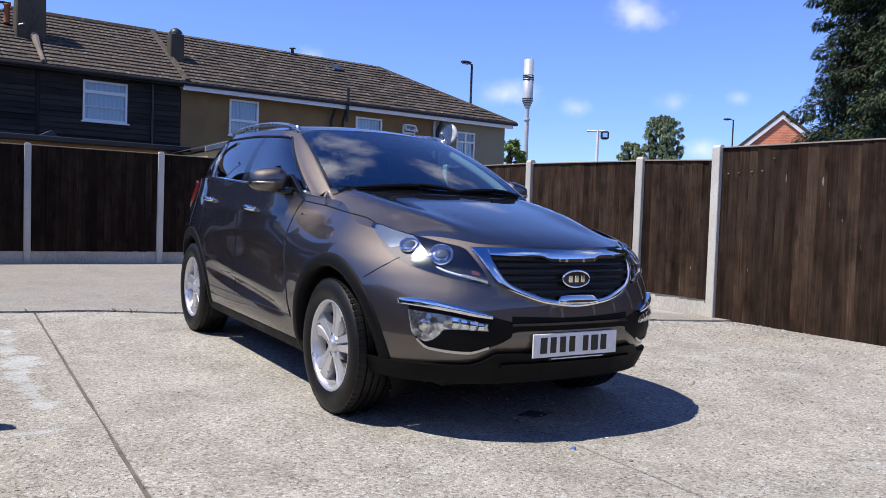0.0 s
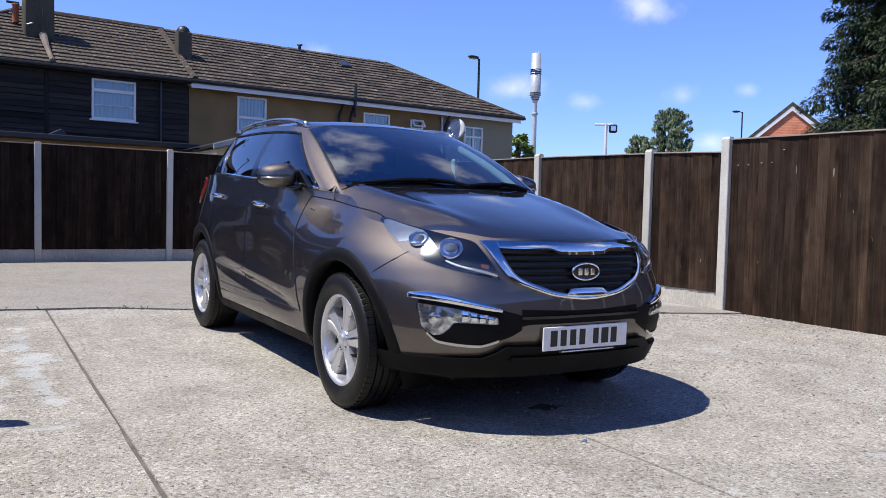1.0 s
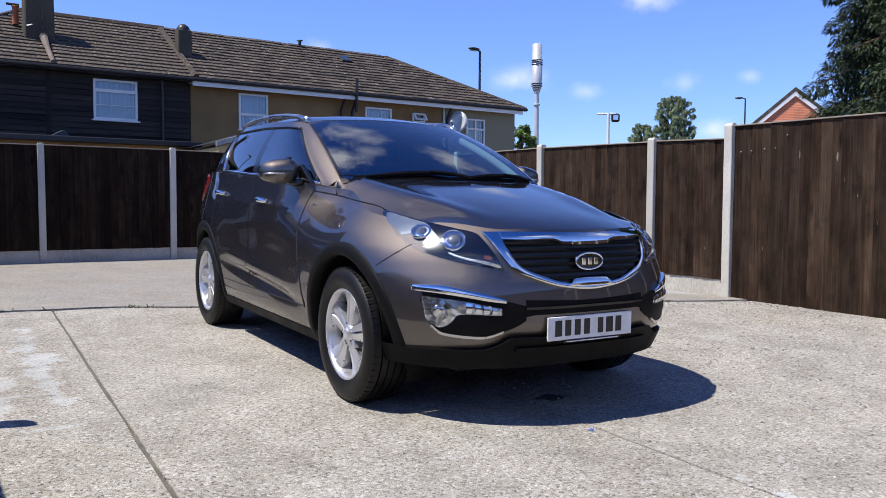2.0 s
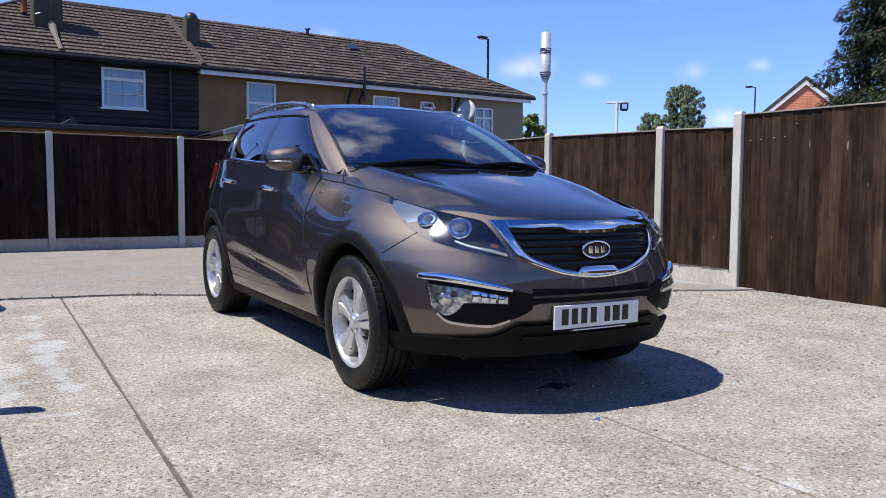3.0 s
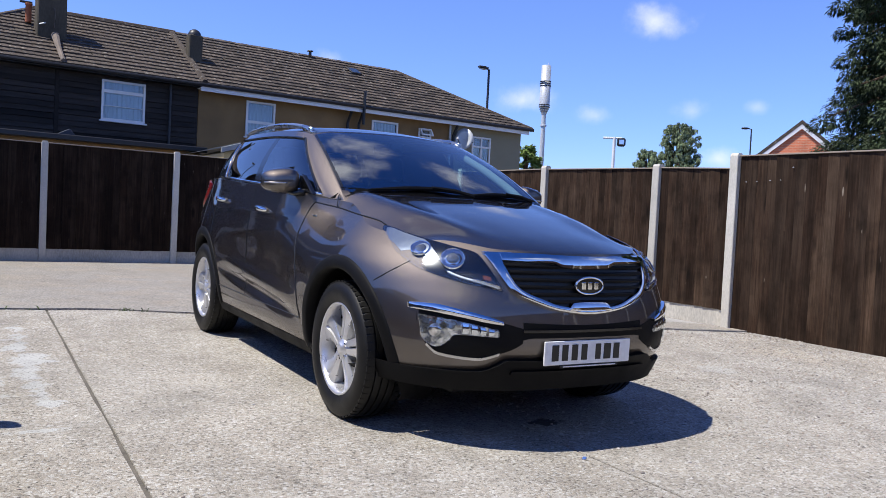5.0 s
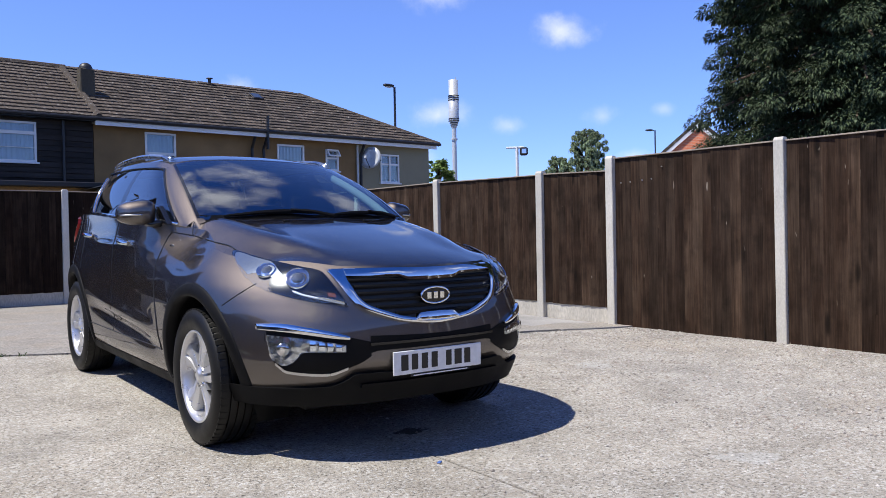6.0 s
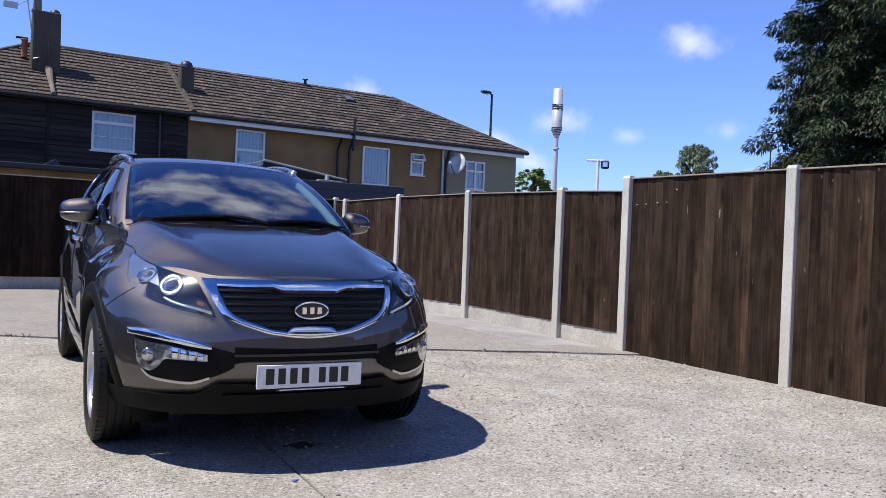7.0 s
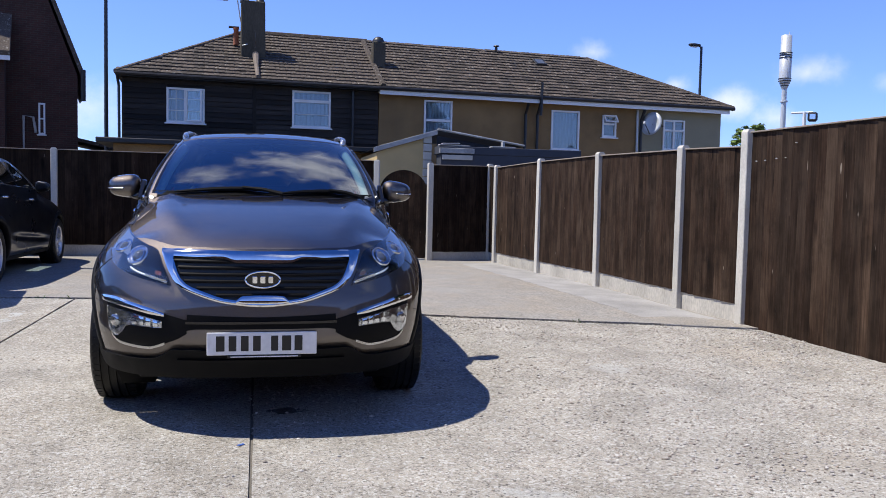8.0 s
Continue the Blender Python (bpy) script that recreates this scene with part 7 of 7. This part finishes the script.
def brick_house():
    h = thing("brick_house", "dark red brick house with a steep gable beyond the yard", "house", pose(-6.12, 26.5, 0, 0, 0, 12))
    part("wall", prism([(-6.2, -0.2), (-0.2, -0.2), (-0.2, 5.3), (-3.2, 13.6), (-6.2, 5.3)], 8.0, "y"), M_BRICK, h, "red brown brick gable wall")
    for s in (1, -1):
        a, b = ((-0.02, 5.1), (-3.2, 13.75)) if s > 0 else ((-6.38, 5.1), (-3.2, 13.75))
        part("roof", prism([a, b, (b[0], b[1] + 0.22), (a[0] + 0.1 * s, a[1] + 0.16)], 8.3, "y", 0.01), M_ROOF, h, "brown tiled roof slope").location = (0, -0.12, 0)
    window(h, -1.46, -1.24, 3.15, 4.25, [("h", 0.5, 0.05)], 0.0, label="narrow white window")
    part("pipe", tube([(-1.92, -0.08, 0.0), (-1.92, -0.08, 3.78), (-1.62, -0.08, 3.73), (-1.54, -0.08, 3.2)], 0.045, 8), M_WORNWHITE, h, "white waste pipe")
    part("flue", tube([(-0.02, -0.10, 4.4), (-0.02, -0.10, 5.5)], 0.09, 8), M_PIPE, h, "black flue pipe")
    wing = thing("brick_house", "brick wing with a low eave beside the gable house", "house", pose(-8.45, 25.7, 0, 0, 0, 12))
    part("wall", block(-7.0, 0.0, -0.6, 0.4, -0.2, 5.6), M_BRICK, wing)
    part("roof", prism([(-1.1, 5.55), (2.6, 9.4), (2.6, 9.6), (-1.15, 5.75)], 7.3, "x", 0.01), M_ROOF, wing, "brown tiled roof slope").location = (-7.1, 0, 0)
    part("fascia", block(-7.1, 0.2, -1.12, -1.06, 5.45, 5.6, 0.004), M_UPVC, wing, "white fascia")
    small = thing("brick_house", "low dark roofed house seen beyond the fence", "house", pose(-7.35, 32, 0, 0, 0, 12))
    part("wall", block(0, 3.4, 0, 4, -0.2, 2.9), M_BRICK, small)
    part("roof", prism([(-0.2, 3.3), (3.5, 2.55), (3.5, 2.7), (-0.2, 3.45)], 4.4, "y", 0.01), M_ROOF, small).location = (0, -0.2, 0)


brick_house()


def red_gable():
    g = thing("red_house", "bright red brick gable with white bargeboards", "house", pose(31.1, 19.7, 0, 0, 0, -57))
    part("wall", prism([(-3.4, -0.2), (3.4, -0.2), (3.4, 3.2), (0, 6.1), (-3.4, 3.2)], 8, "y"), M_REDBRICK, g, "red brick gable wall")
    for s in (1, -1):
        part("bargeboard", prism([(0, 6.05), (s * 3.7, 2.9), (s * 3.7, 3.12), (0, 6.28)], 0.10, "y"), M_UPVC, g, "white bargeboard").location = (0, -0.105, 0)
        part("roof", prism([(0, 6.25), (s * 3.8, 3.02), (s * 3.8, 3.2), (0, 6.45)], 8.4, "y"), M_ROOF, g, "brown tiled roof slope").location = (0, -0.12, 0)


red_gable()


# ---------------------------------------------------------------- masts and lamps
def street_lamp(x, y, height, turn, arm=0.55, label="dark steel street lamp with a flat lantern"):
    s = thing("street_lamp", label, "street lamp", pose(x, y, 0, 0, 0, turn), "street lamps")
    part("column", tube([(0, 0, -0.2), (0, 0, 1.2), (0, 0, 1.25), (0, 0, height)], [0.10, 0.10, 0.07, 0.055], 10), M_LAMPBLACK, s)
    part("bracket", tube([(0, 0, height - 0.04), (-arm * 0.35, 0, height + 0.03)], 0.035, 8), M_LAMPBLACK, s)
    bm = lathe([(-0.30, 0.02), (-0.26, 0.12), (0.0, 0.17), (0.25, 0.13), (0.32, 0.03)], 14, "x")
    for v in bm.verts:
        v.co = Vector((v.co.x - arm * 0.7, v.co.y, height + 0.04 + v.co.z * 0.45))
    lamp = part("lantern", bm, M_LAMPBLACK, s, "", True)
    part("glass", block(-arm * 0.7 - 0.2, -arm * 0.7 + 0.15, -0.09, 0.09, height - 0.055, height - 0.03, 0.008), M_GALV, lamp, "pale lamp glass")


street_lamp(19.56, 28.72, 8.33, 9)
street_lamp(50.95, 37.9, 9.3, -35, 0.7)
street_lamp(-4.77, 23.0, 7.5, 170, 0.5)


def phone_mast():
    m = thing("phone_mast", "pale grey mobile phone mast with a banded antenna shroud", "mast", pose(31.93, 39.95, 0))
    m.scale = (0.957, 0.957, 0.957)
    part("pole", tube([(0, 0, -0.2), (0, 0, 8.9)], [0.2, 0.16], 12), M_GALV, m)
    part("collar", lathe([(8.0, 0.17), (8.02, 0.24), (8.12, 0.24), (8.14, 0.17)], 14, "z"), M_GALV, m)
    part("taper", lathe([(8.85, 0.17), (9.4, 0.36), (9.5, 0.38)], 18, "z"), M_GALV, m)
    part("shroud", lathe([(9.4, 0.37), (11.0, 0.37), (11.02, 0.34), (12.3, 0.34), (12.32, 0.3), (12.32, 0.001)], 20, "z"), M_GALV, m, "", True)
    for z in (9.05, 9.2, 9.35, 9.5, 10.85, 11.0, 11.15):
        r = 0.40 if z > 9.3 else 0.26 + (z - 9.05) * 0.4
        part("band", lathe([(z, r - 0.04), (z, r), (z + 0.05, r), (z + 0.05, r - 0.04)], 18, "z"), M_PIPE, m, "dark band")
    part("lightning_rod", tube([(0.2, 0, 12.3), (0.2, 0, 12.55)], 0.03, 6), M_GALV, m)


phone_mast()


def floodlight():
    f = thing("floodlight_post", "white post with a black floodlight above the fence", "floodlight", pose(13.97, 13.87, -0.09, 0, 0, -40))
    part("pole", tube([(0, 0, -0.1), (0, 0, 3.74)], 0.045, 8), M_UPVC, f)
    part("arm", tube([(-0.32, 0, 3.72), (0.2, 0, 3.72)], 0.03, 8), M_UPVC, f)
    lamp = part("lamp", block(0.08, 0.32, -0.12, 0.06, 3.48, 3.72, 0.04), M_PIPE, f, "black floodlight")
    part("glass", block(0.13, 0.27, -0.135, -0.118, 3.53, 3.67, 0.006), M_REFLECTOR, lamp)


floodlight()


# ---------------------------------------------------------------- trees
def leaf_cloud(points, size, rnd, droop, per, flat=0.5, long=1.6, slim=False):
    """Small bent leaves in clumps round the given points."""
    verts, faces = [], []
    for p, r in points:
        for _ in range(per):
            d = Vector((rnd.gauss(0, 1), rnd.gauss(0, 1), rnd.gauss(0, 1) * 0.75))
            d = d.normalized() * r * (rnd.random() ** 0.45)
            c = Vector(p) + d
            a = rnd.random() * 6.283
            u = Vector((math.cos(a), math.sin(a), rnd.uniform(-droop, 0.3))).normalized()
            w = u.cross(Vector((rnd.uniform(-flat, flat), rnd.uniform(-flat, flat), 1))).normalized()
            s = size * rnd.uniform(0.6, 1.4)
            n = u.cross(w)
            b = len(verts)
            if slim:
                verts += [c, c + u * s * long * 0.5 + w * s * 0.36, c + u * s * long + Vector((0, 0, -droop * s * 0.8)), c + u * s * long * 0.5 - w * s * 0.36]
                faces.append((b, b + 1, b + 2, b + 3))
                continue
            verts += [c - w * s * 0.35, c + w * s * 0.35, c + u * s * long * 0.6 + w * s * 0.42 - n * s * 0.12, c + u * s * long * 0.6 - w * s * 0.42 - n * s * 0.12, c + u * s * long + Vector((0, 0, -droop * s * 0.8))]
            faces += [(b, b + 1, b + 2, b + 3), (b + 3, b + 2, b + 4)]
    return verts, faces


def spray_clumps(clumps, rnd, size):
    """Hanging fans of fine foliage: each clump is a drooping cushion with its leaves on the outside."""
    verts, faces = [], []
    for c, r, out, n in clumps:
        for _ in range(n):
            d = Vector((rnd.gauss(0, 1), rnd.gauss(0, 1), rnd.gauss(0, 0.8))).normalized()
            q = r * rnd.uniform(0.55, 1.0)
            p = c + Vector((d.x * q, d.y * q, d.z * q * 0.62 - 0.35 * r * max(0.0, d.dot(out)) ** 2))
            u = (d * 0.75 + out * 0.45 + Vector((rnd.gauss(0, 0.35), rnd.gauss(0, 0.35), -0.55 + rnd.gauss(0, 0.25)))).normalized()
            w = u.cross(Vector((rnd.uniform(-0.6, 0.6), rnd.uniform(-0.6, 0.6), 1))).normalized()
            s = size * rnd.uniform(0.6, 1.4)
            b = len(verts)
            verts += [p, p + u * s * 0.8 + w * s * 0.34, p + u * s * 1.7 + Vector((0, 0, -0.4 * s)), p + u * s * 0.8 - w * s * 0.34]
            faces.append((b, b + 1, b + 2, b + 3))
    return verts, faces


def conifer():
    rnd = random.Random(17)
    t = thing("conifer", "large dark green conifer with drooping sprays behind the fence", "tree", pose(10.25, 2.0, 0))
    H = 12.5
    part("trunk", tube([(0, 0, -0.2), (0.05, 0.02, 3), (0, 0.06, 7), (0.03, 0, H)], [0.34, 0.28, 0.18, 0.03], 12), M_BARK, t)
    clumps = []
    for k in range(250):
        z = 1.3 + 5.1 * k / 210 if k < 210 else 6.4 + (H - 7.2) * (k - 210) / 40
        reach = (2.2 + 0.15 * ease(4.2, 2.6, z)) * (1 - (z / H) ** 2.6) ** 0.7 * rnd.uniform(0.76, 1.04)
        a = k * 2.39996 + rnd.uniform(-0.3, 0.3)
        d = Vector((math.cos(a), math.sin(a), 0))
        side = Vector((-d.y, d.x, 0))
        def along(q):
            return d * reach * q + Vector((0, 0, z + 0.55 * q - 0.85 * q * q * reach * 0.45))
        part("limb", tube([along(q) for q in (0.03, 0.35, 0.7, 1.0)], [0.07, 0.05, 0.03, 0.012], 5), M_BARK, t)
        for q, n, r in ((0.25, 1, 0.36), (0.48, 1, 0.34), (0.60, 1, 0.34), (0.72, 2, 0.30), (0.92, 2, 0.24), (1.05, 1, 0.17)):
            for _ in range(n):
                o = side * rnd.gauss(0, 0.26 * (1.2 - 0.5 * q)) + Vector((0, 0, rnd.uniform(-0.14, 0.10)))
                clumps.append((along(q) + o, r * rnd.uniform(0.75, 1.25), d, 300 if q > 0.6 else 180))
    v, f = spray_clumps(clumps, rnd, 0.034)
    raw_part("crown", v, f, M_CONIFER, t, "dense drooping sprays")


def broadleaf(name, x, y, z0, H, spread, mat, seed, label, n, per, leaf, droop=0.3, narrow=1.0):
    rnd = random.Random(seed)
    t = thing(name, label, "tree", pose(x, y, 0))
    part("trunk", tube([(0, 0, -0.2), (0.1, 0, H * 0.4), (0, 0.1, H * 0.95)], [0.03 * H, 0.02 * H, 0.02], 8), M_BARK, t)
    tips = []
    for k in range(n):
        a, q = rnd.random() * 6.283, rnd.random()
        z = z0 + (H - z0) * q
        w = spread * narrow * (math.sin(math.pi * min(1, 0.12 + 0.84 * q)) ** 0.45) * rnd.uniform(0.35, 1.0) * (1 + 0.25 * math.sin(3 * a + seed))
        p = Vector((math.cos(a) * w, math.sin(a) * w, z))
        tips.append((p, rnd.uniform(0.35, 0.8) * spread * 0.17))
        if k % 5 == 0:
            part("limb", tube([(0, 0, z * 0.75), tuple(p * 0.55 + Vector((0, 0, z * 0.4))), tuple(p)], [0.008 * H, 0.005 * H, 0.01], 5), M_BARK, t)
    v, f = leaf_cloud(tips, leaf, rnd, droop, per)
    raw_part("crown", v, f, mat, t, "loose leafy crown")


conifer()
broadleaf("birch_tree", 43.1, 37.9, 2.5, 8.85, 1.7, M_BIRCH, 5, "pale green weeping birch tree far behind the fence", 420, 100, 0.078, 2.4)
broadleaf("birch_tree", 41.6, 39.4, 2.5, 6.9, 1.35, M_BIRCH, 6, "smaller pale green birch beside the taller one", 230, 90, 0.078, 2.4)
broadleaf("shrub", 25.2, 32.8, 1.0, 5.3, 1.25, M_BUSH, 7, "bright green leafy shrub beside the end house", 220, 70, 0.10, 0.4)
broadleaf("shrub", 47.5, 36.0, 1.0, 5.9, 3.0, M_BUSH, 11, "low green trees on the skyline", 60, 50, 0.16, 0.4)
